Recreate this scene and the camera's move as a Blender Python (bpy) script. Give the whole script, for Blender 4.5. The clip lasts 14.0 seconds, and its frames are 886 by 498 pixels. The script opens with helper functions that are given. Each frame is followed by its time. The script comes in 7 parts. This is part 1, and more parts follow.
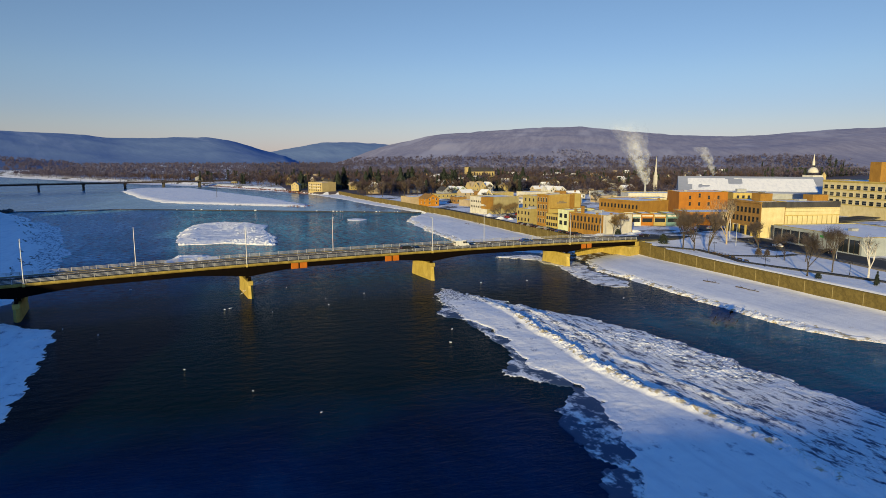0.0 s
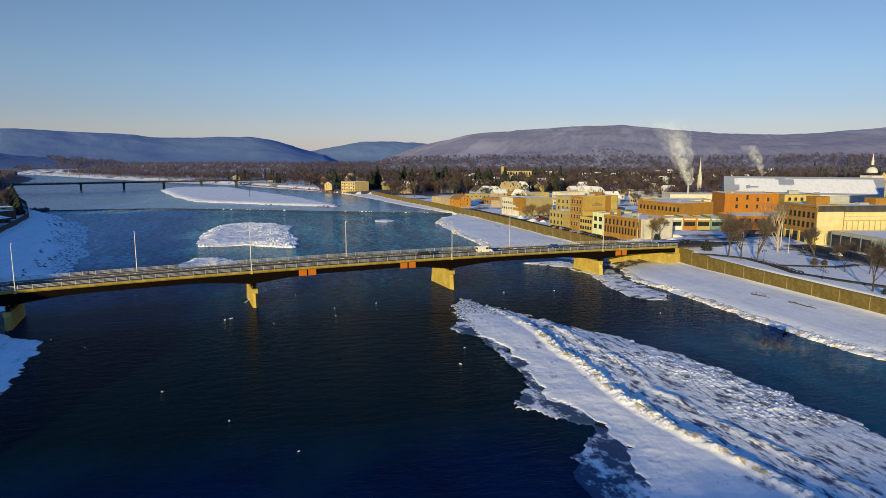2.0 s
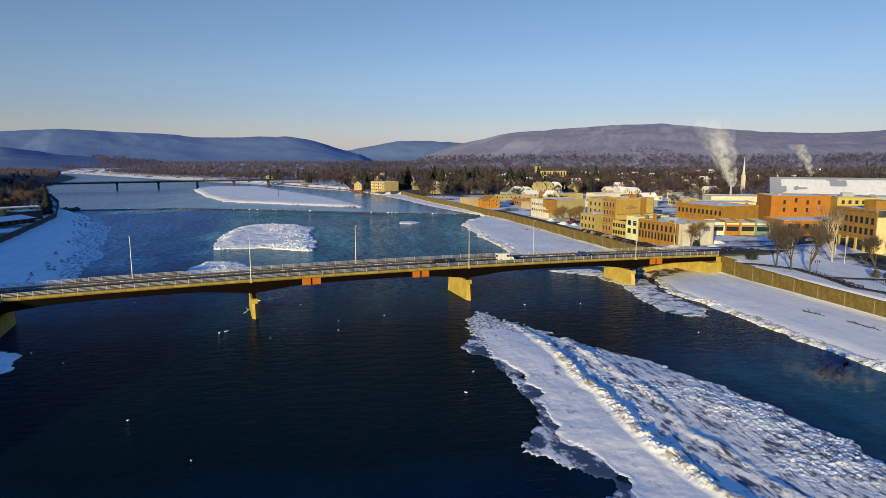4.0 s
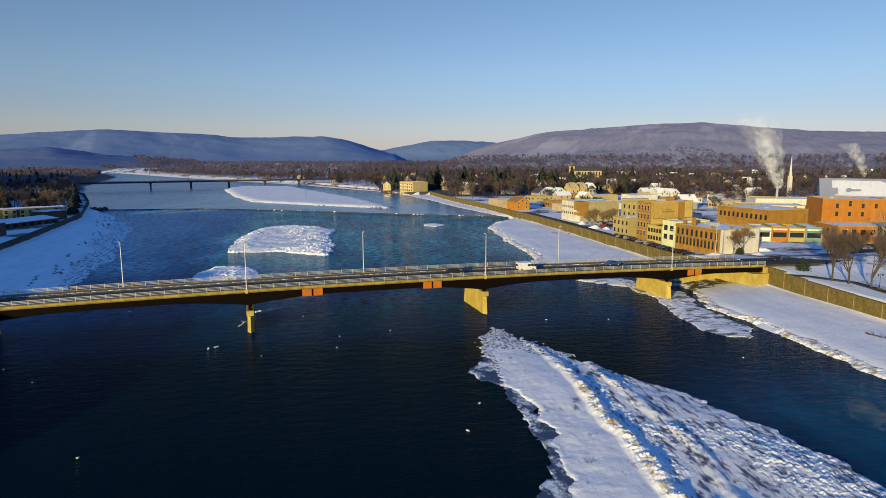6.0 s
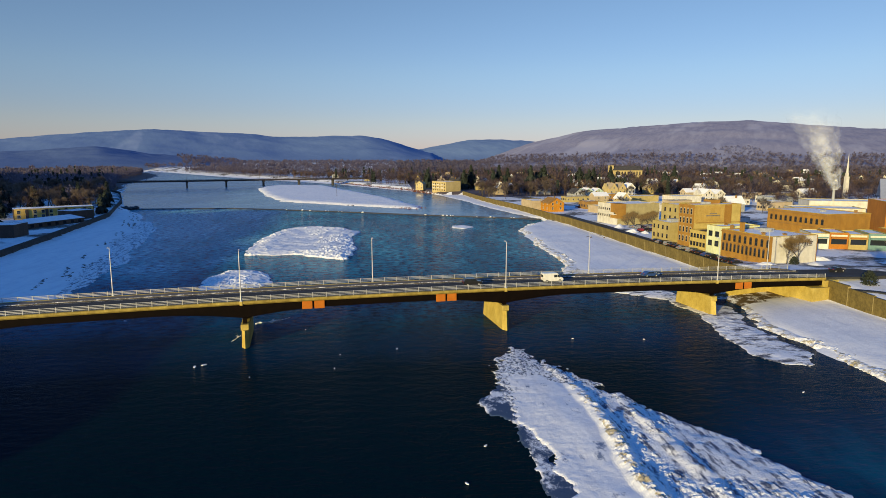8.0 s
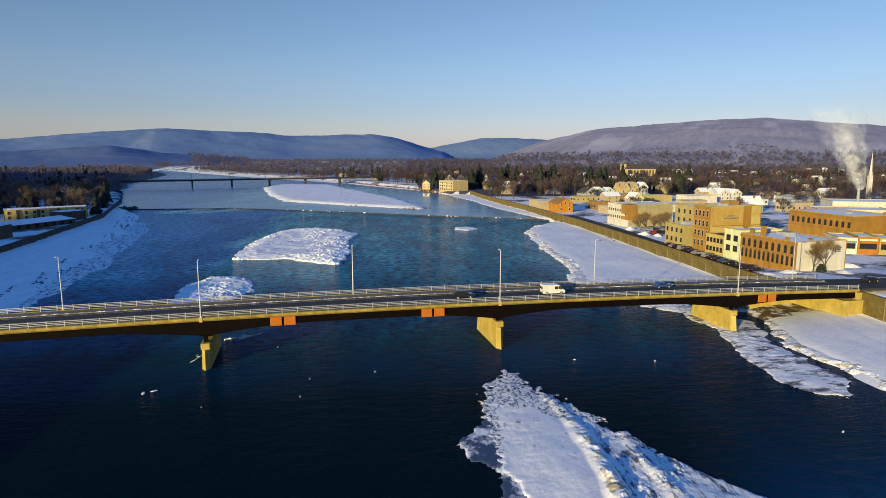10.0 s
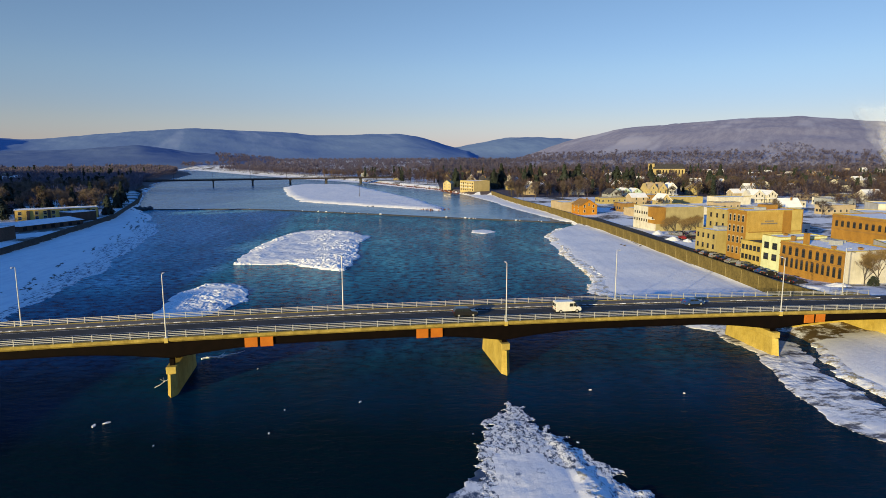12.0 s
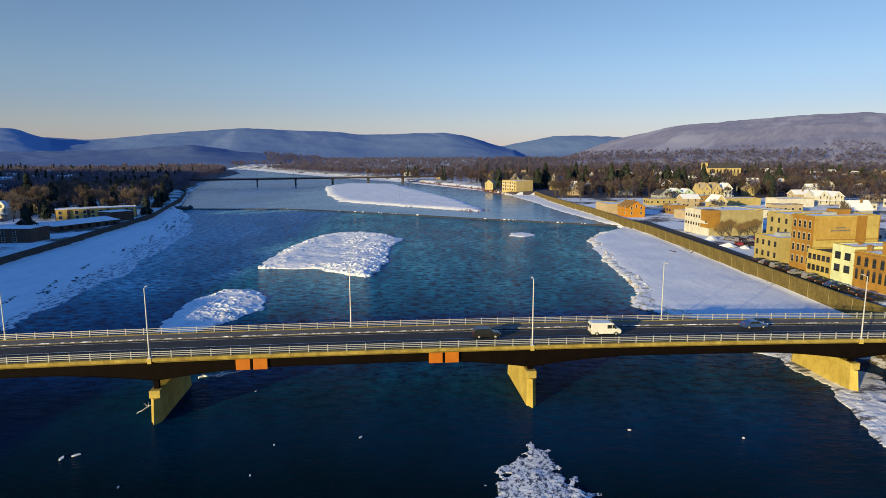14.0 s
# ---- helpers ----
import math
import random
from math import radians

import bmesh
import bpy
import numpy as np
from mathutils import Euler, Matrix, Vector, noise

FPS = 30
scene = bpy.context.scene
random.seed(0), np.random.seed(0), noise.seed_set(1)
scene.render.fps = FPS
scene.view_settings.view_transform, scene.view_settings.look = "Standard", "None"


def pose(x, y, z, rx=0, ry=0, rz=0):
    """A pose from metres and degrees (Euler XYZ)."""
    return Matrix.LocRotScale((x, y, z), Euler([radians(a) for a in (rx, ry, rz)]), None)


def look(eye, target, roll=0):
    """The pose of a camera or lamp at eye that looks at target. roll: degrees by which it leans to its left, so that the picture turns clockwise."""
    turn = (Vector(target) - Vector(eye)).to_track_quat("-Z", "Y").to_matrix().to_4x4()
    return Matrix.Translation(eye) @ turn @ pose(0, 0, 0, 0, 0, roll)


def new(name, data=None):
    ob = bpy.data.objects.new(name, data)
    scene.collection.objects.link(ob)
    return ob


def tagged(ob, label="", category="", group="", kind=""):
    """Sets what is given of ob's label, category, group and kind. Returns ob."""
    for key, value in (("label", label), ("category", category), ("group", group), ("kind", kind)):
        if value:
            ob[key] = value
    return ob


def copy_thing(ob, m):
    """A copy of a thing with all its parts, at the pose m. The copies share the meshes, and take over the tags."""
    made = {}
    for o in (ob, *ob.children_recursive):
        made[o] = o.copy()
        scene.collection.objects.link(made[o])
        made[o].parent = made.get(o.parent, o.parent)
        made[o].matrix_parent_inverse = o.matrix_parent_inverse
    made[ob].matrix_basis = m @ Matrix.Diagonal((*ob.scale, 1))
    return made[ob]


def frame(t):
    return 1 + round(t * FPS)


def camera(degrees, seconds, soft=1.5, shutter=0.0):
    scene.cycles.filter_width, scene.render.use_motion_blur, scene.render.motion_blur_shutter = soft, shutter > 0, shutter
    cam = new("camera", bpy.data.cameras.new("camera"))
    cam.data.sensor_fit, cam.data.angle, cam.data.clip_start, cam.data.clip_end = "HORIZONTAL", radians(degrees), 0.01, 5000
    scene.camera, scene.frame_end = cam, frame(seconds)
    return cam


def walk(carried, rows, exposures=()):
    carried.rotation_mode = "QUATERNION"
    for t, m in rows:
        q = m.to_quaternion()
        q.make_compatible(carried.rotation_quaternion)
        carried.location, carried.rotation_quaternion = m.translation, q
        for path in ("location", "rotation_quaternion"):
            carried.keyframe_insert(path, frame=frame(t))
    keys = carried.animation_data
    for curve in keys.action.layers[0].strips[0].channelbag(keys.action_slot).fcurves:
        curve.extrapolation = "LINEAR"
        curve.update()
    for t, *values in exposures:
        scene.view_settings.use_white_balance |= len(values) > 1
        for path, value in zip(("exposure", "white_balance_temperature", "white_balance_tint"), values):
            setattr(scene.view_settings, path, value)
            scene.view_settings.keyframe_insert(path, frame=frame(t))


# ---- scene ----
cam = camera(72.0, 14.0, soft=0.8)
PATH = [
    (0, (-62.095, -193.892, 40.219), (-61.455, -192.019, 39.93), 0.0),
    (0.5, (-59.458, -190.871, 40.271), (-58.832, -188.994, 39.981), 0.0),
    (1, (-56.905, -187.861, 40.337), (-56.311, -185.974, 40.047), 0.0),
    (1.5, (-54.437, -184.89, 40.408), (-53.884, -182.99, 40.118), 0.0),
    (2, (-52.029, -181.939, 40.471), (-51.51, -180.03, 40.179), -0.0),
    (2.5, (-49.661, -178.98, 40.532), (-49.17, -177.064, 40.24), -0.0),
    (3, (-47.365, -175.878, 40.595), (-46.903, -173.955, 40.302), -0.0),
    (5.5, (-36.818, -159.318, 40.9), (-36.49, -157.367, 40.606), 0.0),
    (6, (-34.814, -155.908, 40.907), (-34.517, -153.952, 40.612), 0.0),
    (6.5, (-32.897, -152.387, 40.916), (-32.641, -150.426, 40.62), 0.0),
    (7, (-30.965, -148.736, 40.937), (-30.743, -146.77, 40.64), -0.0),
    (7.5, (-29.102, -145.066, 40.958), (-28.907, -143.098, 40.66), -0.0),
    (8, (-27.387, -141.471, 40.976), (-27.212, -139.501, 40.678), -0.0),
    (10.5, (-19.083, -123.096, 40.974), (-18.959, -121.123, 40.671), -0.1),
    (11, (-17.538, -119.392, 40.994), (-17.431, -117.419, 40.691), -0.1),
    (11.5, (-16.093, -115.654, 41.022), (-16.009, -113.679, 40.718), -0.1),
    (12, (-14.67, -111.906, 41.043), (-14.617, -109.93, 40.739), -0.1),
    (12.5, (-13.315, -108.24, 41.083), (-13.298, -106.263, 40.778), -0.1),
    (13, (-12.009, -104.671, 41.122), (-12.034, -102.695, 40.816), -0.2),
    (13.5, (-10.795, -101.207, 41.153), (-10.854, -99.231, 40.847), -0.2),
    (14, (-9.709, -97.786, 41.149), (-9.805, -95.812, 40.842), -0.2),
]
walk(cam, [(t, look(e, g, r)) for t, e, g, r in PATH],
     exposures=[(0, 0.1), (14, 0.32)])

# ---- world and sun ----
SUN_EL, SUN_AZ = 9.0, 217.5          # degrees; azimuth clockwise from +y
sun_dir = Vector((math.sin(radians(SUN_AZ)) * math.cos(radians(SUN_EL)),
                  math.cos(radians(SUN_AZ)) * math.cos(radians(SUN_EL)),
                  math.sin(radians(SUN_EL))))
world = bpy.data.worlds.new("winter_morning")
scene.world = world
world.use_nodes = True
wn = world.node_tree.nodes
sky = wn.new("ShaderNodeTexSky")
sky.sky_type = "NISHITA"
sky.sun_disc = False
sky.sun_elevation = radians(SUN_EL)
sky.sun_rotation = radians(SUN_AZ)
sky.air_density = 1.0
sky.dust_density = 0.12
sky.ozone_density = 5.0
wn["Background"].inputs[1].default_value = 0.142
# winter haze: lilac-grey low on the horizon, deep blue towards the zenith
sky_dir = wn.new("ShaderNodeTexCoord")
sky_xyz = wn.new("ShaderNodeSeparateXYZ")
world.node_tree.links.new(sky_dir.outputs["Generated"], sky_xyz.inputs[0])
tint = wn.new("ShaderNodeValToRGB")
els = tint.color_ramp.elements
for pos, col in ((0.0, (1.14, 0.84, 1.00, 1.0)), (0.06, (1.36, 0.89, 0.87, 1.0)), (0.14, (1.54, 0.99, 0.87, 1.0)), (0.26, (1.56, 1.00, 0.84, 1.0)), (0.55, (0.60, 1.10, 1.50, 1.0))):
    e = els[0] if pos == 0.0 else els.new(pos)
    e.color = col
els.remove(els[-1])
tint.color_ramp.interpolation = "EASE"
world.node_tree.links.new(sky_xyz.outputs[2], tint.inputs[0])
tone = wn.new("ShaderNodeMix")
tone.data_type, tone.blend_type = "RGBA", "MULTIPLY"
tone.inputs[0].default_value = 1.0
world.node_tree.links.new(tint.outputs[0], tone.inputs[7])
world.node_tree.links.new(sky.outputs[0], tone.inputs[6])
world.node_tree.links.new(tone.outputs[2], wn["Background"].inputs[0])
sun_data = bpy.data.lights.new("sun", "SUN")
sun_data.energy = 5.0
sun_data.angle = radians(0.6)
sun_data.color = (1.0, 0.81, 0.38)
sun = new("sun", sun_data)
sun.matrix_world = look(sun_dir * 500, (0, 0, 0))


# ---- materials ----
def nodes_of(name):
    m = bpy.data.materials.new(name)
    m.use_nodes = True
    nt = m.node_tree
    return m, nt, nt.nodes["Principled BSDF"]


def rgba(c):
    return (c[0], c[1], c[2], 1.0)


def noise_node(nt, scale, detail=4.0, coord="Object", rough=0.55, stretch=None):
    tc = nt.nodes.new("ShaderNodeTexCoord")
    n = nt.nodes.new("ShaderNodeTexNoise")
    n.inputs["Scale"].default_value = scale
    n.inputs["Detail"].default_value = detail
    n.inputs["Roughness"].default_value = rough
    if stretch:
        mp = nt.nodes.new("ShaderNodeMapping")
        mp.inputs["Scale"].default_value = stretch
        nt.links.new(tc.outputs[coord], mp.inputs[0])
        nt.links.new(mp.outputs[0], n.inputs["Vector"])
    else:
        nt.links.new(tc.outputs[coord], n.inputs["Vector"])
    return n.outputs["Fac"]


def ramp(nt, fac, stops):
    r = nt.nodes.new("ShaderNodeValToRGB")
    els = r.color_ramp.elements
    while len(els) < len(stops):
        els.new(0.5)
    for e, (p, c) in zip(els, stops):
        e.position, e.color = p, rgba(c)
    nt.links.new(fac, r.inputs[0])
    return r.outputs[0]


def mix(nt, fac, a, b, mode="MIX"):
    n = nt.nodes.new("ShaderNodeMix")
    n.data_type, n.blend_type = "RGBA", mode
    for sock, v in ((n.inputs[0], fac), (n.inputs[6], a), (n.inputs[7], b)):
        if isinstance(v, (int, float)):
            sock.default_value = v
        elif isinstance(v, tuple):
            sock.default_value = rgba(v)
        else:
            nt.links.new(v, sock)
    return n.outputs[2]


def bump(nt, bsdf, height, strength, distance):
    b = nt.nodes.new("ShaderNodeBump")
    b.inputs["Strength"].default_value = strength
    b.inputs["Distance"].default_value = distance
    nt.links.new(height, b.inputs["Height"])
    nt.links.new(b.outputs[0], bsdf.inputs["Normal"])


def surface(name, dark, light, scale=0.6, fine=8.0, rough=0.8, metal=0.0, relief=0.3, depth=0.05, vary=0.0, spec=0.3, streak=0.0):
    """Two scales of colour change between dark and light, with fine relief."""
    m, nt, b = nodes_of(name)
    big, small = noise_node(nt, scale, 5), noise_node(nt, fine, 3)
    c = ramp(nt, big, ((0.32, dark), (0.68, light)))
    c = mix(nt, 0.35, c, ramp(nt, small, ((0.35, dark), (0.65, light))))
    if streak:
        run = noise_node(nt, 0.5, 6, rough=0.75, stretch=(1.0, 1.0, 0.45))
        c = mix(nt, streak, c, ramp(nt, run, ((0.35, (0.35, 0.33, 0.30)), (0.6, (1, 1, 1)))), "MULTIPLY")
    if vary:
        oi = nt.nodes.new("ShaderNodeObjectInfo")
        hs = nt.nodes.new("ShaderNodeHueSaturation")
        mr = nt.nodes.new("ShaderNodeMapRange")
        mr.inputs[3].default_value, mr.inputs[4].default_value = 1 - vary, 1 + vary
        nt.links.new(oi.outputs["Random"], mr.inputs[0])
        nt.links.new(mr.outputs[0], hs.inputs["Value"])
        nt.links.new(c, hs.inputs["Color"])
        c = hs.outputs[0]
    nt.links.new(c, b.inputs["Base Color"])
    b.inputs["Roughness"].default_value = rough
    b.inputs["Metallic"].default_value = metal
    b.inputs["Specular IOR Level"].default_value = spec
    if relief:
        bump(nt, b, small, relief, depth)
    return m


def snow_material(name, patch=(0.30, 0.24, 0.18), amount=0.30, grain=0.5, scale=0.05, stretch=None, relief=0.4):
    """Snow with wind texture; bare patches where the noise falls under amount."""
    m, nt, b = nodes_of(name)
    big, mid, fine = noise_node(nt, scale, 9, rough=0.72, stretch=stretch), noise_node(nt, 0.35, 6, rough=0.7), noise_node(nt, grain * 4, 5, rough=0.7)
    c = ramp(nt, mid, ((0.3, (0.84, 0.85, 0.88)), (0.7, (0.95, 0.95, 0.95))))
    drift = noise_node(nt, 0.5, 5, rough=0.65, stretch=(1.0, 0.12, 1.0))
    c = mix(nt, 0.8, c, ramp(nt, drift, ((0.36, (0.86, 0.87, 0.90)), (0.52, (1, 1, 1)))), "MULTIPLY")
    c = mix(nt, ramp(nt, big, ((amount - 0.03, (1, 1, 1)), (amount + 0.05, (0, 0, 0)))), c, patch)
    nt.links.new(c, b.inputs["Base Color"])
    b.inputs["Roughness"].default_value = 0.75
    b.inputs["Specular IOR Level"].default_value = 0.2
    h = nt.nodes.new("ShaderNodeMath")
    h.operation = "MULTIPLY_ADD"
    h.inputs[1].default_value = 0.35
    nt.links.new(fine, h.inputs[0])
    nt.links.new(mid, h.inputs[2])
    bump(nt, b, h.outputs[0], relief, 0.3)
    return m


def water_material():
    """Dark water, sky reflection painted into its blue by reach; frazil slush drifts upstream."""
    m, nt, b = nodes_of("river_water")
    swell, ripple = noise_node(nt, 0.25, 4, stretch=(1, 2.0, 1)), noise_node(nt, 1.1, 5, rough=0.62, stretch=(0.8, 1.8, 1))
    tc = nt.nodes.new("ShaderNodeTexCoord")
    sp = nt.nodes.new("ShaderNodeSeparateXYZ")
    nt.links.new(tc.outputs["Object"], sp.inputs[0])

    def over(sock, a, b_, lo, hi):
        r = nt.nodes.new("ShaderNodeMapRange")
        r.interpolation_type = "SMOOTHSTEP"
        for k, v in zip((1, 2, 3, 4), (a, b_, lo, hi)):
            r.inputs[k].default_value = v
        nt.links.new(sock, r.inputs[0])
        return r.outputs[0]

    def calc(op, a, b_):
        n = nt.nodes.new("ShaderNodeMath")
        n.operation = op
        for k, v in enumerate((a, b_)):
            if isinstance(v, (int, float)):
                n.inputs[k].default_value = v
            else:
                nt.links.new(v, n.inputs[k])
        return n.outputs[0]

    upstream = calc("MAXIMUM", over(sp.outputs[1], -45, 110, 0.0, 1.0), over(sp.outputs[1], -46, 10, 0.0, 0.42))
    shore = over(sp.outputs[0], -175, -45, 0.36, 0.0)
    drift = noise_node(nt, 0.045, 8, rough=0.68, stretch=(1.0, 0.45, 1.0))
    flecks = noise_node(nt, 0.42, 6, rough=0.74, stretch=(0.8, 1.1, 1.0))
    # bluer reaches stand in for sky mirrored at low angles
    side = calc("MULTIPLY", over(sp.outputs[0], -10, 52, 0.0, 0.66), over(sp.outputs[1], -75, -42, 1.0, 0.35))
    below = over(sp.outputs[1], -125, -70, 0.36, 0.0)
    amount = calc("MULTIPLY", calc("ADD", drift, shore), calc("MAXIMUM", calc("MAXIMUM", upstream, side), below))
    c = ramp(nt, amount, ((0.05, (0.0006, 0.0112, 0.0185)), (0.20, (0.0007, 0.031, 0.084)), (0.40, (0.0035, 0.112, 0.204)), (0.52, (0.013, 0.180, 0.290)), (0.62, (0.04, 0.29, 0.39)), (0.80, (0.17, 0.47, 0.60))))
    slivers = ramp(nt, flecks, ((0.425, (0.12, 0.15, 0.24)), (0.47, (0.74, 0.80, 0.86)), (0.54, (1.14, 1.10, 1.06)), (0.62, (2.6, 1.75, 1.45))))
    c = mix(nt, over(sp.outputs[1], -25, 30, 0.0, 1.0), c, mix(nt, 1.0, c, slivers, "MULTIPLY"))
    # brightness per stretch of river, in place of reflection that changes with view
    reach_gain = over(sp.outputs[1], -135, -85, 1.1, 0.95)
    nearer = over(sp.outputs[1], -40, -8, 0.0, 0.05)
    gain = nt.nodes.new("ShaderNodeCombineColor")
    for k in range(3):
        nt.links.new(calc("ADD", reach_gain, nearer), gain.inputs[k])
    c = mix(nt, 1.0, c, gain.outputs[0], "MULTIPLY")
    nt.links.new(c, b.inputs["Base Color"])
    b.inputs["Roughness"].default_value = 0.07
    b.inputs["IOR"].default_value = 1.33
    b.inputs["Specular IOR Level"].default_value = 0.008
    bump(nt, b, calc("ADD", calc("MULTIPLY", ripple, 0.5), swell), 0.8, 0.34)
    return m


def window_glass(name, c=(0.02, 0.025, 0.03)):
    m, nt, b = nodes_of(name)
    b.inputs["Base Color"].default_value = rgba(c)
    b.inputs["Roughness"].default_value = 0.08
    b.inputs["Specular IOR Level"].default_value = 0.6
    return m


def brick_material(name, dark, light, mortar=(0.40, 0.36, 0.30)):
    m, nt, b = nodes_of(name)
    tc = nt.nodes.new("ShaderNodeTexCoord")
    sep = nt.nodes.new("ShaderNodeSeparateXYZ")
    add = nt.nodes.new("ShaderNodeMath")
    com = nt.nodes.new("ShaderNodeCombineXYZ")
    nt.links.new(tc.outputs["Object"], sep.inputs[0])
    nt.links.new(sep.outputs[0], add.inputs[0])
    nt.links.new(sep.outputs[1], add.inputs[1])
    nt.links.new(add.outputs[0], com.inputs[0])
    nt.links.new(sep.outputs[2], com.inputs[1])
    br = nt.nodes.new("ShaderNodeTexBrick")
    br.inputs["Scale"].default_value = 1.0
    br.inputs["Brick Width"].default_value = 0.22
    br.inputs["Row Height"].default_value = 0.075
    br.inputs["Mortar Size"].default_value = 0.01
    br.inputs["Color1"].default_value = rgba(dark)
    br.inputs["Color2"].default_value = rgba(light)
    br.inputs["Mortar"].default_value = rgba(mortar)
    nt.links.new(com.outputs[0], br.inputs["Vector"])
    stain = noise_node(nt, 0.35, 6, rough=0.65, stretch=(1, 1, 0.5))
    c = mix(nt, 0.6, br.outputs[0], ramp(nt, stain, ((0.3, tuple(v * 0.7 for v in dark)), (0.7, light))))
    nt.links.new(c, b.inputs["Base Color"])
    b.inputs["Roughness"].default_value = 0.85
    bump(nt, b, br.outputs["Fac"], -0.2, 0.01)
    return m


SNOW = snow_material("snow", patch=(0.55, 0.50, 0.42), amount=0.30)
SNOW_TOWN = snow_material("trodden_snow", patch=(0.11, 0.095, 0.08), amount=0.455, scale=0.035)
WOODS_FLOOR = snow_material("leafy_woods_floor", patch=(0.105, 0.085, 0.092), amount=0.70, scale=0.05)
ICE = snow_material("broken_ice", patch=(0.34, 0.37, 0.44), amount=0.38, grain=0.9, scale=0.35)
# dark blue patches painted in place of small shadows among the ice lumps
ROUGH_ICE = snow_material("shadow_blue_rough_ice", patch=(0.085, 0.105, 0.17), amount=0.446, grain=1.0, scale=0.5, stretch=(1.9, 0.55, 1.0), relief=1.0)
EDGE_ICE = snow_material("cream_edge_ice", patch=(0.46, 0.39, 0.25), amount=0.45, grain=1.2, scale=0.5)
STREAK_ICE = snow_material("grey_streaked_shore_ice", patch=(0.11, 0.115, 0.14), amount=0.45, grain=1.0, scale=0.22, stretch=(0.7, 1.6, 1.0))
THIN_ICE = snow_material("thin_grey_ice", patch=(0.055, 0.09, 0.16), amount=0.535, grain=1.5, scale=0.22, stretch=(1.0, 0.7, 1.0))
BAR_SNOW = snow_material("crusted_bar_snow", patch=(0.20, 0.25, 0.36), amount=0.365, grain=0.8, scale=0.32, stretch=(1.0, 0.6, 1.0), relief=0.3)
DIRTY_SNOW = snow_material("dirty_ploughed_snow", patch=(0.13, 0.125, 0.12), amount=0.52, grain=1.0, scale=0.6)
BRASH = snow_material("loose_brash_ice", patch=(0.045, 0.07, 0.125), amount=0.46, grain=1.2, scale=1.9, stretch=(1.0, 0.7, 1.0), relief=1.0)
WATER = water_material()
CONCRETE = surface("stained_concrete", (0.085, 0.062, 0.017), (0.24, 0.178, 0.052), 0.13, 2.0, 0.9, streak=0.35)
# concrete darkened in colour for the shaded far wall; also on far bridge piers
DARK_CONCRETE = surface("shade_dark_concrete", (0.03, 0.028, 0.025), (0.075, 0.068, 0.058), 0.35, 3.0, 0.9)
JOINT = surface("pale_wall_joint", (0.26, 0.20, 0.08), (0.40, 0.32, 0.14), 0.5, 4.0, 0.9)
PALE_CONCRETE = surface("pale_concrete", (0.40, 0.29, 0.055), (0.58, 0.45, 0.125), 0.35, 3.0, 0.85, streak=0.4)
FASCIA = surface("dirty_fascia_concrete", (0.24, 0.17, 0.032), (0.50, 0.385, 0.10), 0.45, 3.0, 0.85, streak=0.6)
ASPHALT = surface("asphalt", (0.026, 0.027, 0.028), (0.056, 0.056, 0.057), 0.3, 6.0, 0.9)
SIDEWALK = surface("sidewalk_concrete", (0.115, 0.10, 0.085), (0.20, 0.175, 0.15), 0.4, 5.0, 0.9)
STEEL = surface("weathered_brown_steel", (0.0022, 0.0012, 0.001), (0.006, 0.003, 0.002), 0.6, 5.0, 0.8, relief=0.1, spec=0.08)
ORANGE = surface("orange_primer", (0.38, 0.105, 0.006), (0.50, 0.155, 0.010), 0.8, 5.0, 0.6, relief=0.1)
ALUMINIUM = surface("grey_aluminium", (0.42, 0.42, 0.42), (0.60, 0.59, 0.56), 1.0, 8.0, 0.45, metal=0.3, relief=0.0)
GALVANISED = surface("galvanised_pole", (0.50, 0.51, 0.52), (0.66, 0.66, 0.66), 1.0, 6.0, 0.5, metal=0.3, relief=0.0)
PAINT_WHITE = surface("white_road_paint", (0.45, 0.45, 0.45), (0.75, 0.75, 0.73), 0.8, 6.0, 0.7)
BRICK_ORANGE = brick_material("orange_brick", (0.25, 0.115, 0.012), (0.41, 0.205, 0.024), (0.34, 0.22, 0.07))
BRICK_BROWN = brick_material("brown_brick", (0.22, 0.11, 0.02), (0.36, 0.19, 0.04), (0.30, 0.20, 0.08))
# brown brick with the far bank's shade put into its colour
BRICK_SHADE = brick_material("shade_dark_brick", (0.045, 0.028, 0.020), (0.10, 0.06, 0.04), (0.12, 0.10, 0.08))
BRICK_RED = brick_material("red_brick", (0.34, 0.118, 0.006), (0.46, 0.168, 0.010), (0.36, 0.17, 0.04))
CREAM = surface("cream_render", (0.42, 0.31, 0.085), (0.58, 0.45, 0.15), 0.3, 4.0, 0.85, relief=0.15, streak=0.3)
OLIVE = surface("olive_render", (0.30, 0.25, 0.12), (0.44, 0.37, 0.19), 0.3, 4.0, 0.85, relief=0.15, streak=0.3)
BEIGE = surface("beige_render", (0.34, 0.27, 0.10), (0.46, 0.37, 0.16), 0.3, 4.0, 0.85, relief=0.15, streak=0.3)
LIME = surface("pale_green_paint", (0.58, 0.62, 0.36), (0.72, 0.75, 0.48), 0.4, 4.0, 0.8, relief=0.1, streak=0.3)
MINT = surface("mint_paint", (0.34, 0.46, 0.37), (0.44, 0.57, 0.46), 0.4, 4.0, 0.8, relief=0.1)
WHITE = surface("white_paint", (0.54, 0.51, 0.44), (0.72, 0.69, 0.62), 0.3, 4.0, 0.8, relief=0.1, streak=0.3)
GREY_SIDING = surface("grey_siding", (0.26, 0.27, 0.28), (0.40, 0.41, 0.42), 0.4, 4.0, 0.8, relief=0.1)
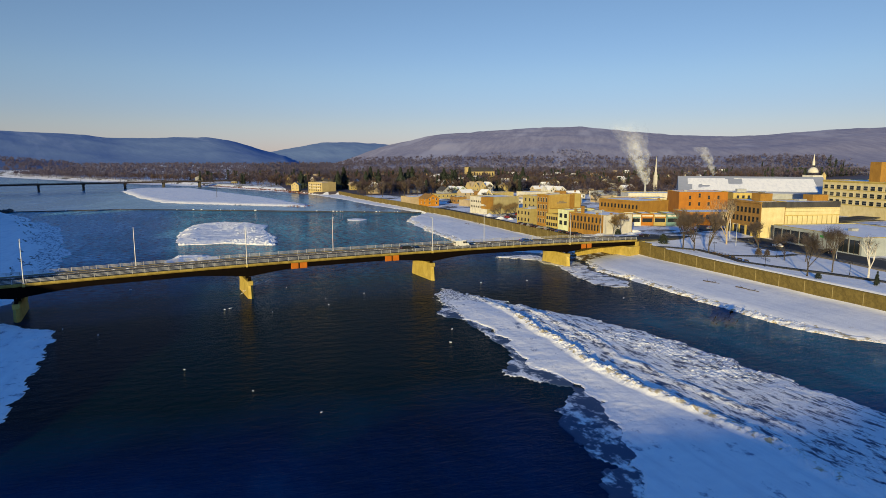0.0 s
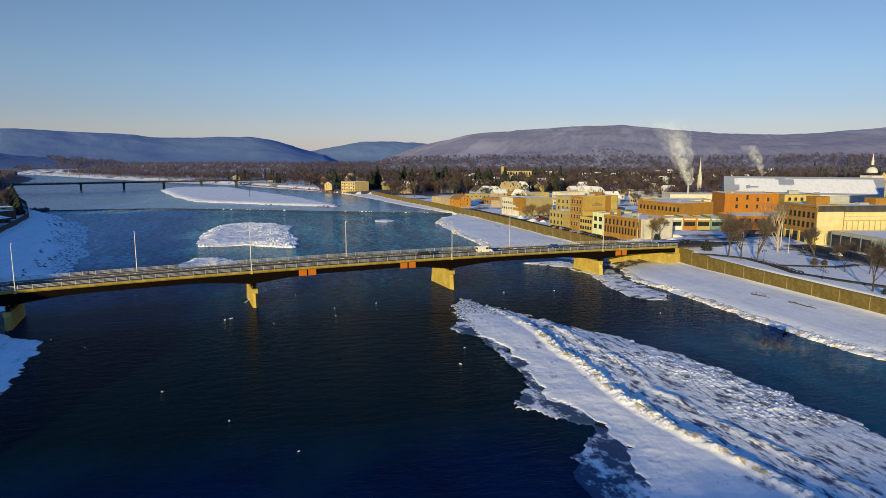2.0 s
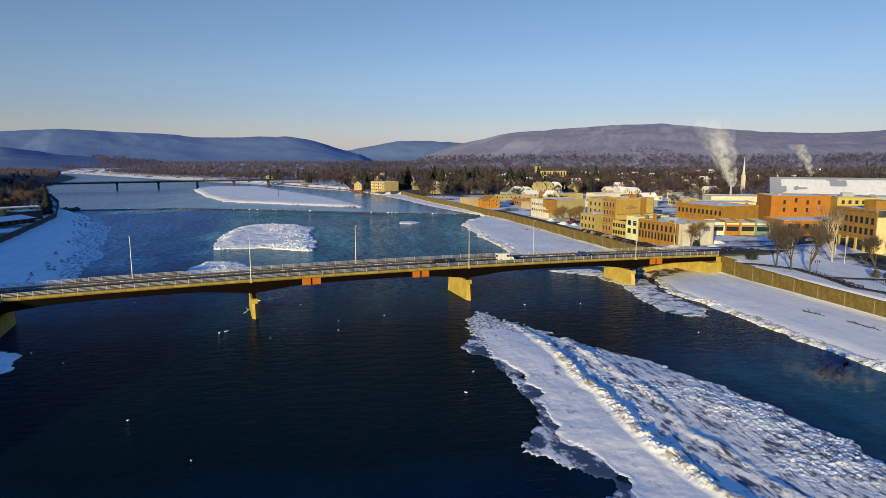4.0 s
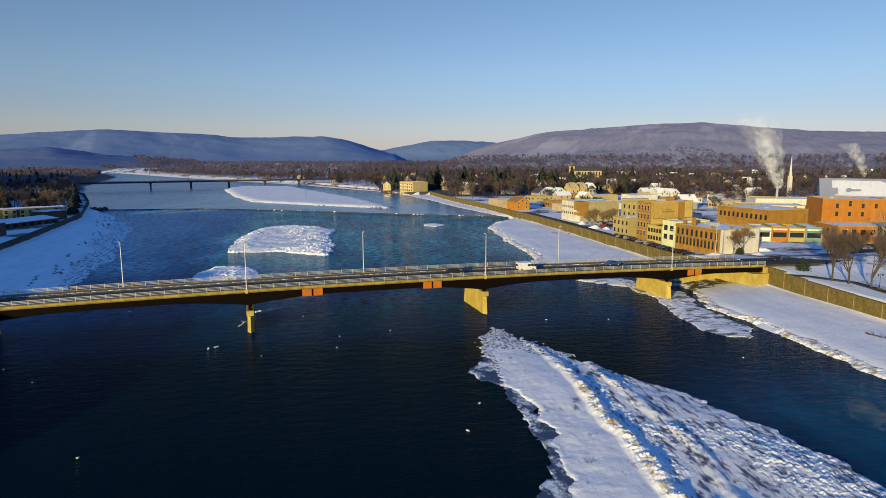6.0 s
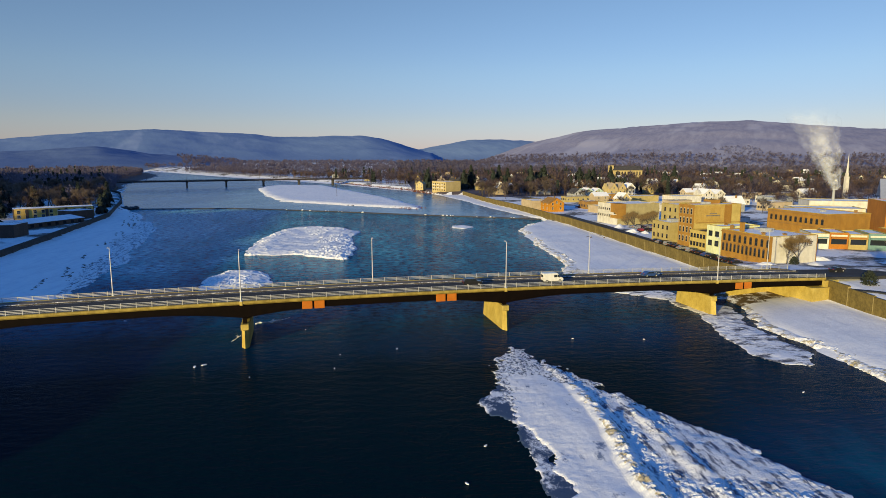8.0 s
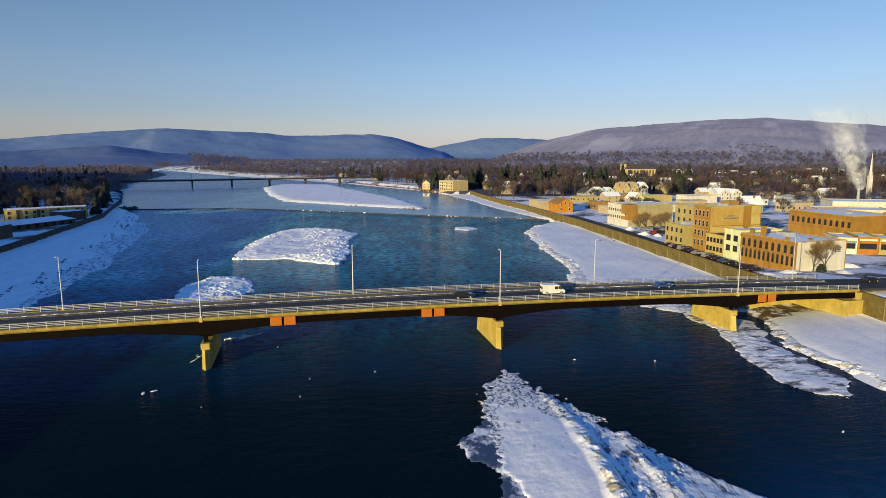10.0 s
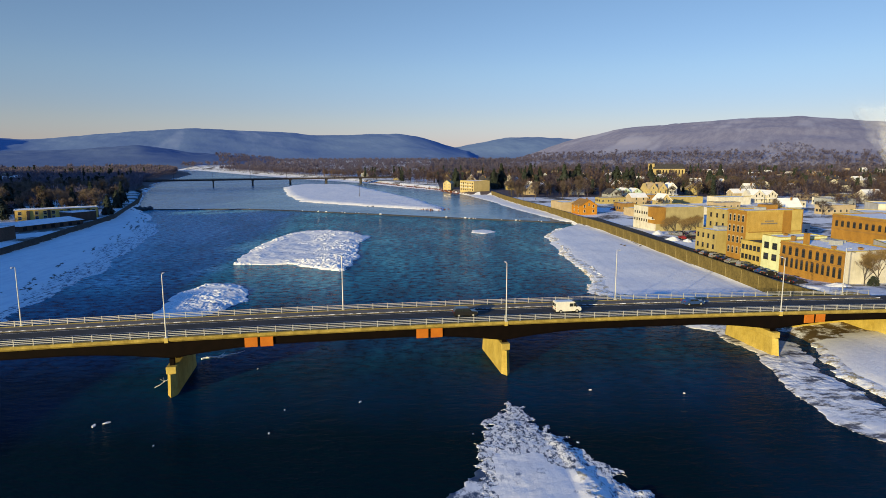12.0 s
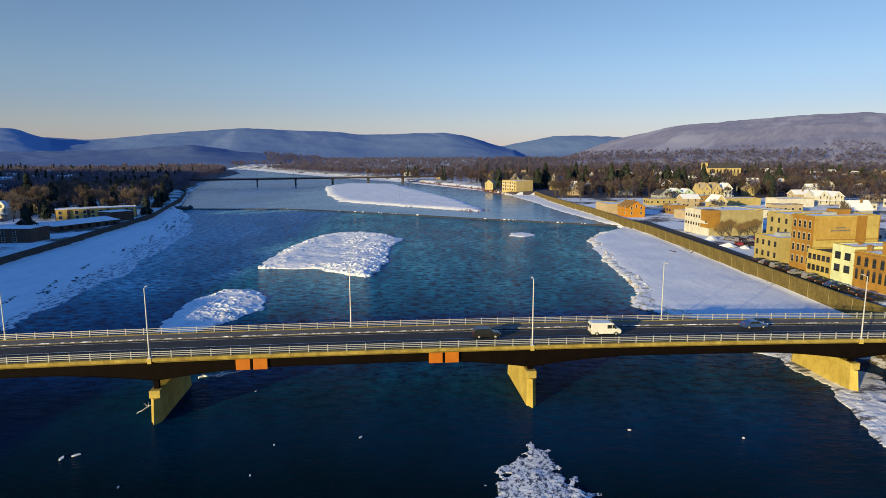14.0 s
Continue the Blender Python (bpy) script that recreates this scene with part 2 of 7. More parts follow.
YELLOW_SIDING = surface("yellow_siding", (0.40, 0.31, 0.14), (0.54, 0.43, 0.21), 0.4, 4.0, 0.8, relief=0.1)
TAN_SIDING = surface("tan_siding", (0.36, 0.28, 0.18), (0.50, 0.40, 0.27), 0.4, 4.0, 0.8, relief=0.1)
ROOF_DARK = surface("dark_roofing", (0.03, 0.03, 0.035), (0.09, 0.085, 0.085), 0.3, 3.0, 0.9)
ROOF_METAL = surface("grey_metal_roof", (0.36, 0.38, 0.42), (0.50, 0.52, 0.55), 0.05, 1.0, 0.5, metal=0.2, relief=0.05)
GLASS = window_glass("dark_glass")
TEAL = surface("teal_paint", (0.10, 0.20, 0.20), (0.18, 0.30, 0.29), 0.4, 4.0, 0.7, relief=0.1)
BLACK = surface("black_iron", (0.012, 0.012, 0.014), (0.035, 0.035, 0.04), 1.0, 6.0, 0.5, relief=0.0)
BARK = surface("grey_bark", (0.045, 0.037, 0.031), (0.11, 0.09, 0.073), 1.0, 7.0, 0.95, vary=0.25)
TWIG = surface("bare_twigs", (0.13, 0.10, 0.08), (0.28, 0.215, 0.165), 0.02, 1.5, 0.95, relief=0.0, vary=0.2)
TWIG_FAR = surface("far_bare_twigs", (0.098, 0.068, 0.068), (0.19, 0.132, 0.124), 0.02, 0.3, 1.0, relief=0.0)
VINE = surface("tan_vines", (0.15, 0.10, 0.045), (0.28, 0.19, 0.085), 0.05, 1.5, 0.95, relief=0.0, vary=0.15)
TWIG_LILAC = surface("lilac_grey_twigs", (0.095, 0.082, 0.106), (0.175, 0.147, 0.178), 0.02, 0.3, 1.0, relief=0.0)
# paler lilac twigs with distance haze in the base colour
TWIG_HAZE = surface("haze_tinted_twigs", (0.15, 0.128, 0.165), (0.215, 0.18, 0.215), 0.02, 0.3, 1.0, relief=0.0)
HILL_TREES = surface("haze_tinted_lilac_woods", (0.235, 0.222, 0.295), (0.29, 0.27, 0.34), 0.01, 0.1, 1.0, relief=0.0)
TWIG_TAN = surface("tan_brown_twigs", (0.115, 0.075, 0.056), (0.225, 0.15, 0.108), 0.02, 0.3, 1.0, relief=0.0)


def fuzzy(m, share_through=0.5):
    """Twigs too fine to build one by one: light passes between them."""
    nt = m.node_tree
    b, out = nt.nodes["Principled BSDF"], nt.nodes["Material Output"]
    t, mx = nt.nodes.new("ShaderNodeBsdfTranslucent"), nt.nodes.new("ShaderNodeMixShader")
    nt.links.new(b.inputs["Base Color"].links[0].from_socket, t.inputs["Color"])
    mx.inputs[0].default_value = share_through
    nt.links.new(b.outputs[0], mx.inputs[1])
    nt.links.new(t.outputs[0], mx.inputs[2])
    nt.links.new(mx.outputs[0], out.inputs["Surface"])


for mt in (TWIG, TWIG_FAR, TWIG_LILAC, TWIG_HAZE, HILL_TREES, TWIG_TAN):
    fuzzy(mt)
PINE = surface("pine_needles", (0.018, 0.027, 0.024), (0.044, 0.056, 0.042), 0.2, 2.0, 0.9, relief=0.0, vary=0.2)
BIRCH = surface("birch_bark", (0.45, 0.42, 0.38), (0.70, 0.67, 0.62), 1.5, 8.0, 0.8)


# ---- building blocks ----
def finish(ob, mats, smooth=False):
    for mt in mats if isinstance(mats, (list, tuple)) else [mats]:
        ob.data.materials.append(mt)
    if smooth:
        for p in ob.data.polygons:
            p.use_smooth = True
    return ob


def mesh_of(name, bm):
    me = bpy.data.meshes.new(name)
    bm.to_mesh(me)
    bm.free()
    return me


def part(name, bm, material, parent, label="", smooth=False):
    ob = new(name, mesh_of(name, bm))
    finish(ob, material, smooth)
    ob.parent = parent
    if label:
        tagged(ob, label)
    return ob


def share(name, me, parent, m, label=""):
    """One more object on a shared mesh, as a part of parent."""
    ob = new(name, me)
    ob.parent = parent
    ob.matrix_local = m
    if label:
        tagged(ob, label)
    return ob


def empty(name, m, label, category, group="", kind=""):
    ob = new(name)
    ob.empty_display_size = 0.5
    ob.matrix_world = m
    return tagged(ob, label, category, group, kind)


def box(bm, x0, x1, y0, y1, z0, z1, m=None):
    vs = [bm.verts.new((x, y, z)) for z in (z0, z1) for y in (y0, y1) for x in (x0, x1)]
    for f in ((0, 2, 3, 1), (4, 5, 7, 6), (0, 1, 5, 4), (2, 6, 7, 3), (0, 4, 6, 2), (1, 3, 7, 5)):
        bm.faces.new([vs[i] for i in f])
    if m is not None:
        bmesh.ops.transform(bm, matrix=m, verts=vs)
    return vs


def boxes(*dims):
    bm = bmesh.new()
    for d in dims:
        box(bm, *d)
    return bm


def bevelled(x0, x1, y0, y1, z0, z1, r=0.05, seg=1):
    bm = boxes((x0, x1, y0, y1, z0, z1))
    bmesh.ops.bevel(bm, geom=list(bm.edges), offset=r, segments=seg, affect="EDGES")
    return bm


def tube(bm, a, b, r0, r1, n=6, cap=True):
    a, b = Vector(a), Vector(b)
    q = (b - a).to_track_quat("Z", "Y")
    rings = []
    for c, r in ((a, r0), (b, r1)):
        rings.append([bm.verts.new(c + q @ Vector((r * math.cos(2 * math.pi * k / n), r * math.sin(2 * math.pi * k / n), 0))) for k in range(n)])
    for k in range(n):
        bm.faces.new((rings[0][k], rings[0][(k + 1) % n], rings[1][(k + 1) % n], rings[1][k]))
    if cap:
        bm.faces.new(rings[1])
        bm.faces.new(rings[0][::-1])
    return bm


def prism(bm, outline, y0, y1):
    """Extrudes an (x, z) outline from y0 to y1."""
    a = [bm.verts.new((x, y0, z)) for x, z in outline]
    b = [bm.verts.new((x, y1, z)) for x, z in outline]
    n = len(outline)
    bm.faces.new(a)
    bm.faces.new(b[::-1])
    for k in range(n):
        bm.faces.new((a[k], b[k], b[(k + 1) % n], a[(k + 1) % n]))
    return bm


def fix_normals(bm):
    bmesh.ops.recalc_face_normals(bm, faces=list(bm.faces))
    return bm


def grid_mesh(name, xs, ys, zs):
    """A mesh over a grid of xs and ys arrays (2D) with heights zs."""
    ny, nx = zs.shape
    co = np.stack([xs, ys, zs], -1).reshape(-1, 3)
    idx = np.arange(ny * nx).reshape(ny, nx)
    f = np.stack([idx[:-1, :-1], idx[:-1, 1:], idx[1:, 1:], idx[1:, :-1]], -1).reshape(-1, 4)
    me = bpy.data.meshes.new(name)
    me.from_pydata(co.tolist(), [], f.tolist())
    me.polygons.foreach_set("use_smooth", np.ones(len(f), bool))
    return me


def value_noise(x, y, seed=0):
    """Smooth 2D noise in 0..1 for arrays."""
    xi, yi = np.floor(x).astype(int), np.floor(y).astype(int)
    fx, fy = x - xi, y - yi
    fx, fy = fx * fx * (3 - 2 * fx), fy * fy * (3 - 2 * fy)

    def h(a, b):
        n = (a * 374761393 + b * 668265263 + seed * 982451653) & 0x7FFFFFFF
        n = ((n ^ (n >> 13)) * 1274126177) & 0x7FFFFFFF
        return ((n ^ (n >> 16)) & 0xFFFF) / 65535.0
    return (h(xi, yi) * (1 - fx) + h(xi + 1, yi) * fx) * (1 - fy) + (h(xi, yi + 1) * (1 - fx) + h(xi + 1, yi + 1) * fx) * fy


def fractal(x, y, size, octaves=4, seed=0):
    s, a, t = 0.0, 1.0, 0.0
    for k in range(octaves):
        s = s + a * value_noise(x / size * 2 ** k, y / size * 2 ** k, seed + k)
        t, a = t + a, a * 0.5
    return s / t


def smooth(a, b, x):
    t = np.clip((x - a) / (b - a), 0, 1)
    return t * t * (3 - 2 * t)


# ---- the land: river bed, banks, town plain, hills ----
WALL_R = ((-400, 96), (-100, 92), (-30, 92), (14, 93), (30, 88), (53, 84), (129, 82), (205, 79), (248, 75), (315, 70), (365, 63), (433, 56), (508, 51.5), (514, 29), (545, 20), (600, 5), (700, -45), (800, -90), (950, -180), (1250, -400), (1550, -590), (2200, -1500), (4900, -4200))
SHORE_R = ((-400, 84), (-110, 78), (-96, 70), (-83, 65), (-25, 65), (-5, 64), (16, 71), (40, 66), (56, 46), (64, 37), (86, 41), (141, 43), (197, 47), (225, 60), (243, 74), (300, 60), (365, 49), (433, 40), (530, 22), (600, -4), (700, -60), (800, -110), (950, -230), (1250, -430), (1550, -615), (2200, -1520), (4900, -4220))
SHORE_L = ((-400, -135), (-140, -112), (-60, -108), (-20, -124), (42, -127), (62, -130), (92, -138), (142, -151), (192, -165), (250, -182), (300, -199), (345, -226), (360, -238), (420, -262), (520, -308), (650, -352), (780, -403), (1250, -520), (1514, -640), (2200, -1620), (4900, -4400))
WALL_L = ((-400, -190), (-20, -168), (60, -173), (109, -178), (148, -185), (207, -196), (272, -209), (335, -231), (405, -256), (520, -305), (560, -330), (650, -362), (780, -420), (1250, -560), (1514, -680), (2200, -1700), (4900, -4500))


def line(pts, y):
    p = np.array(pts, float)
    return np.interp(y, p[:, 0], p[:, 1])


def ground_height(x, y):
    x, y = np.asarray(x, float), np.asarray(y, float)
    wr, sr, sl, wl = line(WALL_R, y), line(SHORE_R, y), line(SHORE_L, y), line(WALL_L, y)
    wob = (fractal(x, y, 9, 3, 5) - 0.5) * 6
    rough = (fractal(x, y, 14, 4, 9) - 0.5)
    foot_r = np.where(y < 20, 2.2, 1.4)
    town = np.interp(y, (-400, 8, 30, 60, 300, 600), (5.6, 5.9, 7.3, 4.6, 3.8, 4.0))
    z = np.full(x.shape, -1.6)
    ur = np.clip((x - sr + wob * 0.5) / np.maximum(wr - sr, 3), -0.5, 1)
    zr = np.where(ur < 0, ur * 4, 0.25 + 0.5 * smooth(0, 0.12, ur) + (foot_r - 0.75) * ur) + rough * 0.5
    z = np.where(ur > -0.4, np.maximum(z, zr), z)
    z = np.where(x > wr + 0.4, foot_r + (town + rough * 0.35 - foot_r) * np.clip((x - wr - 0.4) / 2.6, 0, 1), z)
    ul = np.clip((sl - x + wob * 0.8 + (fractal(x, y, 26, 3, 15) - 0.5) * 14) / np.maximum(sl - wl, 4), -0.5, 1)
    zl = np.where(ul < 0, ul * 4, 0.2 + 2.5 * ul) + rough * 0.6
    z = np.where(ul > -0.4, np.maximum(z, zl), z)
    z = np.where(x < wl - 0.4, 2.7 + (1.4 + rough * 0.4) * np.clip((wl - 0.4 - x) / 2.6, 0, 1), z)
    # gentle rise of the plain
    far = np.hypot(x, y)
    z = z + smooth(700, 2600, far) * 14 * np.maximum(smooth(5, 160, x - wr), smooth(5, 160, wl - x))
    # unseen rise downstream, its heights set to throw shade over the far bank
    bump_ = (fractal(x, y, 22, 3, 3) - 0.5) * 18
    rise = np.interp(x, (-1500, -900, -760, -640, -585, -552, -512, -494, -470, -430, -380, -340, -325, -301, -275, -251, -228, -205, -181, -160, -140, -122, -112), (205, 190, 136, 115, 60, 26, 28, 74, 84, 80, 68, 58, 53, 48, 43, 37, 31, 27, 23, 19, 16, 8, 0))
    z = z + np.maximum(rise + bump_ * 0.35 * (rise > 5), 0) * smooth(-50, -85, y) * smooth(-170, -125, y)
    # second unseen rise, added to shade the lower end of the ice bar
    z = z + smooth(-308, -326, y + bump_ * 0.6) * smooth(-35, -80, x) * (40 + bump_ * 0.4)
    return z


def spread(lo, hi, step, out_lo, out_hi, grow):
    v = list(np.arange(lo, hi, step))
    s, p = step, v[-1]
    while p < out_hi:
        s *= grow
        p += s
        v.append(p)
    s, p = step, v[0]
    while p > out_lo:
        s *= grow
        p -= s
        v.insert(0, p)
    return np.array(v)


EARTH_SNOW = snow_material("muddy_snow", patch=(0.13, 0.088, 0.035), amount=0.52, scale=0.35)
gx, gy = np.meshgrid(spread(-215, 110, 2.2, -4700, 4700, 1.03), spread(-190, 420, 2.6, -1500, 4800, 1.012))
ground = new("ground", grid_mesh("ground", gx, gy, ground_height(gx, gy)))
finish(ground, [SNOW, SNOW_TOWN, WOODS_FLOOR, EARTH_SNOW])
fx, fy = (gx[:-1, :-1] + gx[1:, 1:]) / 2, (gy[:-1, :-1] + gy[1:, 1:]) / 2
kind_of = np.where((fx > line(WALL_R, fy)) | (fx < line(WALL_L, fy)), 1, 0)
kind_of = np.where((fx > 92) & (fx < 131) & (fy < 18), 0, kind_of)
kind_of = np.where((kind_of == 1) & (((fx > 0) & (fy > 430 + 0.2 * np.maximum(fx - 300, 0))) | (fx < line(WALL_L, fy) - 75)), 2, kind_of)
kind_of = np.where((fy > 560) & (fx < line(SHORE_L, fy) - 5), 2, kind_of)
kind_of = np.where((fx > 60) & (fx < 93) & (fy > 5 + 0.15 * fx) & (fy < 22 + 0.15 * fx), 3, kind_of)
ground.data.polygons.foreach_set("material_index", kind_of.ravel().astype(np.int32))
tagged(ground, "snow-covered river banks and town plain with bare patches", "ground", kind="structure")

WEIR = ((-236, 360), (-200, 359), (-154, 359), (-126, 350), (-84, 330), (-42, 310), (-5, 290), (35, 272), (74, 252))


def weir_y(x):
    p = np.array(WEIR, float)
    return np.interp(x, p[:, 0], p[:, 1])


POOL = surface("pale_skim_ice", (0.035, 0.115, 0.20), (0.19, 0.31, 0.42), 0.022, 0.16, 0.22, relief=0.15, depth=0.1, spec=0.1)
wx, wy = np.meshgrid(np.linspace(-3500, 1200, 48), np.linspace(-1400, 4500, 60))
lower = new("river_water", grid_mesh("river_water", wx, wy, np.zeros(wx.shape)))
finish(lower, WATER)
tagged(lower, "dark blue rippled river water, partly frozen", "river", kind="structure")
ux = np.linspace(-700, 80, 80)
uy = np.linspace(0, 1, 20)
UX, UV = np.meshgrid(ux, uy)
UY = weir_y(UX) + 0.3 + UV * (2000 - weir_y(UX))
upper = new("pool_water", grid_mesh("pool_water", UX, UY, np.full(UX.shape, 0.55)))
finish(upper, POOL)
tagged(upper, "calm pale blue pool of water above the weir", "river", kind="structure")

WEIR_STONE = surface("wet_dark_stone", (0.02, 0.022, 0.026), (0.07, 0.07, 0.07), 0.5, 4.0, 0.5)
# weir: a low concrete sill across the river
bm = bmesh.new()
n = 60
xs = np.linspace(WEIR[0][0], WEIR[-1][0], n)
rows = []
for x in xs:
    y = float(weir_y(x))
    rows.append([bm.verts.new((x, y + dy, z)) for dy, z in ((-1.6, -0.5), (-1.1, 0.35), (-0.5, 0.75), (0.5, 0.72), (0.7, -0.5))])
for a, b in zip(rows, rows[1:]):
    for k in range(4):
        bm.faces.new((a[k], b[k], b[k + 1], a[k + 1]))
weir = part("weir", bm, WEIR_STONE, None, smooth=False)
tagged(weir, "low dark concrete weir across the river with ice lumps", "weir", kind="structure")


def hill_height(X, Y, profile, near, crest, far_r, base, seed, relief=10.0):
    R, A = np.hypot(X, Y), np.degrees(np.arctan2(X, Y))
    h = sum(np.interp(A + d, [p[0] for p in profile], [p[1] for p in profile], left=-60, right=-60) for d in (-0.8, -0.4, 0, 0.4, 0.8)) / 5
    u = np.clip((R - near) / (crest - near), 0, 1)
    shape = np.where(R <= crest, smooth(0, 1, u) * 0.65 + 0.35 * u, 1 - 0.5 * (R - crest) / (far_r - crest))
    spur = (fractal(X, Y, 700, 4, seed) - 0.5) * 0.28 * np.sin(np.pi * np.clip(u, 0, 1))
    return base - 16 * (1 - smooth(0, 0.12, u)) + h * np.clip(shape + spur, 0, 1.0) + (fractal(X, Y, 60, 2, seed + 7) - 0.5) * relief * u


HILLS = []


def hill(name, label, profile, near, crest, far_r, base, mat, seed):
    """A wooded ridge round the plain: crest heights by bearing, rising from near to crest (metres from the origin)."""
    az = np.radians(np.linspace(profile[0][0] + 0.01, profile[-1][0] - 0.01, 220))
    rr = np.concatenate([np.linspace(near, crest, 40), np.linspace(crest, far_r, 8)[1:]])
    A, R = np.meshgrid(az, rr)
    X, Y = R * np.sin(A), R * np.cos(A)
    HILLS.append((profile, near, crest, far_r, base, seed))
    ob = new(name, grid_mesh(name, X, Y, hill_height(X, Y, *HILLS[-1])))
    finish(ob, mat)
    return tagged(ob, label, "hill", kind="structure")


def wooded_hill_material(name, dark, light, snow, amount, bearing=0.0, contrast=0.12):
    """Leafless woods far off, distance haze put into the colours; patterns run long up the slope, as it is seen so
    flat.
    """
    m, nt, b = nodes_of(name)
    tc = nt.nodes.new("ShaderNodeTexCoord")
    turn, scale = nt.nodes.new("ShaderNodeMapping"), nt.nodes.new("ShaderNodeMapping")
    turn.inputs["Rotation"].default_value = (0, 0, radians(bearing))
    scale.inputs["Scale"].default_value = (1.0, 0.14, 0.6)
    nt.links.new(tc.outputs["Object"], turn.inputs[0])
    nt.links.new(turn.outputs[0], scale.inputs[0])

    def cloud(size, detail, rough):
        n = nt.nodes.new("ShaderNodeTexNoise")
        n.inputs["Scale"].default_value, n.inputs["Detail"].default_value, n.inputs["Roughness"].default_value = size, detail, rough
        nt.links.new(scale.outputs[0], n.inputs["Vector"])
        return n.outputs["Fac"]

    big, fine = cloud(0.0055, 5, 0.6), cloud(0.045, 6, 0.75)
    c = ramp(nt, fine, ((0.5 - contrast, dark), (0.5 + contrast, light)))
    c = mix(nt, ramp(nt, big, ((amount, (0, 0, 0)), (amount + 0.10, (0.7, 0.7, 0.7)))), c, snow)
    nt.links.new(c, b.inputs["Base Color"])
    b.inputs["Roughness"].default_value = 1.0
    b.inputs["Specular IOR Level"].default_value = 0.0
    return m


# blue and lilac here are air haze painted into the hill colours
HILL_BLUE = wooded_hill_material("haze_blue_woods", (0.15, 0.235, 0.40), (0.195, 0.285, 0.46), (0.27, 0.35, 0.51), 0.58, -20, 0.2)
HILL_PURPLE = wooded_hill_material("haze_purple_woods", (0.285, 0.28, 0.365), (0.375, 0.362, 0.435), (0.50, 0.485, 0.55), 0.52, 30)


def crest(el, r):
    return math.tan(radians(el)) * r + 41 - 15


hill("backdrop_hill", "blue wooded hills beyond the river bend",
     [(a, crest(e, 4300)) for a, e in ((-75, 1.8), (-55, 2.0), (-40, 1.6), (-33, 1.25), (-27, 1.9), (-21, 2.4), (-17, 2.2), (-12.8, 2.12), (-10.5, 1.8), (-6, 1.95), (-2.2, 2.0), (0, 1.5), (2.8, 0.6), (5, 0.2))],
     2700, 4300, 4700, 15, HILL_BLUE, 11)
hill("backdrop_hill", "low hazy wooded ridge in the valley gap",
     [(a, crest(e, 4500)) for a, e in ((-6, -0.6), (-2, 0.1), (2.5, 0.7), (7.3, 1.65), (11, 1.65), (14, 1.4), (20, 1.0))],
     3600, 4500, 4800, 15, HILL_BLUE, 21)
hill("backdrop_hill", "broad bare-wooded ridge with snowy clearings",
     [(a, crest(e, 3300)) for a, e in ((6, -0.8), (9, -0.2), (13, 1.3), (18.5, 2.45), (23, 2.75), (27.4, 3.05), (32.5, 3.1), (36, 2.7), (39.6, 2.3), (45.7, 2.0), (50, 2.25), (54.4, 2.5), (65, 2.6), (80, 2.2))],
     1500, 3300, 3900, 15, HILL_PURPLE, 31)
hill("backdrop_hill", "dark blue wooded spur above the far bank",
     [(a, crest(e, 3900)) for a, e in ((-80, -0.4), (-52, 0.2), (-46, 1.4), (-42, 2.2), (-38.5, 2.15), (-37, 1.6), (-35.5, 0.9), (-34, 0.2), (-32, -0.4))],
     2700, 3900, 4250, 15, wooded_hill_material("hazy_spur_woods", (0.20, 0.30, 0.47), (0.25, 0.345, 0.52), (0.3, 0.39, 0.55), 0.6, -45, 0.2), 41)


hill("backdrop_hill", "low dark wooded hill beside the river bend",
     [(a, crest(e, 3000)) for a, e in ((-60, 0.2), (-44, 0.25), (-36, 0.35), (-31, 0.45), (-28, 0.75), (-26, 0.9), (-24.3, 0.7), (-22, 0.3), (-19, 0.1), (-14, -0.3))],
     1750, 3000, 3200, 15, wooded_hill_material("haze_dark_blue_woods", (0.115, 0.175, 0.31), (0.15, 0.215, 0.365), (0.20, 0.27, 0.42), 0.62, -27, 0.2), 51)


# ---- ice and snow bars in the river ----
def inside_distance(px, py, poly):
    """Signed distance to a closed outline, positive inside."""
    p = np.array(poly, float)
    q = np.roll(p, -1, 0)
    d = np.full(px.shape, 1e9)
    odd = np.zeros(px.shape, bool)
    for (ax, ay), (bx, by) in zip(p, q):
        ex, ey = bx - ax, by - ay
        t = np.clip(((px - ax) * ex + (py - ay) * ey) / (ex * ex + ey * ey), 0, 1)
        d = np.minimum(d, np.hypot(px - ax - t * ex, py - ay - t * ey))
        cross = (ay > py) != (by > py)
        with np.errstate(divide="ignore", invalid="ignore"):
            odd ^= cross & (px < ax + (py - ay) * ex / np.where(ey == 0, 1e-9, ey))
    return np.where(odd, d, -d)


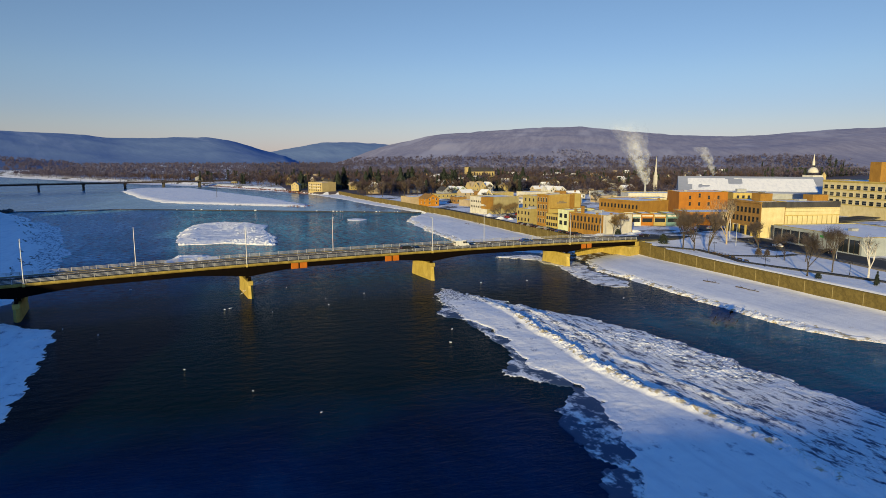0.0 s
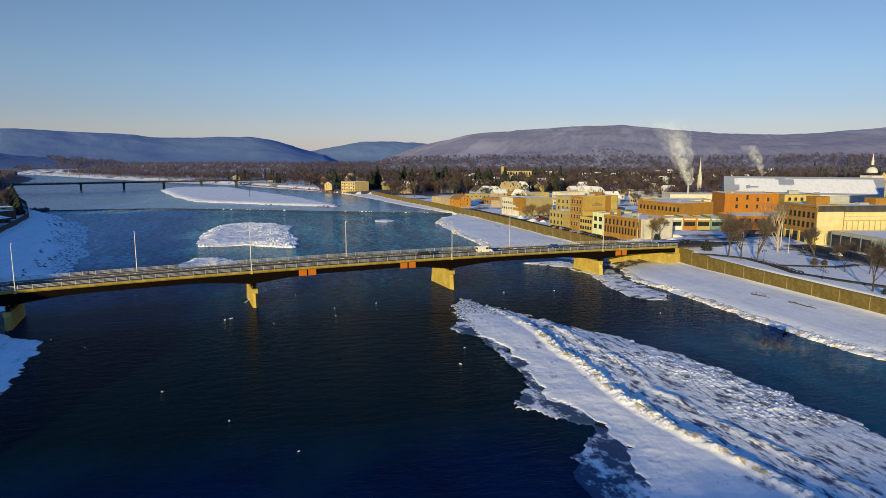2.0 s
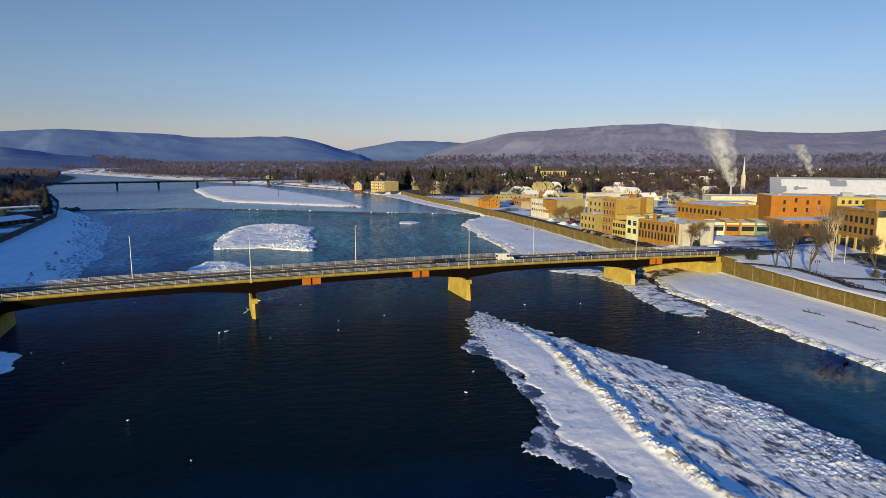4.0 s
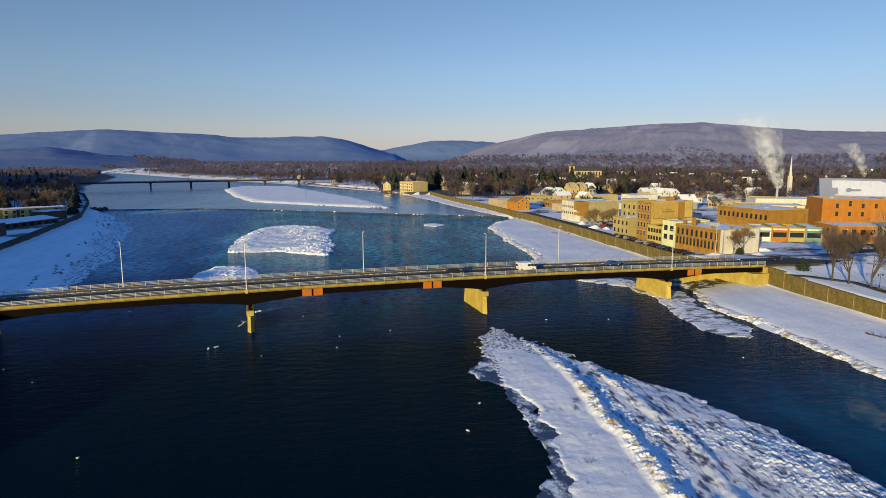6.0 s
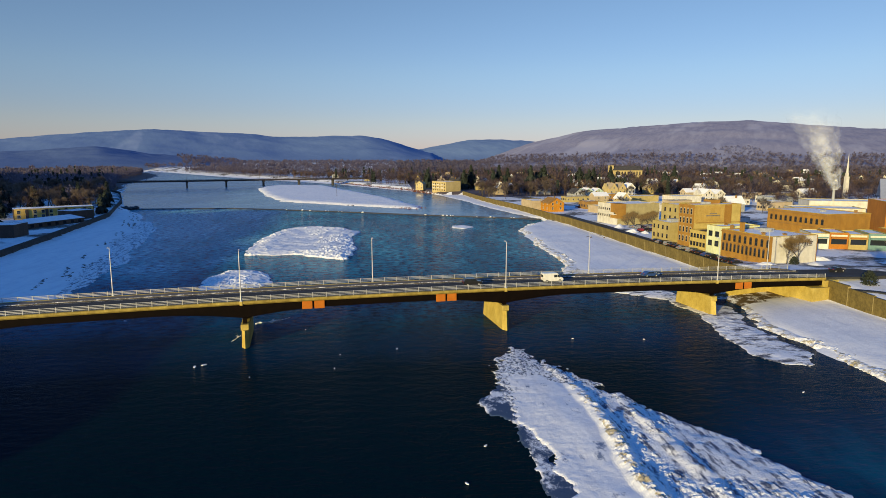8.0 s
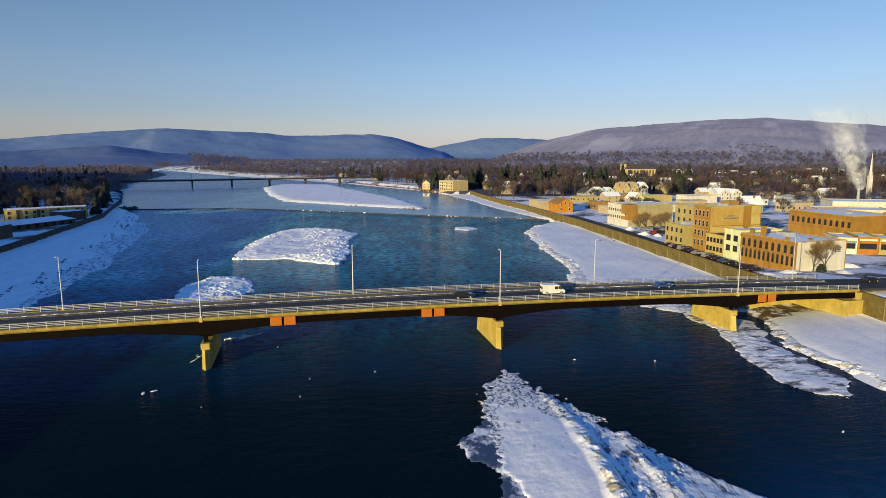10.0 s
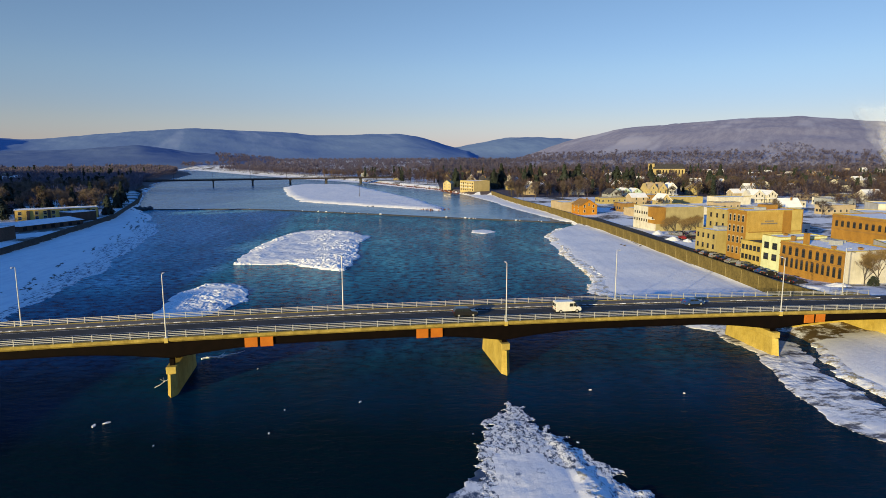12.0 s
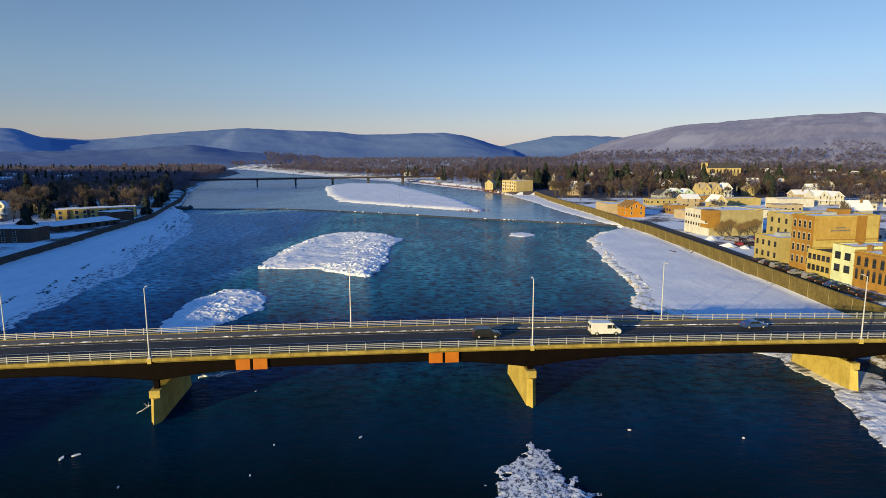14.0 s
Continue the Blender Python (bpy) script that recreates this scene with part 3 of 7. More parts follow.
def plates(x, y, size, seed):
    """Jittered cells: a number of its own for each cell, and the distance to its middle."""
    gx_, gy_ = np.floor(x / size).astype(int), np.floor(y / size).astype(int)
    best, ident = np.full(x.shape, 9.0), np.zeros(x.shape)
    ox, oy = np.zeros(x.shape), np.zeros(x.shape)

    def h(a, b, k):
        n = (a * 374761393 + b * 668265263 + (seed + k) * 982451653) & 0x7FFFFFFF
        n = ((n ^ (n >> 13)) * 1274126177) & 0x7FFFFFFF
        return ((n ^ (n >> 16)) & 0xFFFF) / 65535.0
    for i in (-1, 0, 1):
        for j in (-1, 0, 1):
            cx, cy = gx_ + i, gy_ + j
            dx, dy = x / size - cx - h(cx, cy, 1), y / size - cy - h(cx, cy, 2)
            dd = dx * dx + dy * dy
            m = dd < best
            best, ident = np.where(m, dd, best), np.where(m, h(cx, cy, 3), ident)
            ox, oy = np.where(m, dx, ox), np.where(m, dy, oy)
    tilt = (ident * 7.13 % 1 - 0.5) * ox + (ident * 13.7 % 1 - 0.5) * oy
    return ident, tilt, best


def ice_bar(name, label, outline, cell, height, edge, ragged, rough, mat, category="ice bar", ridge=None, slab=0.0, seed=0, z0=0.0, plate=1.6):
    p = np.array(outline, float)
    pad = ragged + 2
    X, Y = np.meshgrid(np.arange(p[:, 0].min() - pad, p[:, 0].max() + pad, cell), np.arange(p[:, 1].min() - pad, p[:, 1].max() + pad, cell))
    X = X + (value_noise(X * 3, Y * 3, 7) - 0.5) * cell * 0.5
    Y = Y + (value_noise(X * 3, Y * 3, 8) - 0.5) * cell * 0.5
    d = inside_distance(X, Y, outline) + (fractal(X, Y, ragged * 3, 6, seed) - 0.5) * 2.6 * ragged + (fractal(X, Y, 1.6, 3, seed + 40) - 0.5) * 1.1 * min(ragged, 1.6)
    if ridge:     # the tip breaks up into loose brash
        tip = smooth(-62, -24, Y)
        d = d + tip * ((fractal(X, Y, 1.2, 3, seed + 70) - 0.5) * 4.4 + (fractal(X, Y, 5, 3, seed + 80) - 0.5) * 2.5)
    rise = smooth(0, edge, d)
    Z = height * (0.35 * smooth(0, 0.8, d) + 0.65 * rise)
    Z = Z + rough * (fractal(X, Y, 7, 5, seed + 3) - 0.45) * smooth(0, 1.5, d) * 2
    side = np.ones(X.shape)
    crest_w = np.zeros(X.shape)
    if ridge:
        r = np.array(ridge, float)
        rx = np.interp(Y, r[:, 1], r[:, 0]) + (fractal(X, Y, 14, 3, seed + 2) - 0.5) * 4
        side = smooth(-0.5, 2.5, X - rx)
        ends = smooth(r[0, 1], r[0, 1] + 12, Y) * (1 - smooth(r[-1, 1] - 12, r[-1, 1], Y))
        w = np.abs(X - rx)
        crest_w = ends * (1 - smooth(0.2, 2.0, w))
        second = ends * (1 - smooth(0.3, 1.6, np.abs(X - rx - 7.5 - 4 * (fractal(X, Y, 25, 2, seed + 6) - 0.5))))
        Z = Z + crest_w * (0.15 + 1.0 * fractal(X, Y, 1.8, 3, seed + 9)) + second * 0.6 * fractal(X, Y, 2.5, 3, seed + 8)
        side = np.maximum(np.maximum(side * 0.8, crest_w), 0.8 * smooth(-46, -30, Y + (fractal(X, Y, 9, 3, 60) - 0.5) * 14))
    if slab:
        i1, t1, _ = plates(X, Y * 0.8, plate, seed + 5)
        i2, t2, _ = plates(X + 40, Y * 0.55, plate * 2.6, seed + 15)
        zone = smooth(0.42, 0.58, fractal(X, Y, 13, 4, seed + 21)) * 0.93 + 0.07
        Z = Z + slab * side * (1 - 0.65 * smooth(-66, -30, Y) * bool(ridge)) * smooth(0.1, 1.0, d) * (zone * ((i1 ** 2) * 1.1 + t1 * 0.9) + zone * (0.3 * i2 + t2 * 0.7) - 0.2)
    if ridge:
        Z = Z * (1 - 0.55 * smooth(-58, -34, Y))
    Z = np.where(d > 0, np.maximum(Z, 0.05), -0.6 + np.clip(d, -2, 0) * 0.2) + z0
    keep = d > -1.5 * cell
    me = grid_mesh(name, X, Y, Z)
    mats = mat if isinstance(mat, (list, tuple)) else [mat]
    if len(mats) > 1:
        c = (side[:-1, :-1] > 0.5).astype(np.int32) + ((crest_w[:-1, :-1] > 0.5) & (side[:-1, :-1] > 0.5)).astype(np.int32) * (len(mats) > 2)
        c[smooth(-46, -24, Y + (fractal(X, Y, 5, 4, seed + 90) - 0.5) * 34 + 15 * (1 - smooth(0.3, 3.0, d)))[:-1, :-1] > 0.5] = 3
        me.polygons.foreach_set("material_index", c.ravel())
    if slab:
        me.polygons.foreach_set("use_smooth", np.zeros(len(me.polygons), bool))
    bm = bmesh.new()
    bm.from_mesh(me)
    bm.verts.ensure_lookup_table()
    flat = keep.ravel()
    bmesh.ops.delete(bm, geom=[v for v in bm.verts if not flat[v.index]], context="VERTS")
    ob = new(name, mesh_of(name, bm))
    finish(ob, mats)
    return tagged(ob, label, category, kind="structure")


ice_bar("ice_bar", "rough snow-covered ice island in midstream", ((-88, 118), (-91, 137), (-92, 172), (-88, 205), (-80, 222), (-60, 220), (-43, 197), (-47, 173), (-42, 130), (-45, 101), (-56, 110), (-66, 118)), 0.45, 1.0, 7, 1.6, 0.45, ICE, slab=0.32, seed=1, plate=0.9)
ice_bar("ice_bar", "small snow-covered ice island beside the bridge", ((-84, 38), (-88, 55), (-90, 70), (-86, 82), (-78, 84), (-69, 74), (-66, 61), (-69, 50), (-75, 38)), 0.36, 0.9, 6, 1.4, 0.45, ICE, slab=0.28, seed=2, plate=0.7)
ice_bar("snow_island", "long flat snow-covered island above the weir", ((-197, 671), (-156, 512), (-126, 431), (-71, 385), (-25, 351), (-4, 336), (-2, 361), (-29, 473), (-72, 598), (-114, 727), (-190, 760)), 2.2, 1.6, 8, 3.0, 0.3, SNOW, category="island", seed=3, z0=0.5)
ice_bar("ice_floe", "small flat ice patch on the water", ((9, 212), (10, 221), (17, 225), (23, 215), (16, 205)), 0.5, 0.4, 2, 0.8, 0.2, ICE, category="ice floe", seed=4)
ice_bar("ice_bar", "long tapering snow and ice bar with a pressure ridge", ((-2, -14), (-8, -30), (-8, -48), (-5, -64), (-7, -78), (-8, -90), (-5, -104), (-8, -118), (-12, -128), (-18, -140), (-21, -156), (-15, -167), (2, -174), (19, -171), (31, -160), (35, -140), (34, -120), (32, -100), (29, -80), (23, -62), (12, -44), (5, -27)), 0.28, 0.55, 8, 1.6, 0.22, [BAR_SNOW, ROUGH_ICE, EDGE_ICE, BRASH], ridge=((9, -150), (7, -121), (3, -95), (5, -70), (6, -37), (2, -22)), slab=0.25, seed=5, plate=0.5)
ice_bar("thin_ice", "thin grey refrozen ice along the bar", ((-4, -28), (-11, -44), (-10, -60), (-9, -80), (-15, -93), (-8, -104), (-14, -110), (-17, -116), (-17, -128), (-24, -145), (-10, -145), (-4, -110), (-4, -60)), 0.5, 0.06, 3, 3.6, 0.03, THIN_ICE, category="ice", seed=6)
ice_bar("ice_shelf", "broken ice round the bridge pier", ((40, 38), (56, 38), (60, 30), (66, 14), (62, 2), (60, -10), (60, -28), (55, -33), (49, -30), (49, -16), (53, 10), (52, 24)), 0.36, 0.3, 4, 2.0, 0.12, STREAK_ICE, category="ice shelf", slab=0.10, plate=0.9, seed=7)
ice_bar("ice_shelf", "shaded ice shelf along the far shore", ((-140, -10), (-118, -18), (-103, -32), (-101, -56), (-98, -72), (-97, -90), (-104, -115), (-150, -120)), 0.7, 0.4, 4, 2.2, 0.2, ICE, category="ice shelf", slab=0.4, seed=8)
ice_bar("ice_shelf", "rough cream edge ice along the snowy bank", ((73, 18), (68, 13), (62, -5), (64, -25), (63, -45), (63, -83), (68, -97), (74, -106), (80, -105), (74, -92), (70, -80), (70, -25), (69, -5), (76, 14)), 0.36, 0.6, 2.2, 1.2, 0.25, EDGE_ICE, category="ice shelf", slab=0.22, seed=12, plate=0.6)
ice_bar("ice_shelf", "rough cream edge ice along the snowy bank", ((46, 54), (36, 62), (34, 67), (40, 86), (41, 107), (41, 141), (45, 160), (45, 195), (58, 226), (66, 228), (52, 195), (50, 160), (48, 107), (47, 86), (46, 68), (52, 58)), 0.36, 0.6, 2.2, 1.2, 0.25, EDGE_ICE, category="ice shelf", slab=0.22, seed=13, plate=0.6)
ice_bar("ice_shelf", "slushy shore ice below the snowy bank", ((-122, 40), (-124, 62), (-131, 98), (-142, 142), (-154, 192), (-166, 232), (-178, 262), (-190, 264), (-184, 232), (-168, 160), (-156, 100), (-142, 50)), 0.6, 0.22, 3, 5.0, 0.15, ROUGH_ICE, category="ice shelf", slab=0.2, seed=9)


# ice lumps on the weir
rg = random.Random(9)
bm = bmesh.new()
for k in range(24):
    x = rg.choice((rg.uniform(-230, 70), rg.uniform(-130, -60), rg.uniform(0, 60)))
    r = rg.uniform(0.25, 0.9)
    made = bmesh.ops.create_icosphere(bm, subdivisions=1, radius=r)["verts"]
    y = float(weir_y(x)) + rg.uniform(-0.9, 0.2)
    for v in made:
        v.co = Vector((v.co.x * rg.uniform(0.8, 1.6) + x, v.co.y * rg.uniform(0.7, 1.2) + y, v.co.z * 0.6 + 0.75))
lumps = part("ice_lumps", bm, ICE, None)
tagged(lumps, "lumps of white ice caught on the weir", "ice", kind="stuff")

# dark rubble showing in broken lines along the far shore
bm = bmesh.new()
for k in range(34):
    y0, off = rg.uniform(40, 340), rg.choice((rg.uniform(0.5, 4), rg.uniform(3, 9)))
    for i in range(rg.randint(5, 16)):
        y = y0 + i * rg.uniform(0.7, 1.3)
        x = float(line(SHORE_L, y)) - off - 0.12 * i + rg.uniform(-0.5, 0.5)
        z = float(ground_height(np.array([x]), np.array([y]))[0])
        made = bmesh.ops.create_icosphere(bm, subdivisions=1, radius=rg.uniform(0.12, 0.4))["verts"]
        for v in made:
            v.co = Vector((v.co.x * rg.uniform(0.8, 1.6) + x, v.co.y * rg.uniform(1.0, 3.0) + y, v.co.z * 0.5 + max(z, 0.1)))
rub = part("shore_rubble", bm, WEIR_STONE, None)
tagged(rub, "dark stones showing through the snowy shore", "rubble", kind="stuff")

# rock-filled end of the weir against the far bank
bm = bmesh.new()
for k in range(60):
    made = bmesh.ops.create_icosphere(bm, subdivisions=1, radius=rg.uniform(0.8, 2.0))["verts"]
    cx, cy = -233 + rg.uniform(-6, 7), 357 + rg.gauss(0, 4)
    for v in made:
        v.co = Vector((v.co.x * rg.uniform(0.8, 1.3) + cx, v.co.y * rg.uniform(0.8, 1.3) + cy, v.co.z * 0.8 + 1.2))
rocks = part("weir_rocks", bm, WEIR_STONE, None)
tagged(rocks, "heap of dark boulders at the end of the weir", "rocks", kind="stuff")

# small drifting floes
for k in range(19):
    x, y = rg.uniform(-105, -14), rg.uniform(-120, 20)
    if k < 9:
        x, y = ((-66, -22), (-64.5, -21), (-38, -17), (-26, -14), (-14, -60), (-18, -70), (14, -10), (30, -12), (45, -45))[k]
    r = rg.uniform(0.10, 0.26) if k > 1 else 0.34
    bm = bmesh.new()
    n = 7
    ang = rg.uniform(0, 6)
    top = [bm.verts.new((r * rg.uniform(0.6, 1.3) * 1.5 * math.cos(6.283 * i / n), r * rg.uniform(0.6, 1.2) * 0.7 * math.sin(6.283 * i / n), 0.12)) for i in range(n)]
    low = [bm.verts.new((v.co.x * 1.1, v.co.y * 1.1, -0.1)) for v in top]
    bm.faces.new(top)
    for i in range(n):
        bm.faces.new((low[i], low[(i + 1) % n], top[(i + 1) % n], top[i]))
    fl = part("ice_floe", bm, ICE, None)
    fl.matrix_world = pose(x, y, 0.0, 0, 0, math.degrees(ang))
    tagged(fl, "small white ice floe drifting on dark water", "ice floe", group="drifting floes")


# driftwood stranded on the snow and beside a pier
def driftwood(label, a, b, r, seed, mat):
    rgd = random.Random(seed)
    pts = [Vector(a).lerp(Vector(b), k / 7) + Vector((rgd.uniform(-0.3, 0.3), rgd.uniform(-0.3, 0.3), r * 0.6)) for k in range(8)]
    bm = bmesh.new()
    for k in range(7):
        tube(bm, pts[k], pts[k + 1], r * (1 - 0.09 * k), r * (0.91 - 0.09 * k), 7)
    for k in (2, 4, 5):
        tip = pts[k] + Vector((rgd.uniform(-1, 1), rgd.uniform(-1, 1), rgd.uniform(0.2, 0.9)))
        tube(bm, pts[k], tip, r * 0.4, r * 0.1, 5)
    ob = part("driftwood", bm, mat, None)
    return tagged(ob, label, "driftwood log", group="driftwood")


DRIFTWOOD = surface("wet_driftwood", (0.05, 0.04, 0.03), (0.13, 0.10, 0.075), 1.0, 6.0, 0.9)
for k, (a, b) in enumerate((((80, -38), (81.2, -43.5)), ((82, -50), (82.6, -58)), ((73, 152), (72, 157)), ((79, 151), (80.5, 153.5)))):
    za, zb = (float(ground_height(np.array([p[0]]), np.array([p[1]]))[0]) for p in (a, b))
    driftwood("dark driftwood log lying on the snowy bank", (a[0], a[1], za), (b[0], b[1], zb), 0.2, k, DRIFTWOOD)
driftwood("ice-coated log lodged against the bridge pier", (-60.5, 8.4, 0.1), (-54.5, 10.6, 0.5), 0.22, 9, ICE)
driftwood("icy tangle of roots beside the bridge pier", (-57.5, 9.0, 0.1), (-52.5, 11.5, 0.7), 0.16, 12, ICE)
driftwood("bare stick leaning against the bridge pier", (-61.9, -10.2, 1.5), (-60.0, -8.4, 2.3), 0.07, 15, ICE)


# ---- flood walls ----
def flood_wall(name, label, pts, base, top, thick, mat, joint=9.0, strip_mat=JOINT):
    """A concrete wall along a line of (x, y), built of panels with open joints and a coping."""
    owner = empty(name, pose(0, 0, 0), label, "flood wall", kind="structure")
    run = [Vector((x, y, 0)) for x, y in pts]
    for a, b in zip(run, run[1:]):
        n = max(1, round((b - a).length / joint))
        ang = math.degrees(math.atan2(b.y - a.y, b.x - a.x))
        for k in range(n):
            p = a.lerp(b, k / n)
            length = (b - a).length / n
            y0, y1 = p.y, a.lerp(b, (k + 1) / n).y
            zt = (top(y0) + top(y1)) / 2
            bm = bevelled(0.015, length - 0.015, -thick / 2, thick / 2, base, zt, 0.03)
            box(bm, 0.0, length, -thick / 2 - 0.07, thick / 2 + 0.07, zt - 0.35, zt - 0.05)
            box(bm, 0.0, 0.2, -thick / 2 - 0.012, thick / 2 + 0.012, base, zt - 0.35)
            ob = part("panel", bm, [mat, strip_mat], owner)
            for p6 in list(ob.data.polygons)[-6:]:
                p6.material_index = 1
            ob.matrix_local = pose(p.x, p.y, 0, 0, 0, ang)
    return owner


def top_right(y):
    return float(np.interp(y, (-400, -30, 0, 14, 22), (6.3, 6.3, 6.7, 8.0, 8.0))) if y < 22 else float(np.interp(y, (22, 40, 240, 600), (6.6, 6.0, 5.6, 5.0)))


flood_wall("flood_wall", "long ochre concrete flood wall beside the park", [(WALL_R[i][1], WALL_R[i][0]) for i in range(0, 4)], -1.0, top_right, 0.6, CONCRETE)
flood_wall("flood_wall", "long ochre concrete flood wall behind the riverside buildings", [(88, 31)] + [(WALL_R[i][1], WALL_R[i][0]) for i in range(5, 13)], -1.0, top_right, 0.6, CONCRETE)
# the dark colour of this wall imitates its shade
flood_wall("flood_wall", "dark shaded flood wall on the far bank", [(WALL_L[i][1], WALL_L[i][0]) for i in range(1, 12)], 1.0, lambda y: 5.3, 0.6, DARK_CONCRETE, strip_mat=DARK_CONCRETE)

# ---- the road bridge ----
B_ANG, B_ORG = 8.5, (0.0, -0.4)


def b_z(u):
    return 10.2 - 0.00012 * (u + 35) ** 2


bridge = empty("road_bridge", pose(B_ORG[0], B_ORG[1], 0, 0, 0, B_ANG), "steel girder road bridge with concrete deck and aluminium railings", "bridge")


def strip(prof, u0, u1, step, zf=b_z):
    """Sweeps a (v, z) profile along the bridge."""
    bm = bmesh.new()
    us = np.linspace(u0, u1, max(2, int((u1 - u0) / step)))
    rows = [[bm.verts.new((u, v, zf(u) + z)) for v, z in prof] for u in us]
    n = len(prof)
    for a, b in zip(rows, rows[1:]):
        for k in range(n):
            bm.faces.new((a[k], b[k], b[(k + 1) % n], a[(k + 1) % n]))
    bm.faces.new(rows[0])
    bm.faces.new(rows[-1][::-1])
    return fix_normals(bm)


U0, U1 = -180, 93
part("deck_slab", strip(((0.3, -0.25), (13.2, -0.25), (13.2, -0.75), (0.3, -0.75)), U0, U1, 6), SIDEWALK, bridge)
part("fascia", strip(((-0.35, 0.0), (0.45, 0.0), (0.45, -0.8), (-0.05, -0.8), (-0.35, -0.5)), U0, U1, 6), FASCIA, bridge, "sunlit yellowish concrete edge beam")
part("fascia", strip(((13.1, 0.0), (13.75, 0.0), (13.75, -0.8), (13.1, -0.8)), U0, U1, 6), PALE_CONCRETE, bridge)
part("roadway", strip(((0.5, -0.22), (10.2, -0.22), (10.2, -0.246), (0.5, -0.246)), U0, U1 + 1, 6), ASPHALT, bridge, "dark asphalt roadway")
part("sidewalk", strip(((10.2, -0.04), (13.1, -0.04), (13.1, -0.246), (10.2, -0.246)), U0, U1, 6), SIDEWALK, bridge, "raised concrete sidewalk")
for v0, v1, mt in ((5.3, 5.42, PAINT_WHITE), (1.6, 1.7, PAINT_WHITE), (9.3, 9.4, PAINT_WHITE)):
    part("lane_line", strip(((v0, -0.214), (v1, -0.214), (v1, -0.2195), (v0, -0.2195)), U0, U1, 6), mt, bridge)


def snow_ridge(v, w, h, seed, zoff):
    bm = bmesh.new()
    rng = random.Random(seed)
    us = np.arange(U0, U1, 1.1)
    rows = []
    for u in us:
        k = 0.55 + 0.6 * rng.random()
        z = b_z(u) + zoff
        rows.append([bm.verts.new((u, v + dv * w * k, z + dz * h * k)) for dv, dz in ((-0.5, 0), (-0.25, 0.8), (0.1, 1.0), (0.5, 0))])
    for a, b in zip(rows, rows[1:]):
        for i in range(3):
            bm.faces.new((a[i], b[i], b[i + 1], a[i + 1]))
    return bm


part("snow_ridge", snow_ridge(10.15, 0.36, 0.12, 3, -0.05), DIRTY_SNOW, bridge, "line of ploughed snow along the kerb")
part("snow_ridge", snow_ridge(0.75, 0.6, 0.12, 4, -0.22), DIRTY_SNOW, bridge, "line of ploughed snow along the railing")

PIERS = (-116.5, -59.6, 0.0, 57.5)


def girder_depth(u):
    d = min(abs(u - p) for p in PIERS)
    return 1.5 + 1.5 * max(0.0, 1 - d / 17.0) ** 1.6


def girder(v, w):
    bm = bmesh.new()
    us = np.arange(U0, U1 + 0.1, 1.5)
    rows = []
    for u in us:
        zt, zb = b_z(u) - 0.8, b_z(u) - 0.8 - girder_depth(u)
        rows.append([bm.verts.new((u, v + dv, z)) for dv, z in ((-w / 2, zt), (w / 2, zt), (w / 2, zt - 0.06), (0.02, zt - 0.06), (0.02, zb + 0.06), (w / 2, zb + 0.06), (w / 2, zb), (-w / 2, zb), (-w / 2, zb + 0.06), (-0.02, zb + 0.06), (-0.02, zt - 0.06), (-w / 2, zt - 0.06))])
    for a, b in zip(rows, rows[1:]):
        for k in range(12):
            bm.faces.new((a[k], b[k], b[(k + 1) % 12], a[(k + 1) % 12]))
    return fix_normals(bm)


for v in (0.35, 4.5, 8.9, 13.0):
    part("girder", girder(v, 0.5), STEEL, bridge, "haunched weathered brown steel girder")
for p in PIERS:
    part("cross_frame", boxes((p - 0.15, p + 0.15, 0.5, 12.9, b_z(p) - 2.6, b_z(p) - 0.85)), STEEL, bridge)

# orange joint covers on the girders, each of two plates
for u in (-44.9, -14.4, 66.9):
    for v, sgn in ((0.05, -1), (13.3, 1)):
        for k in (-1, 1):
            a, b = (u - 2.45, u - 0.22) if k < 0 else (u + 0.22, u + 2.45)
            zt = b_z(u) - 0.82
            bm = bevelled(a, b, v - 0.12, v + 0.12, zt - 1.75, zt, 0.04)
            part("joint_cover", bm, ORANGE, bridge, "orange primed steel joint plate")
    part("joint_gap", boxes((u - 0.12, u + 0.12, -0.05, 13.4, b_z(u) - 2.5, b_z(u) - 0.85)), STEEL, bridge)

# piers
for p in PIERS:
    gap = 1.2 if p < -50 else 0.35
    zt = b_z(p) - 0.85 - girder_depth(p) - gap
    bm = bmesh.new()
    lo = [bm.verts.new(c) for c in ((p - 0.85, -0.9, -2), (p, -2.4, -2), (p + 0.85, -0.9, -2), (p + 0.85, 14.6, -2), (p, 16, -2), (p - 0.85, 14.6, -2))]
    hi = [bm.verts.new(c) for c in ((p - 0.68, -0.6, zt - 1.2), (p, -1.5, zt - 1.2), (p + 0.68, -0.6, zt - 1.2), (p + 0.68, 14.0, zt - 1.2), (p, 15, zt - 1.2), (p - 0.68, 14.0, zt - 1.2))]
    for k in range(6):
        bm.faces.new((lo[k], lo[(k + 1) % 6], hi[(k + 1) % 6], hi[k]))
    bm.faces.new(hi)
    pier = part("pier", fix_normals(bm), PALE_CONCRETE, bridge, "tapered yellowish concrete pier")
    part("pier_cap", bevelled(p - 0.85, p + 0.85, -0.9, 14.4, zt - 1.25, zt, 0.08), PALE_CONCRETE, pier)
    for v in (0.35, 4.5, 8.9, 13.0):
        part("bearing", boxes((p - 0.4, p + 0.4, v - 0.35, v + 0.35, zt, zt + gap + 0.01)), STEEL, pier)

# abutment on the town side
bm = boxes((88, 97, -1.2, 14.6, -1.0, b_z(92) - 2.6), (92.5, 97, -0.6, 14.4, b_z(92) - 2.6, b_z(92) - 0.85))
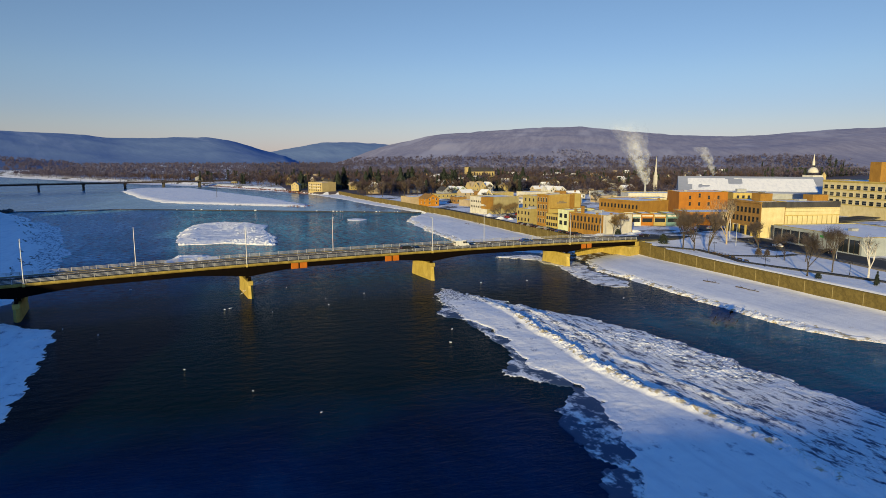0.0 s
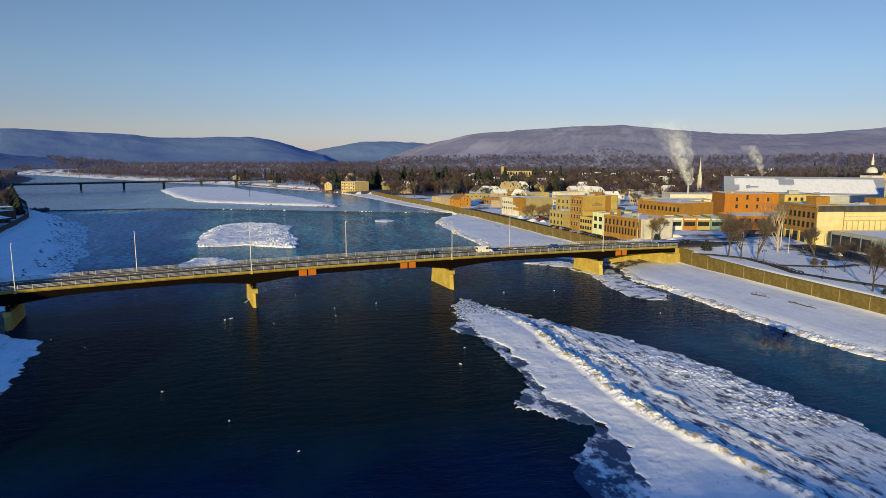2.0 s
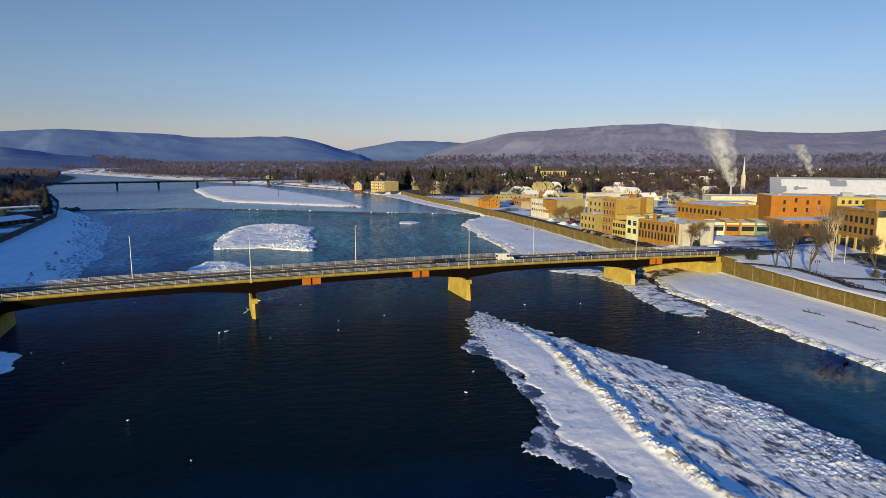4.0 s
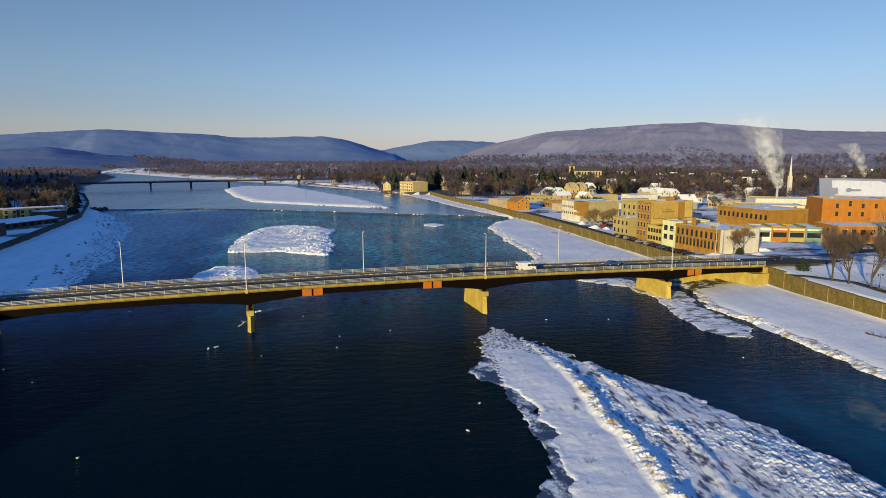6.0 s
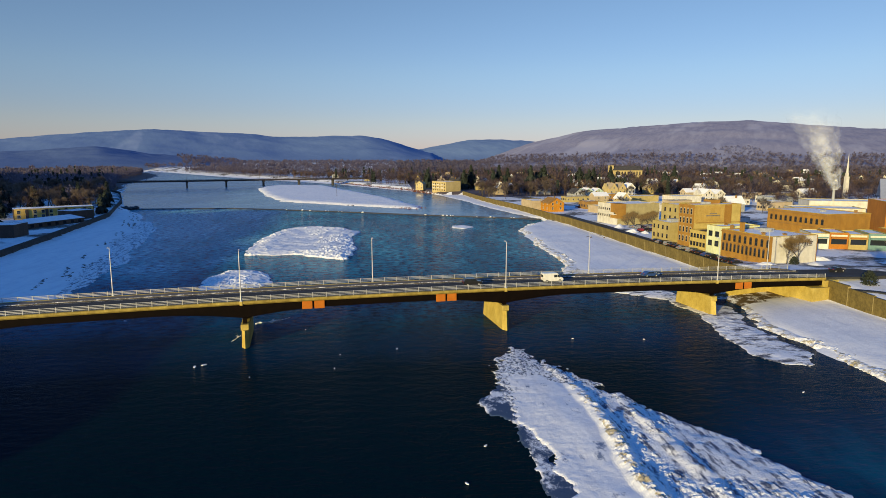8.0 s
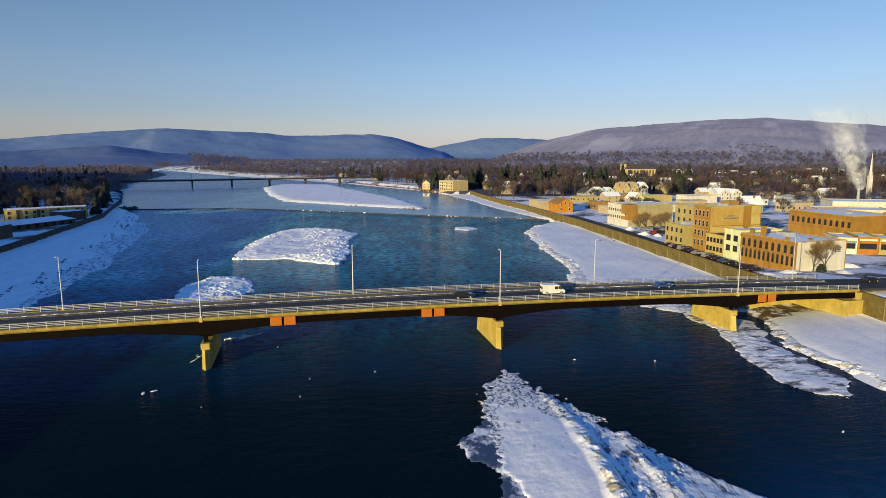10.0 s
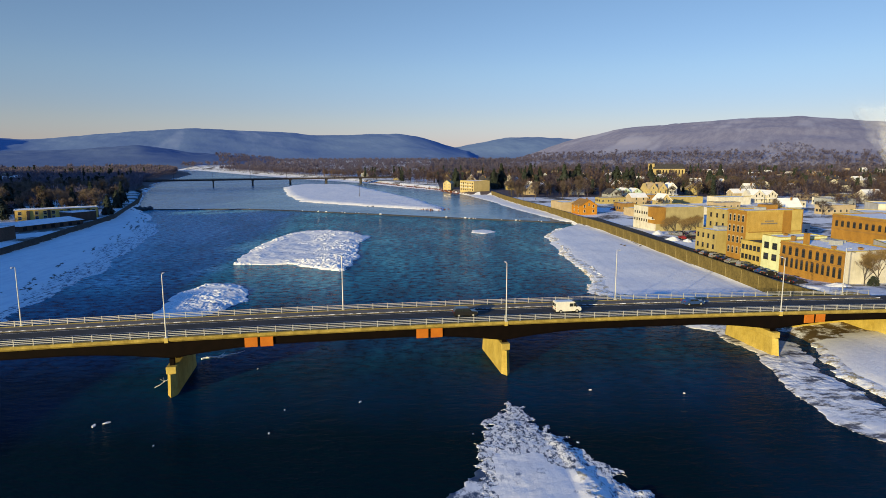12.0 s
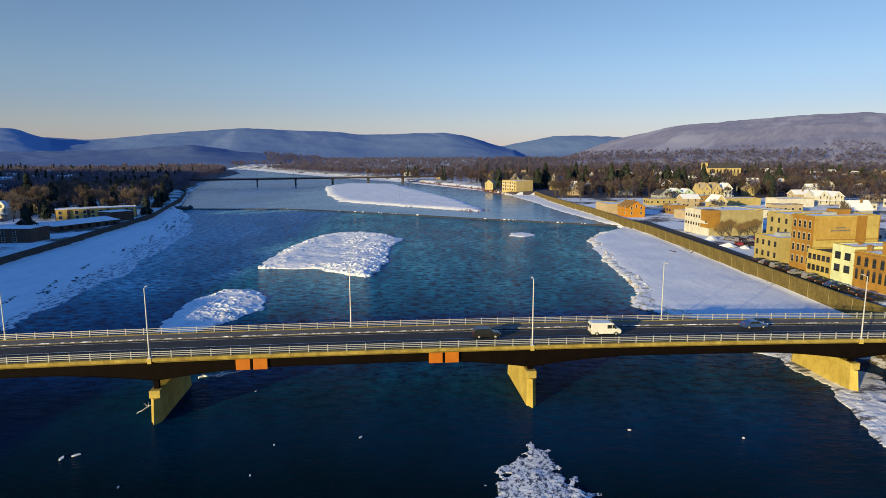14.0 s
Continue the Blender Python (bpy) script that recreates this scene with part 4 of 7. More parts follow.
part("abutment", bm, PALE_CONCRETE, bridge, "yellowish concrete abutment")
part("wing_wall", boxes((74, 92, 14.7, 15.4, -1.0, b_z(92) - 1.6)), PALE_CONCRETE, bridge)

# railings
SP = 3.0
post_bm = bevelled(-0.06, 0.06, -0.07, 0.07, 0.0, 1.12, 0.015)
box(post_bm, -0.12, 0.12, -0.13, 0.13, 0.0, 0.04)
post_mesh = mesh_of("post", post_bm)
post_mesh.materials.append(ALUMINIUM)
for v in (0.05, 13.4):
    count = int((U1 - U0) / SP)
    for k in range(count + 1):
        u = U0 + k * SP
        share("post", post_mesh, bridge, pose(u, v, b_z(u)))
    for z0 in (0.32, 0.62, 0.92):
        for a in range(int(U0), int(U1), 24):
            b = min(a + 24, U1)
            part("rail", strip(((v - 0.12, z0), (v - 0.02, z0), (v - 0.02, z0 + 0.09), (v - 0.12, z0 + 0.09)), a, b - 0.02, 6), ALUMINIUM, bridge)


# lamp posts
def lamp_post(m, side, name="street_lamp", h=11.1):
    owner = empty(name, m, "tall slender galvanised street lamp on the bridge", "street lamp", group="bridge lamps")
    bm = bmesh.new()
    tube(bm, (0, 0, 0), (0, 0, h), 0.13, 0.07, 8)
    part("pole", bm, GALVANISED, owner)
    part("base_plate", bevelled(-0.28, 0.28, -0.28, 0.28, -0.02, 0.1, 0.03), GALVANISED, owner)
    bm = bmesh.new()
    tube(bm, (0, 0, h - 0.15), (0, side * 0.75, h + 0.05), 0.045, 0.035, 6)
    part("arm", bm, GALVANISED, owner)
    bm = bevelled(-0.16, 0.16, -0.38, 0.38, -0.08, 0.1, 0.05)
    head = part("lamp_head", bm, GALVANISED, owner)
    head.matrix_local = pose(0, side * 1.0, h + 0.05)
    return owner


BR = pose(B_ORG[0], B_ORG[1], 0, 0, 0, B_ANG)
for u, v, side in ((-114.5, -0.15, 1), (-60.2, -0.15, 1), (0.2, -0.15, 1), (58.6, -0.15, 1), (-89, 13.65, -1), (-30, 13.65, -1), (28.8, 13.65, -1), (86, 13.65, -1)):
    lamp_post(BR @ pose(u, v, b_z(u)), side)
    part("lamp_bracket", boxes((u - 0.3, u + 0.3, v - 0.3, v + 0.3, b_z(u) - 0.85, b_z(u) - 0.03)), PALE_CONCRETE, bridge)


# ---- the far bridge ----
far = empty("far_bridge", pose(-360, 682, 0, 0, 0, math.degrees(math.atan2(106, 276))), "low steel girder bridge far upstream", "bridge")
FL = 330
FAR_STEEL = surface("far_brown_steel", (0.030, 0.022, 0.020), (0.060, 0.045, 0.040), 0.3, 2.0, 0.8, relief=0.0)
part("deck", boxes((-60, FL, -5, 5, 9.5, 10.1)), FAR_STEEL, far)
for v in (-4.9, -1.7, 1.5, 4.5):
    part("girder", boxes((-60, FL, v, v + 0.4, 8.3, 9.5)), FAR_STEEL, far)
for v in (-5.0, 4.9):
    part("railing", boxes((-60, FL, v, v + 0.1, 10.9, 11.05), (-60, FL, v, v + 0.1, 10.45, 10.55), *[(u, u + 0.15, v, v + 0.1, 10.1, 11.0) for u in range(-60, FL, 6)]), FAR_STEEL, far)
for k in range(1, 6):
    u = 18 + k * 50
    bm = bmesh.new()
    prism(bm, ((u - 0.8, -1), (u + 0.8, -1), (u + 0.7, 6.4), (u + 1.5, 8.3), (u - 1.5, 8.3), (u - 0.7, 6.4)), -4.5, 4.5)
    part("pier", fix_normals(bm), DARK_CONCRETE, far)
for k in range(7):
    bm = bmesh.new()
    tube(bm, (20 + 48 * k, 5.2, 9.6), (20 + 48 * k, 5.2, 19.5), 0.2, 0.12, 6)
    part("lamp_pole", bm, FAR_STEEL, far)


# ---- buildings ----
def window_meshes(w, h, frame_mat, arch=False):
    """Frame and pane of one window, facing -y, its foot in the middle at the origin."""
    t = 0.09
    bm = boxes((-w / 2 - t, -w / 2, -0.07, 0.05, 0, h), (w / 2, w / 2 + t, -0.07, 0.05, 0, h), (-w / 2 - t, w / 2 + t, -0.07, 0.05, h, h + t),
               (-w / 2 - t - 0.05, w / 2 + t + 0.05, -0.14, 0.05, -0.1, 0), (-w / 2, w / 2, -0.05, 0.03, h / 2 - 0.03, h / 2 + 0.03))
    if arch:
        prism(bm, [(-w / 2 - t, h + t)] + [((w / 2 + t) * math.cos(a), h + t + 0.4 * math.sin(a)) for a in np.linspace(math.pi, 0, 7)][1:-1] + [(w / 2 + t, h + t)], -0.06, 0.05)
        fix_normals(bm)
    frame_me = mesh_of("window_frame", bm)
    frame_me.materials.append(frame_mat)
    pane = mesh_of("pane", boxes((-w / 2, w / 2, -0.02, 0.03, 0, h)))
    pane.materials.append(GLASS)
    return frame_me, pane


def windows(owner, face, size, rows, cols, z0, dz, span, frame_mat, arch=False, skip=()):
    """Rows of windows on one face: 'S' along x at y=0, 'W' along y at x=0. span: first and last centre."""
    fm, pm = window_meshes(size[0], size[1], frame_mat, arch)
    for r in range(rows):
        for c in range(cols):
            if (r, c) in skip:
                continue
            a = span[0] if cols == 1 else span[0] + (span[1] - span[0]) * c / (cols - 1)
            m = pose(a, -0.03, z0 + r * dz) if face == "S" else pose(-0.03, a, z0 + r * dz, 0, 0, -90)
            wdw = share("window", fm, owner, m)
            share("pane", pm, wdw, Matrix.Identity(4))


def snow_slab(x0, x1, y0, y1, z, h, seed, cell=2.0):
    """A lumpy sheet of snow lying on a flat roof."""
    nx, ny = max(3, int((x1 - x0) / cell)), max(3, int((y1 - y0) / cell))
    X, Y = np.meshgrid(np.linspace(x0, x1, nx), np.linspace(y0, y1, ny))
    Z = z + h * (0.5 + 0.9 * fractal(X + seed * 31, Y, 5, 3, seed))
    Z[0, :] = Z[-1, :] = Z[:, 0] = Z[:, -1] = z
    return grid_mesh("roof_snow", X, Y, Z)


def flat_building(label, sw, ang, w, d, z0, z1, wall_mat, south_mat=None, parapet=0.2, coping=None, snow=True, name="commercial_building", category="building", roof_mat=None):
    owner = empty(name, pose(sw[0], sw[1], z0, 0, 0, ang), label, category, group="town buildings")
    h = z1 - z0
    t = 0.35
    part("wall", boxes((0, t, 0, d, -1.5, h)), wall_mat, owner)
    part("wall", boxes((t, w - t, 0, t, -1.5, h)), south_mat or wall_mat, owner)
    part("wall", boxes((t, w - t, d - t, d, -1.5, h)), wall_mat, owner)
    part("wall", boxes((w - t, w, 0, d, -1.5, h)), wall_mat, owner)
    part("roof", boxes((t, w - t, t, d - t, h - parapet - 0.25, h - parapet)), roof_mat or ROOF_DARK, owner)
    c = 0.12
    bm = boxes((-c, t + c, -c, d + c, h, h + 0.14), (w - t - c, w + c, -c, d + c, h, h + 0.14), (t + c, w - t - c, -c, t + c, h, h + 0.14), (t + c, w - t - c, d - t - c, d + c, h, h + 0.14))
    part("coping", bm, coping or PALE_CONCRETE, owner)
    if snow:
        me = snow_slab(t + 0.15, w - t - 0.15, t + 0.15, d - t - 0.15, h - parapet + 0.01, 0.16, int(abs(sw[0]) + abs(sw[1])))
        ob = share("roof_snow", me, owner, Matrix.Identity(4), "lumpy snow on the flat roof")
        me.materials.append(SNOW)
    return owner


def chimney(owner, x, y, z, h, mat=None, w=0.9):
    bm = boxes((x - w / 2, x + w / 2, y - w / 2, y + w / 2, z, z + h), (x - w / 2 - 0.1, x + w / 2 + 0.1, y - w / 2 - 0.1, y + w / 2 + 0.1, z + h - 0.25, z + h))
    part("chimney", bm, mat or BRICK_BROWN, owner)


def roof_unit(owner, x, y, z, w=2.0, d=1.5, h=1.2):
    bm = bevelled(x, x + w, y, y + d, z, z + h, 0.05)
    box(bm, x + 0.1, x + w - 0.1, y - 0.04, y, z + 0.2, z + h - 0.2)
    part("roof_unit", bm, GREY_SIDING, owner)


def bars(owner, face_pose, rows, mat, name="painted_sign"):
    """Faded lettering that cannot be read, as plain bars on a wall."""
    bm = bmesh.new()
    for x0, x1, z0, z1 in rows:
        box(bm, x0, x1, -0.035, -0.012, z0, z1)
    ob = part(name, bm, mat, owner)
    ob.matrix_local = face_pose
    return ob


TRIM_W = surface("pale_trim", (0.55, 0.50, 0.40), (0.70, 0.66, 0.56), 0.8, 6.0, 0.7, relief=0.0)
TRIM_D = surface("dark_trim", (0.05, 0.035, 0.025), (0.10, 0.07, 0.05), 0.8, 6.0, 0.7, relief=0.0)
TRIM_M = surface("weathered_trim", (0.32, 0.26, 0.16), (0.46, 0.39, 0.26), 0.8, 6.0, 0.7, relief=0.0)
SIGN_INK = surface("faded_sign_paint", (0.10, 0.09, 0.08), (0.26, 0.23, 0.19), 1.5, 9.0, 0.9, relief=0.0)
BLUE_SIGN = surface("dark_blue_sign", (0.03, 0.04, 0.06), (0.06, 0.07, 0.10), 1.0, 6.0, 0.6, relief=0.0)

OFFICE = surface("pale_cream_stone", (0.58, 0.48, 0.24), (0.74, 0.64, 0.38), 0.3, 4.0, 0.85, relief=0.15, streak=0.2)
# brick row with a white painted end wall
b = flat_building("three-storey orange brick building with white painted end wall", (100, 50), 10, 19, 24, 4.6, 14.6, BRICK_ORANGE, WHITE)
windows(b, "W", (1.0, 2.1), 1, 9, 6.2, 3.2, (1.6, 22.4), TRIM_D, True)
windows(b, "W", (0.8, 2.5), 1, 12, 2.4, 3.2, (1.2, 22.8), TRIM_D, True)
part("cornice", boxes((-0.35, 0, 0, 24, 9.2, 9.6), (-0.2, 0, 0, 24, 5.5, 5.75)), BRICK_BROWN, b)
chimney(b, 1.0, 15.0, 9.0, 4.4, BRICK_ORANGE, 1.2)
chimney(b, 3.0, 22.5, 9.0, 2.6)
chimney(b, 2.0, 6.0, 9.0, 1.8)
chimney(b, 8.0, 3.0, 9.0, 1.6)
roof_unit(b, 8, 12, 9.5, 3, 2.2, 1.8)
roof_unit(b, 13, 15, 9.5, 2, 1.6, 1.3)
roof_unit(b, 11, 18, 9.5, 4, 2.5, 1.2)
bars(b, pose(13.4, 0, 6.4), ((0, 0.9, 1.3, 1.6), (0.3, 0.7, 0.2, 1.3), (1.2, 1.5, 0.0, 1.6), (1.9, 3.6, 1.35, 1.6), (1.9, 3.3, 0.75, 0.95), (1.9, 3.6, 0.1, 0.35)), BLUE_SIGN)
# pale green narrow building
b = flat_building("narrow pale green painted two-storey building", (95.75, 73.75), 10, 17, 8.0, 4.6, 15.4, LIME)
windows(b, "W", (1.9, 1.9), 2, 2, 3.2, 3.6, (2.2, 5.8), TRIM_D)
chimney(b, 6, 5, 10.0, 1.4)
# cream narrow building
b = flat_building("low cream rendered building with dark flat roof", (94.35, 81.75), 10, 17, 9.8, 4.6, 12.4, CREAM, snow=False)
windows(b, "W", (1.1, 1.5), 2, 5, 1.8, 3.2, (1.2, 8.6), TRIM_D)
roof_unit(b, 7, 6, 7.3)
# tall brick building
b = flat_building("tall four-storey orange brick building with cream painted side", (94.3, 92.6), 10, 22.6, 9.2, 4.4, 22.0, BRICK_ORANGE, CREAM)
windows(b, "W", (1.0, 2.0), 4, 4, 2.6, 3.75, (1.3, 7.9), TRIM_M, True)
part("pilaster", boxes((14.6, 18.0, -0.12, 0, -1.0, 17.5)), BRICK_ORANGE, b, "bare brick strip on the painted side wall")
part("belt_course", boxes((1.2, 22.4, -0.2, 0, 10.2, 10.45)), BRICK_BROWN, b)
part("cornice", boxes((-0.4, 0, -0.1, 9.3, 16.9, 17.5), (-0.2, 0, 0, 9.2, 12.9, 13.2)), BRICK_ORANGE, b)
part("painted_panel", boxes((0.4, 14.5, -0.05, 0, 10.5, 17.3)), surface("tan_stained_paint", (0.38, 0.235, 0.05), (0.54, 0.37, 0.105), 0.4, 3.0, 0.85, relief=0.1, streak=0.35), b, "tan stained upper wall")
bars(b, pose(7.0, 0, 4.4), ((0, 0.35, 0, 2.0), (0.6, 1.5, 0.0, 1.2), (1.8, 2.7, 0, 1.2), (3.0, 3.9, 0, 1.2), (4.2, 4.5, 0, 1.6), (4.8, 5.7, 0, 1.2), (0.4, 5.2, 2.5, 2.8)), SIGN_INK)
bars(b, pose(6.0, -0.05, 12.9), ((0, 6.5, 0, 0.5), (1.5, 5.0, 0.9, 1.3)), SIGN_INK)
roof_unit(b, 8, 4, 17.0, 3, 2.5, 1.4)
part("penthouse", boxes((11, 16, 4.5, 8.5, 17.0, 19.2)), BRICK_ORANGE, b)
# beige pair
b = flat_building("low beige rendered building beside the flood wall", (91.5, 106.9), 10, 9.6, 12.5, 4.4, 13.3, BEIGE)
windows(b, "W", (0.9, 1.6), 2, 4, 2.2, 3.7, (1.6, 10.9), TRIM_D)
roof_unit(b, 4, 5, 8.4, 4.0, 3.0, 1.6)
part("stair_flue", boxes((5.0, 5.3, -0.3, 0, 0.5, 8.0)), TRIM_D, b)
b = flat_building("taller beige rendered building behind the flood wall", (102.6, 111.8), 10, 24, 20.5, 4.4, 19.8, BEIGE)
windows(b, "W", (0.9, 1.6), 3, 5, 5.0, 3.6, (2.4, 17.6), TRIM_D)
roof_unit(b, 6, 9, 15.0)
roof_unit(b, 15, 5, 15.0, 3, 2, 1.4)
# white and olive building standing alone
b = flat_building("white-fronted building with olive stained side wall", (96.5, 180.5), 10, 26.4, 21, 4.2, 15.6, WHITE, OLIVE)
windows(b, "W", (0.8, 1.1), 2, 6, 4.0, 3.6, (8.0, 19.5), TRIM_D)
part("corner_bay", boxes((-0.25, 5.2, -0.25, 6.5, 3.6, 11.6)), BRICK_ORANGE, b, "orange brick corner bay")
part("balcony", boxes((-1.8, -0.1, 0.2, 7.5, 5.6, 6.0), (-1.8, -1.65, 0.2, 7.5, 6.0, 6.9)), WHITE, b)
windows(b, "S", (1.4, 1.0), 1, 1, 4.2, 3, (16, 16), TRIM_W)
roof_unit(b, 10, 12, 11.0, 3, 2, 1.2)
# two-storey brick block further back
b = flat_building("two-storey orange brick commercial block", (163, 108), 9, 24, 34, 6, 16.2, BRICK_ORANGE)
windows(b, "W", (1.2, 2.0), 1, 11, 5.4, 3.6, (2.0, 31.5), TRIM_D, True)
part("cornice", boxes((-0.4, 0, 0, 34, 9.2, 9.8), (-0.25, 0, 0, 34, 3.9, 4.4)), BRICK_BROWN, b)
roof_unit(b, 10, 12, 9.7)
chimney(b, 20, 4, 9.5, 1.8)

# shop row on the cross street
shop_mats = (WHITE, BRICK_RED, BEIGE, TEAL)
for k, mt in enumerate(shop_mats):
    sw = (142 + 6.4 * k, 88.5 - 2.4 * k)
    b = flat_building("small one-storey painted shop front", sw, -20, 6.7, 15, 6.0, 10.6 + 0.5 * (k % 2), mt, name="shop", category="shop")
    part("shop_window", boxes((0.6, 6.1, -0.06, 0.02, 0.5, 2.6)), GLASS, b)
    part("awning", fix_normals(prism(bmesh.new(), ((0.4, 2.9), (6.2, 2.9), (6.2, 3.3), (0.4, 3.3)), -1.0, 0)), BRICK_RED if k in (1, 2) else TEAL, b)
    part("fascia_sign", boxes((0.5, 6.2, -0.1, 0, 3.6, 4.3)), TRIM_W, b)
b = flat_building("low red brick shop building with snowy roof", (170, 74), -12, 33, 18, 6.0, 12.2, BRICK_RED)
windows(b, "S", (1.8, 2.0), 1, 8, 2.6, 3, (3, 30), TRIM_D)
windows(b, "W", (1.8, 2.0), 1, 4, 2.6, 3, (3, 15), TRIM_D)
# large red brick block
b = flat_building("large plain red-orange brick block", (208, 128), -20, 31, 22, 6.0, 20.0, BRICK_RED)
windows(b, "S", (1.3, 2.2), 2, 4, 5.2, 4.2, (7, 25), BRICK_BROWN, skip=((0, 3), (1, 1)))
windows(b, "S", (1.3, 2.6), 1, 1, 10.4, 3, (13, 13), BRICK_BROWN)
roof_unit(b, 6, 8, 13.5)
b = flat_building("cream rendered building with dark roof edge", (242, 118), -20, 20, 22, 6.0, 19.4, CREAM, coping=ROOF_DARK)
windows(b, "S", (1.4, 1.8), 2, 5, 6.0, 3.8, (3, 17), TRIM_D)
roof_unit(b, 6, 8, 13.0, 6, 3, 2.5)
# brown brick corner building with arcade, and its long cream side wall
b = flat_building("brown brick corner building with arched ground floor", (155.6, 13.2), -9.7, 12, 23, 6.0, 22.0, BRICK_BROWN, OFFICE)
part("roof_edge", boxes((0.4, 12, -0.3, 0, 13.6, 16.0)), ROOF_DARK, b, "black roofing felt band")
windows(b, "W", (1.3, 2.2), 2, 8, 6.9, 4.0, (1.8, 21.2), TRIM_D)
part("arcade_opening", boxes((-0.05, 0.02, 1.0, 4.2, 0.0, 4.6), (-0.05, 0.02, 5.4, 8.6, 0.0, 4.6), (-0.05, 0.02, 9.8, 13.4, 0.0, 4.6), (-0.05, 0.02, 14.4, 17.8, 0.0, 4.6), (-0.05, 0.02, 18.8, 22.2, 0.0, 4.6)), GLASS, b, "dark shop windows between brick arches")
for y in (0.5, 4.8, 9.2, 13.9, 18.3, 22.5):
    part("arcade_pier", boxes((-0.5, 0, y - 0.45, y + 0.45, 0, 5.2)), CREAM, b)
part("cornice", boxes((-0.6, 0, -0.2, 23.1, 15.3, 16.1), (-0.4, 0, 0, 23, 5.2, 6.0)), BRICK_BROWN, b)
part("roof_hut", boxes((3, 9, 5, 11, 16.1, 19.4)), BRICK_ORANGE, b)
b = flat_building("long cream walled building with black roof edge", (167.6, 11.3), -9.7, 27, 16, 6.0, 21.8, OFFICE, coping=ROOF_DARK)
part("roof_edge", boxes((0, 27, -0.3, 0, 13.4, 15.8)), ROOF_DARK, b, "black roofing felt band")
part("string_course", boxes((0, 27, -0.15, 0, 9.8, 10.1)), PALE_CONCRETE, b)
part("roof_hut", boxes((18, 26, 6, 12, 14.2, 18.6)), BRICK_ORANGE, b)
roof_unit(b, 12, 7, 14.4, 4, 3, 2.2)
for x in np.linspace(1.2, 25.8, 11):
    part("pilaster", boxes((x - 0.14, x + 0.14, -0.16, 0, 0.5, 9.7)), OLIVE, b)
part("string_course", boxes((0, 27, -0.1, 0, 11.6, 11.75), (0, 27, -0.1, 0, 12.9, 13.05)), OLIVE, b)
CLADDING = surface("blue_grey_cladding", (0.27, 0.30, 0.31), (0.39, 0.42, 0.42), 0.3, 3.0, 0.45, relief=0.05, spec=0.5)
# modern glass-fronted building
b = flat_building("modern two-storey building with dark glass front and snowy roof", (149.6, -38), -9.7, 40, 46, 6.0, 12.6, CLADDING, name="office_building")
for k in (0, 1, 5, 6, 7, 8):
    part("glass_bay", boxes((-0.08, 0.02, 1.2 + 5 * k, 5.4 + 5 * k, 0.6, 5.4)), GLASS, b)
for k in range(10):
    part("mullion", boxes((-0.14, 0.02, 1.0 + 5 * k, 1.15 + 5 * k, 0.3, 5.8), (-0.14, 0.02, 3.2 + 5 * k, 3.3 + 5 * k, 0.3, 5.5)), TRIM_D, b)
part("shop_sign", boxes((-0.2, -0.05, 13.2, 15.0, 4.5, 5.4), (-0.2, -0.05, 15.4, 17.0, 4.5, 5.3), (-0.2, -0.05, 17.4, 19.6, 4.5, 5.4)), surface("green_sign_paint", (0.03, 0.22, 0.05), (0.06, 0.32, 0.08), 1.0, 6.0, 0.5, relief=0.0), b, "row of plain green sign blocks")
roof_unit(b, 14, 20, 6.4, 3, 2, 1.2)
roof_unit(b, 24, 8, 6.4, 4, 3, 1.6)
# large cream office building
b = flat_building("large cream office building with rows of windows", (300, 40), -9.7, 40, 74, 6.0, 27.0, OFFICE, name="office_building")
windows(b, "W", (3.2, 2.5), 3, 14, 6.4, 4.6, (3, 71), TRIM_W)
part("sill_band", boxes((-0.25, 0, 0, 74, 5.8, 6.2), (-0.25, 0, 0, 74, 10.4, 10.8), (-0.25, 0, 0, 74, 15.0, 15.4)), PALE_CONCRETE, b)
part("stair_tower", boxes((3, 12, 33, 41, 20, 33)), BRICK_ORANGE, b, "tall orange brick stair tower")
part("cornice", boxes((-0.5, 0, 0, 74, 20.0, 20.8)), PALE_CONCRETE, b)

# arena with a broad snowy metal roof
ar = empty("arena", pose(300, 236, 6, 0, 0, -38), "large white arena with broad snowy metal roof", "building")
bm = bmesh.new()
prism(bm, ((0, 0), (110, 0), (110, 7), (0, 7)), 0, 60)
part("wall", fix_normals(bm), GREY_SIDING, ar)
bm = bmesh.new()
for (y0, z0), (y1, z1) in (((-1.5, 6.6), (30, 19.6)), ((30, 19.6), (61.5, 6.6))):
    vs = [bm.verts.new(c) for c in ((-2, y0, z0), (112, y0, z0), (112, y1, z1), (-2, y1, z1), (-2, y0, z0 + 0.4), (112, y0, z0 + 0.4), (112, y1, z1 + 0.4), (-2, y1, z1 + 0.4))]
    for f in ((0, 3, 2, 1), (4, 5, 6, 7), (0, 1, 5, 4), (1, 2, 6, 5), (2, 3, 7, 6), (3, 0, 4, 7)):
        bm.faces.new([vs[i] for i in f])
part("roof", bm, ROOF_METAL, ar)
X, Y = np.meshgrid(np.linspace(6, 104, 50), np.linspace(2, 26, 14))
Zr = 6.6 + (Y + 1.5) / 31.5 * 13.0 + 0.42 + 0.25 * fractal(X, Y, 9, 3, 4)
Zr = np.where(fractal(X, Y, 22, 3, 6) > 0.34, Zr, Zr - 0.7)
sm = grid_mesh("roof_snow", X, Y, Zr)
sm.materials.append(SNOW)
share("roof_snow", sm, ar, Matrix.Identity(4), "wide sheet of snow on the metal roof")
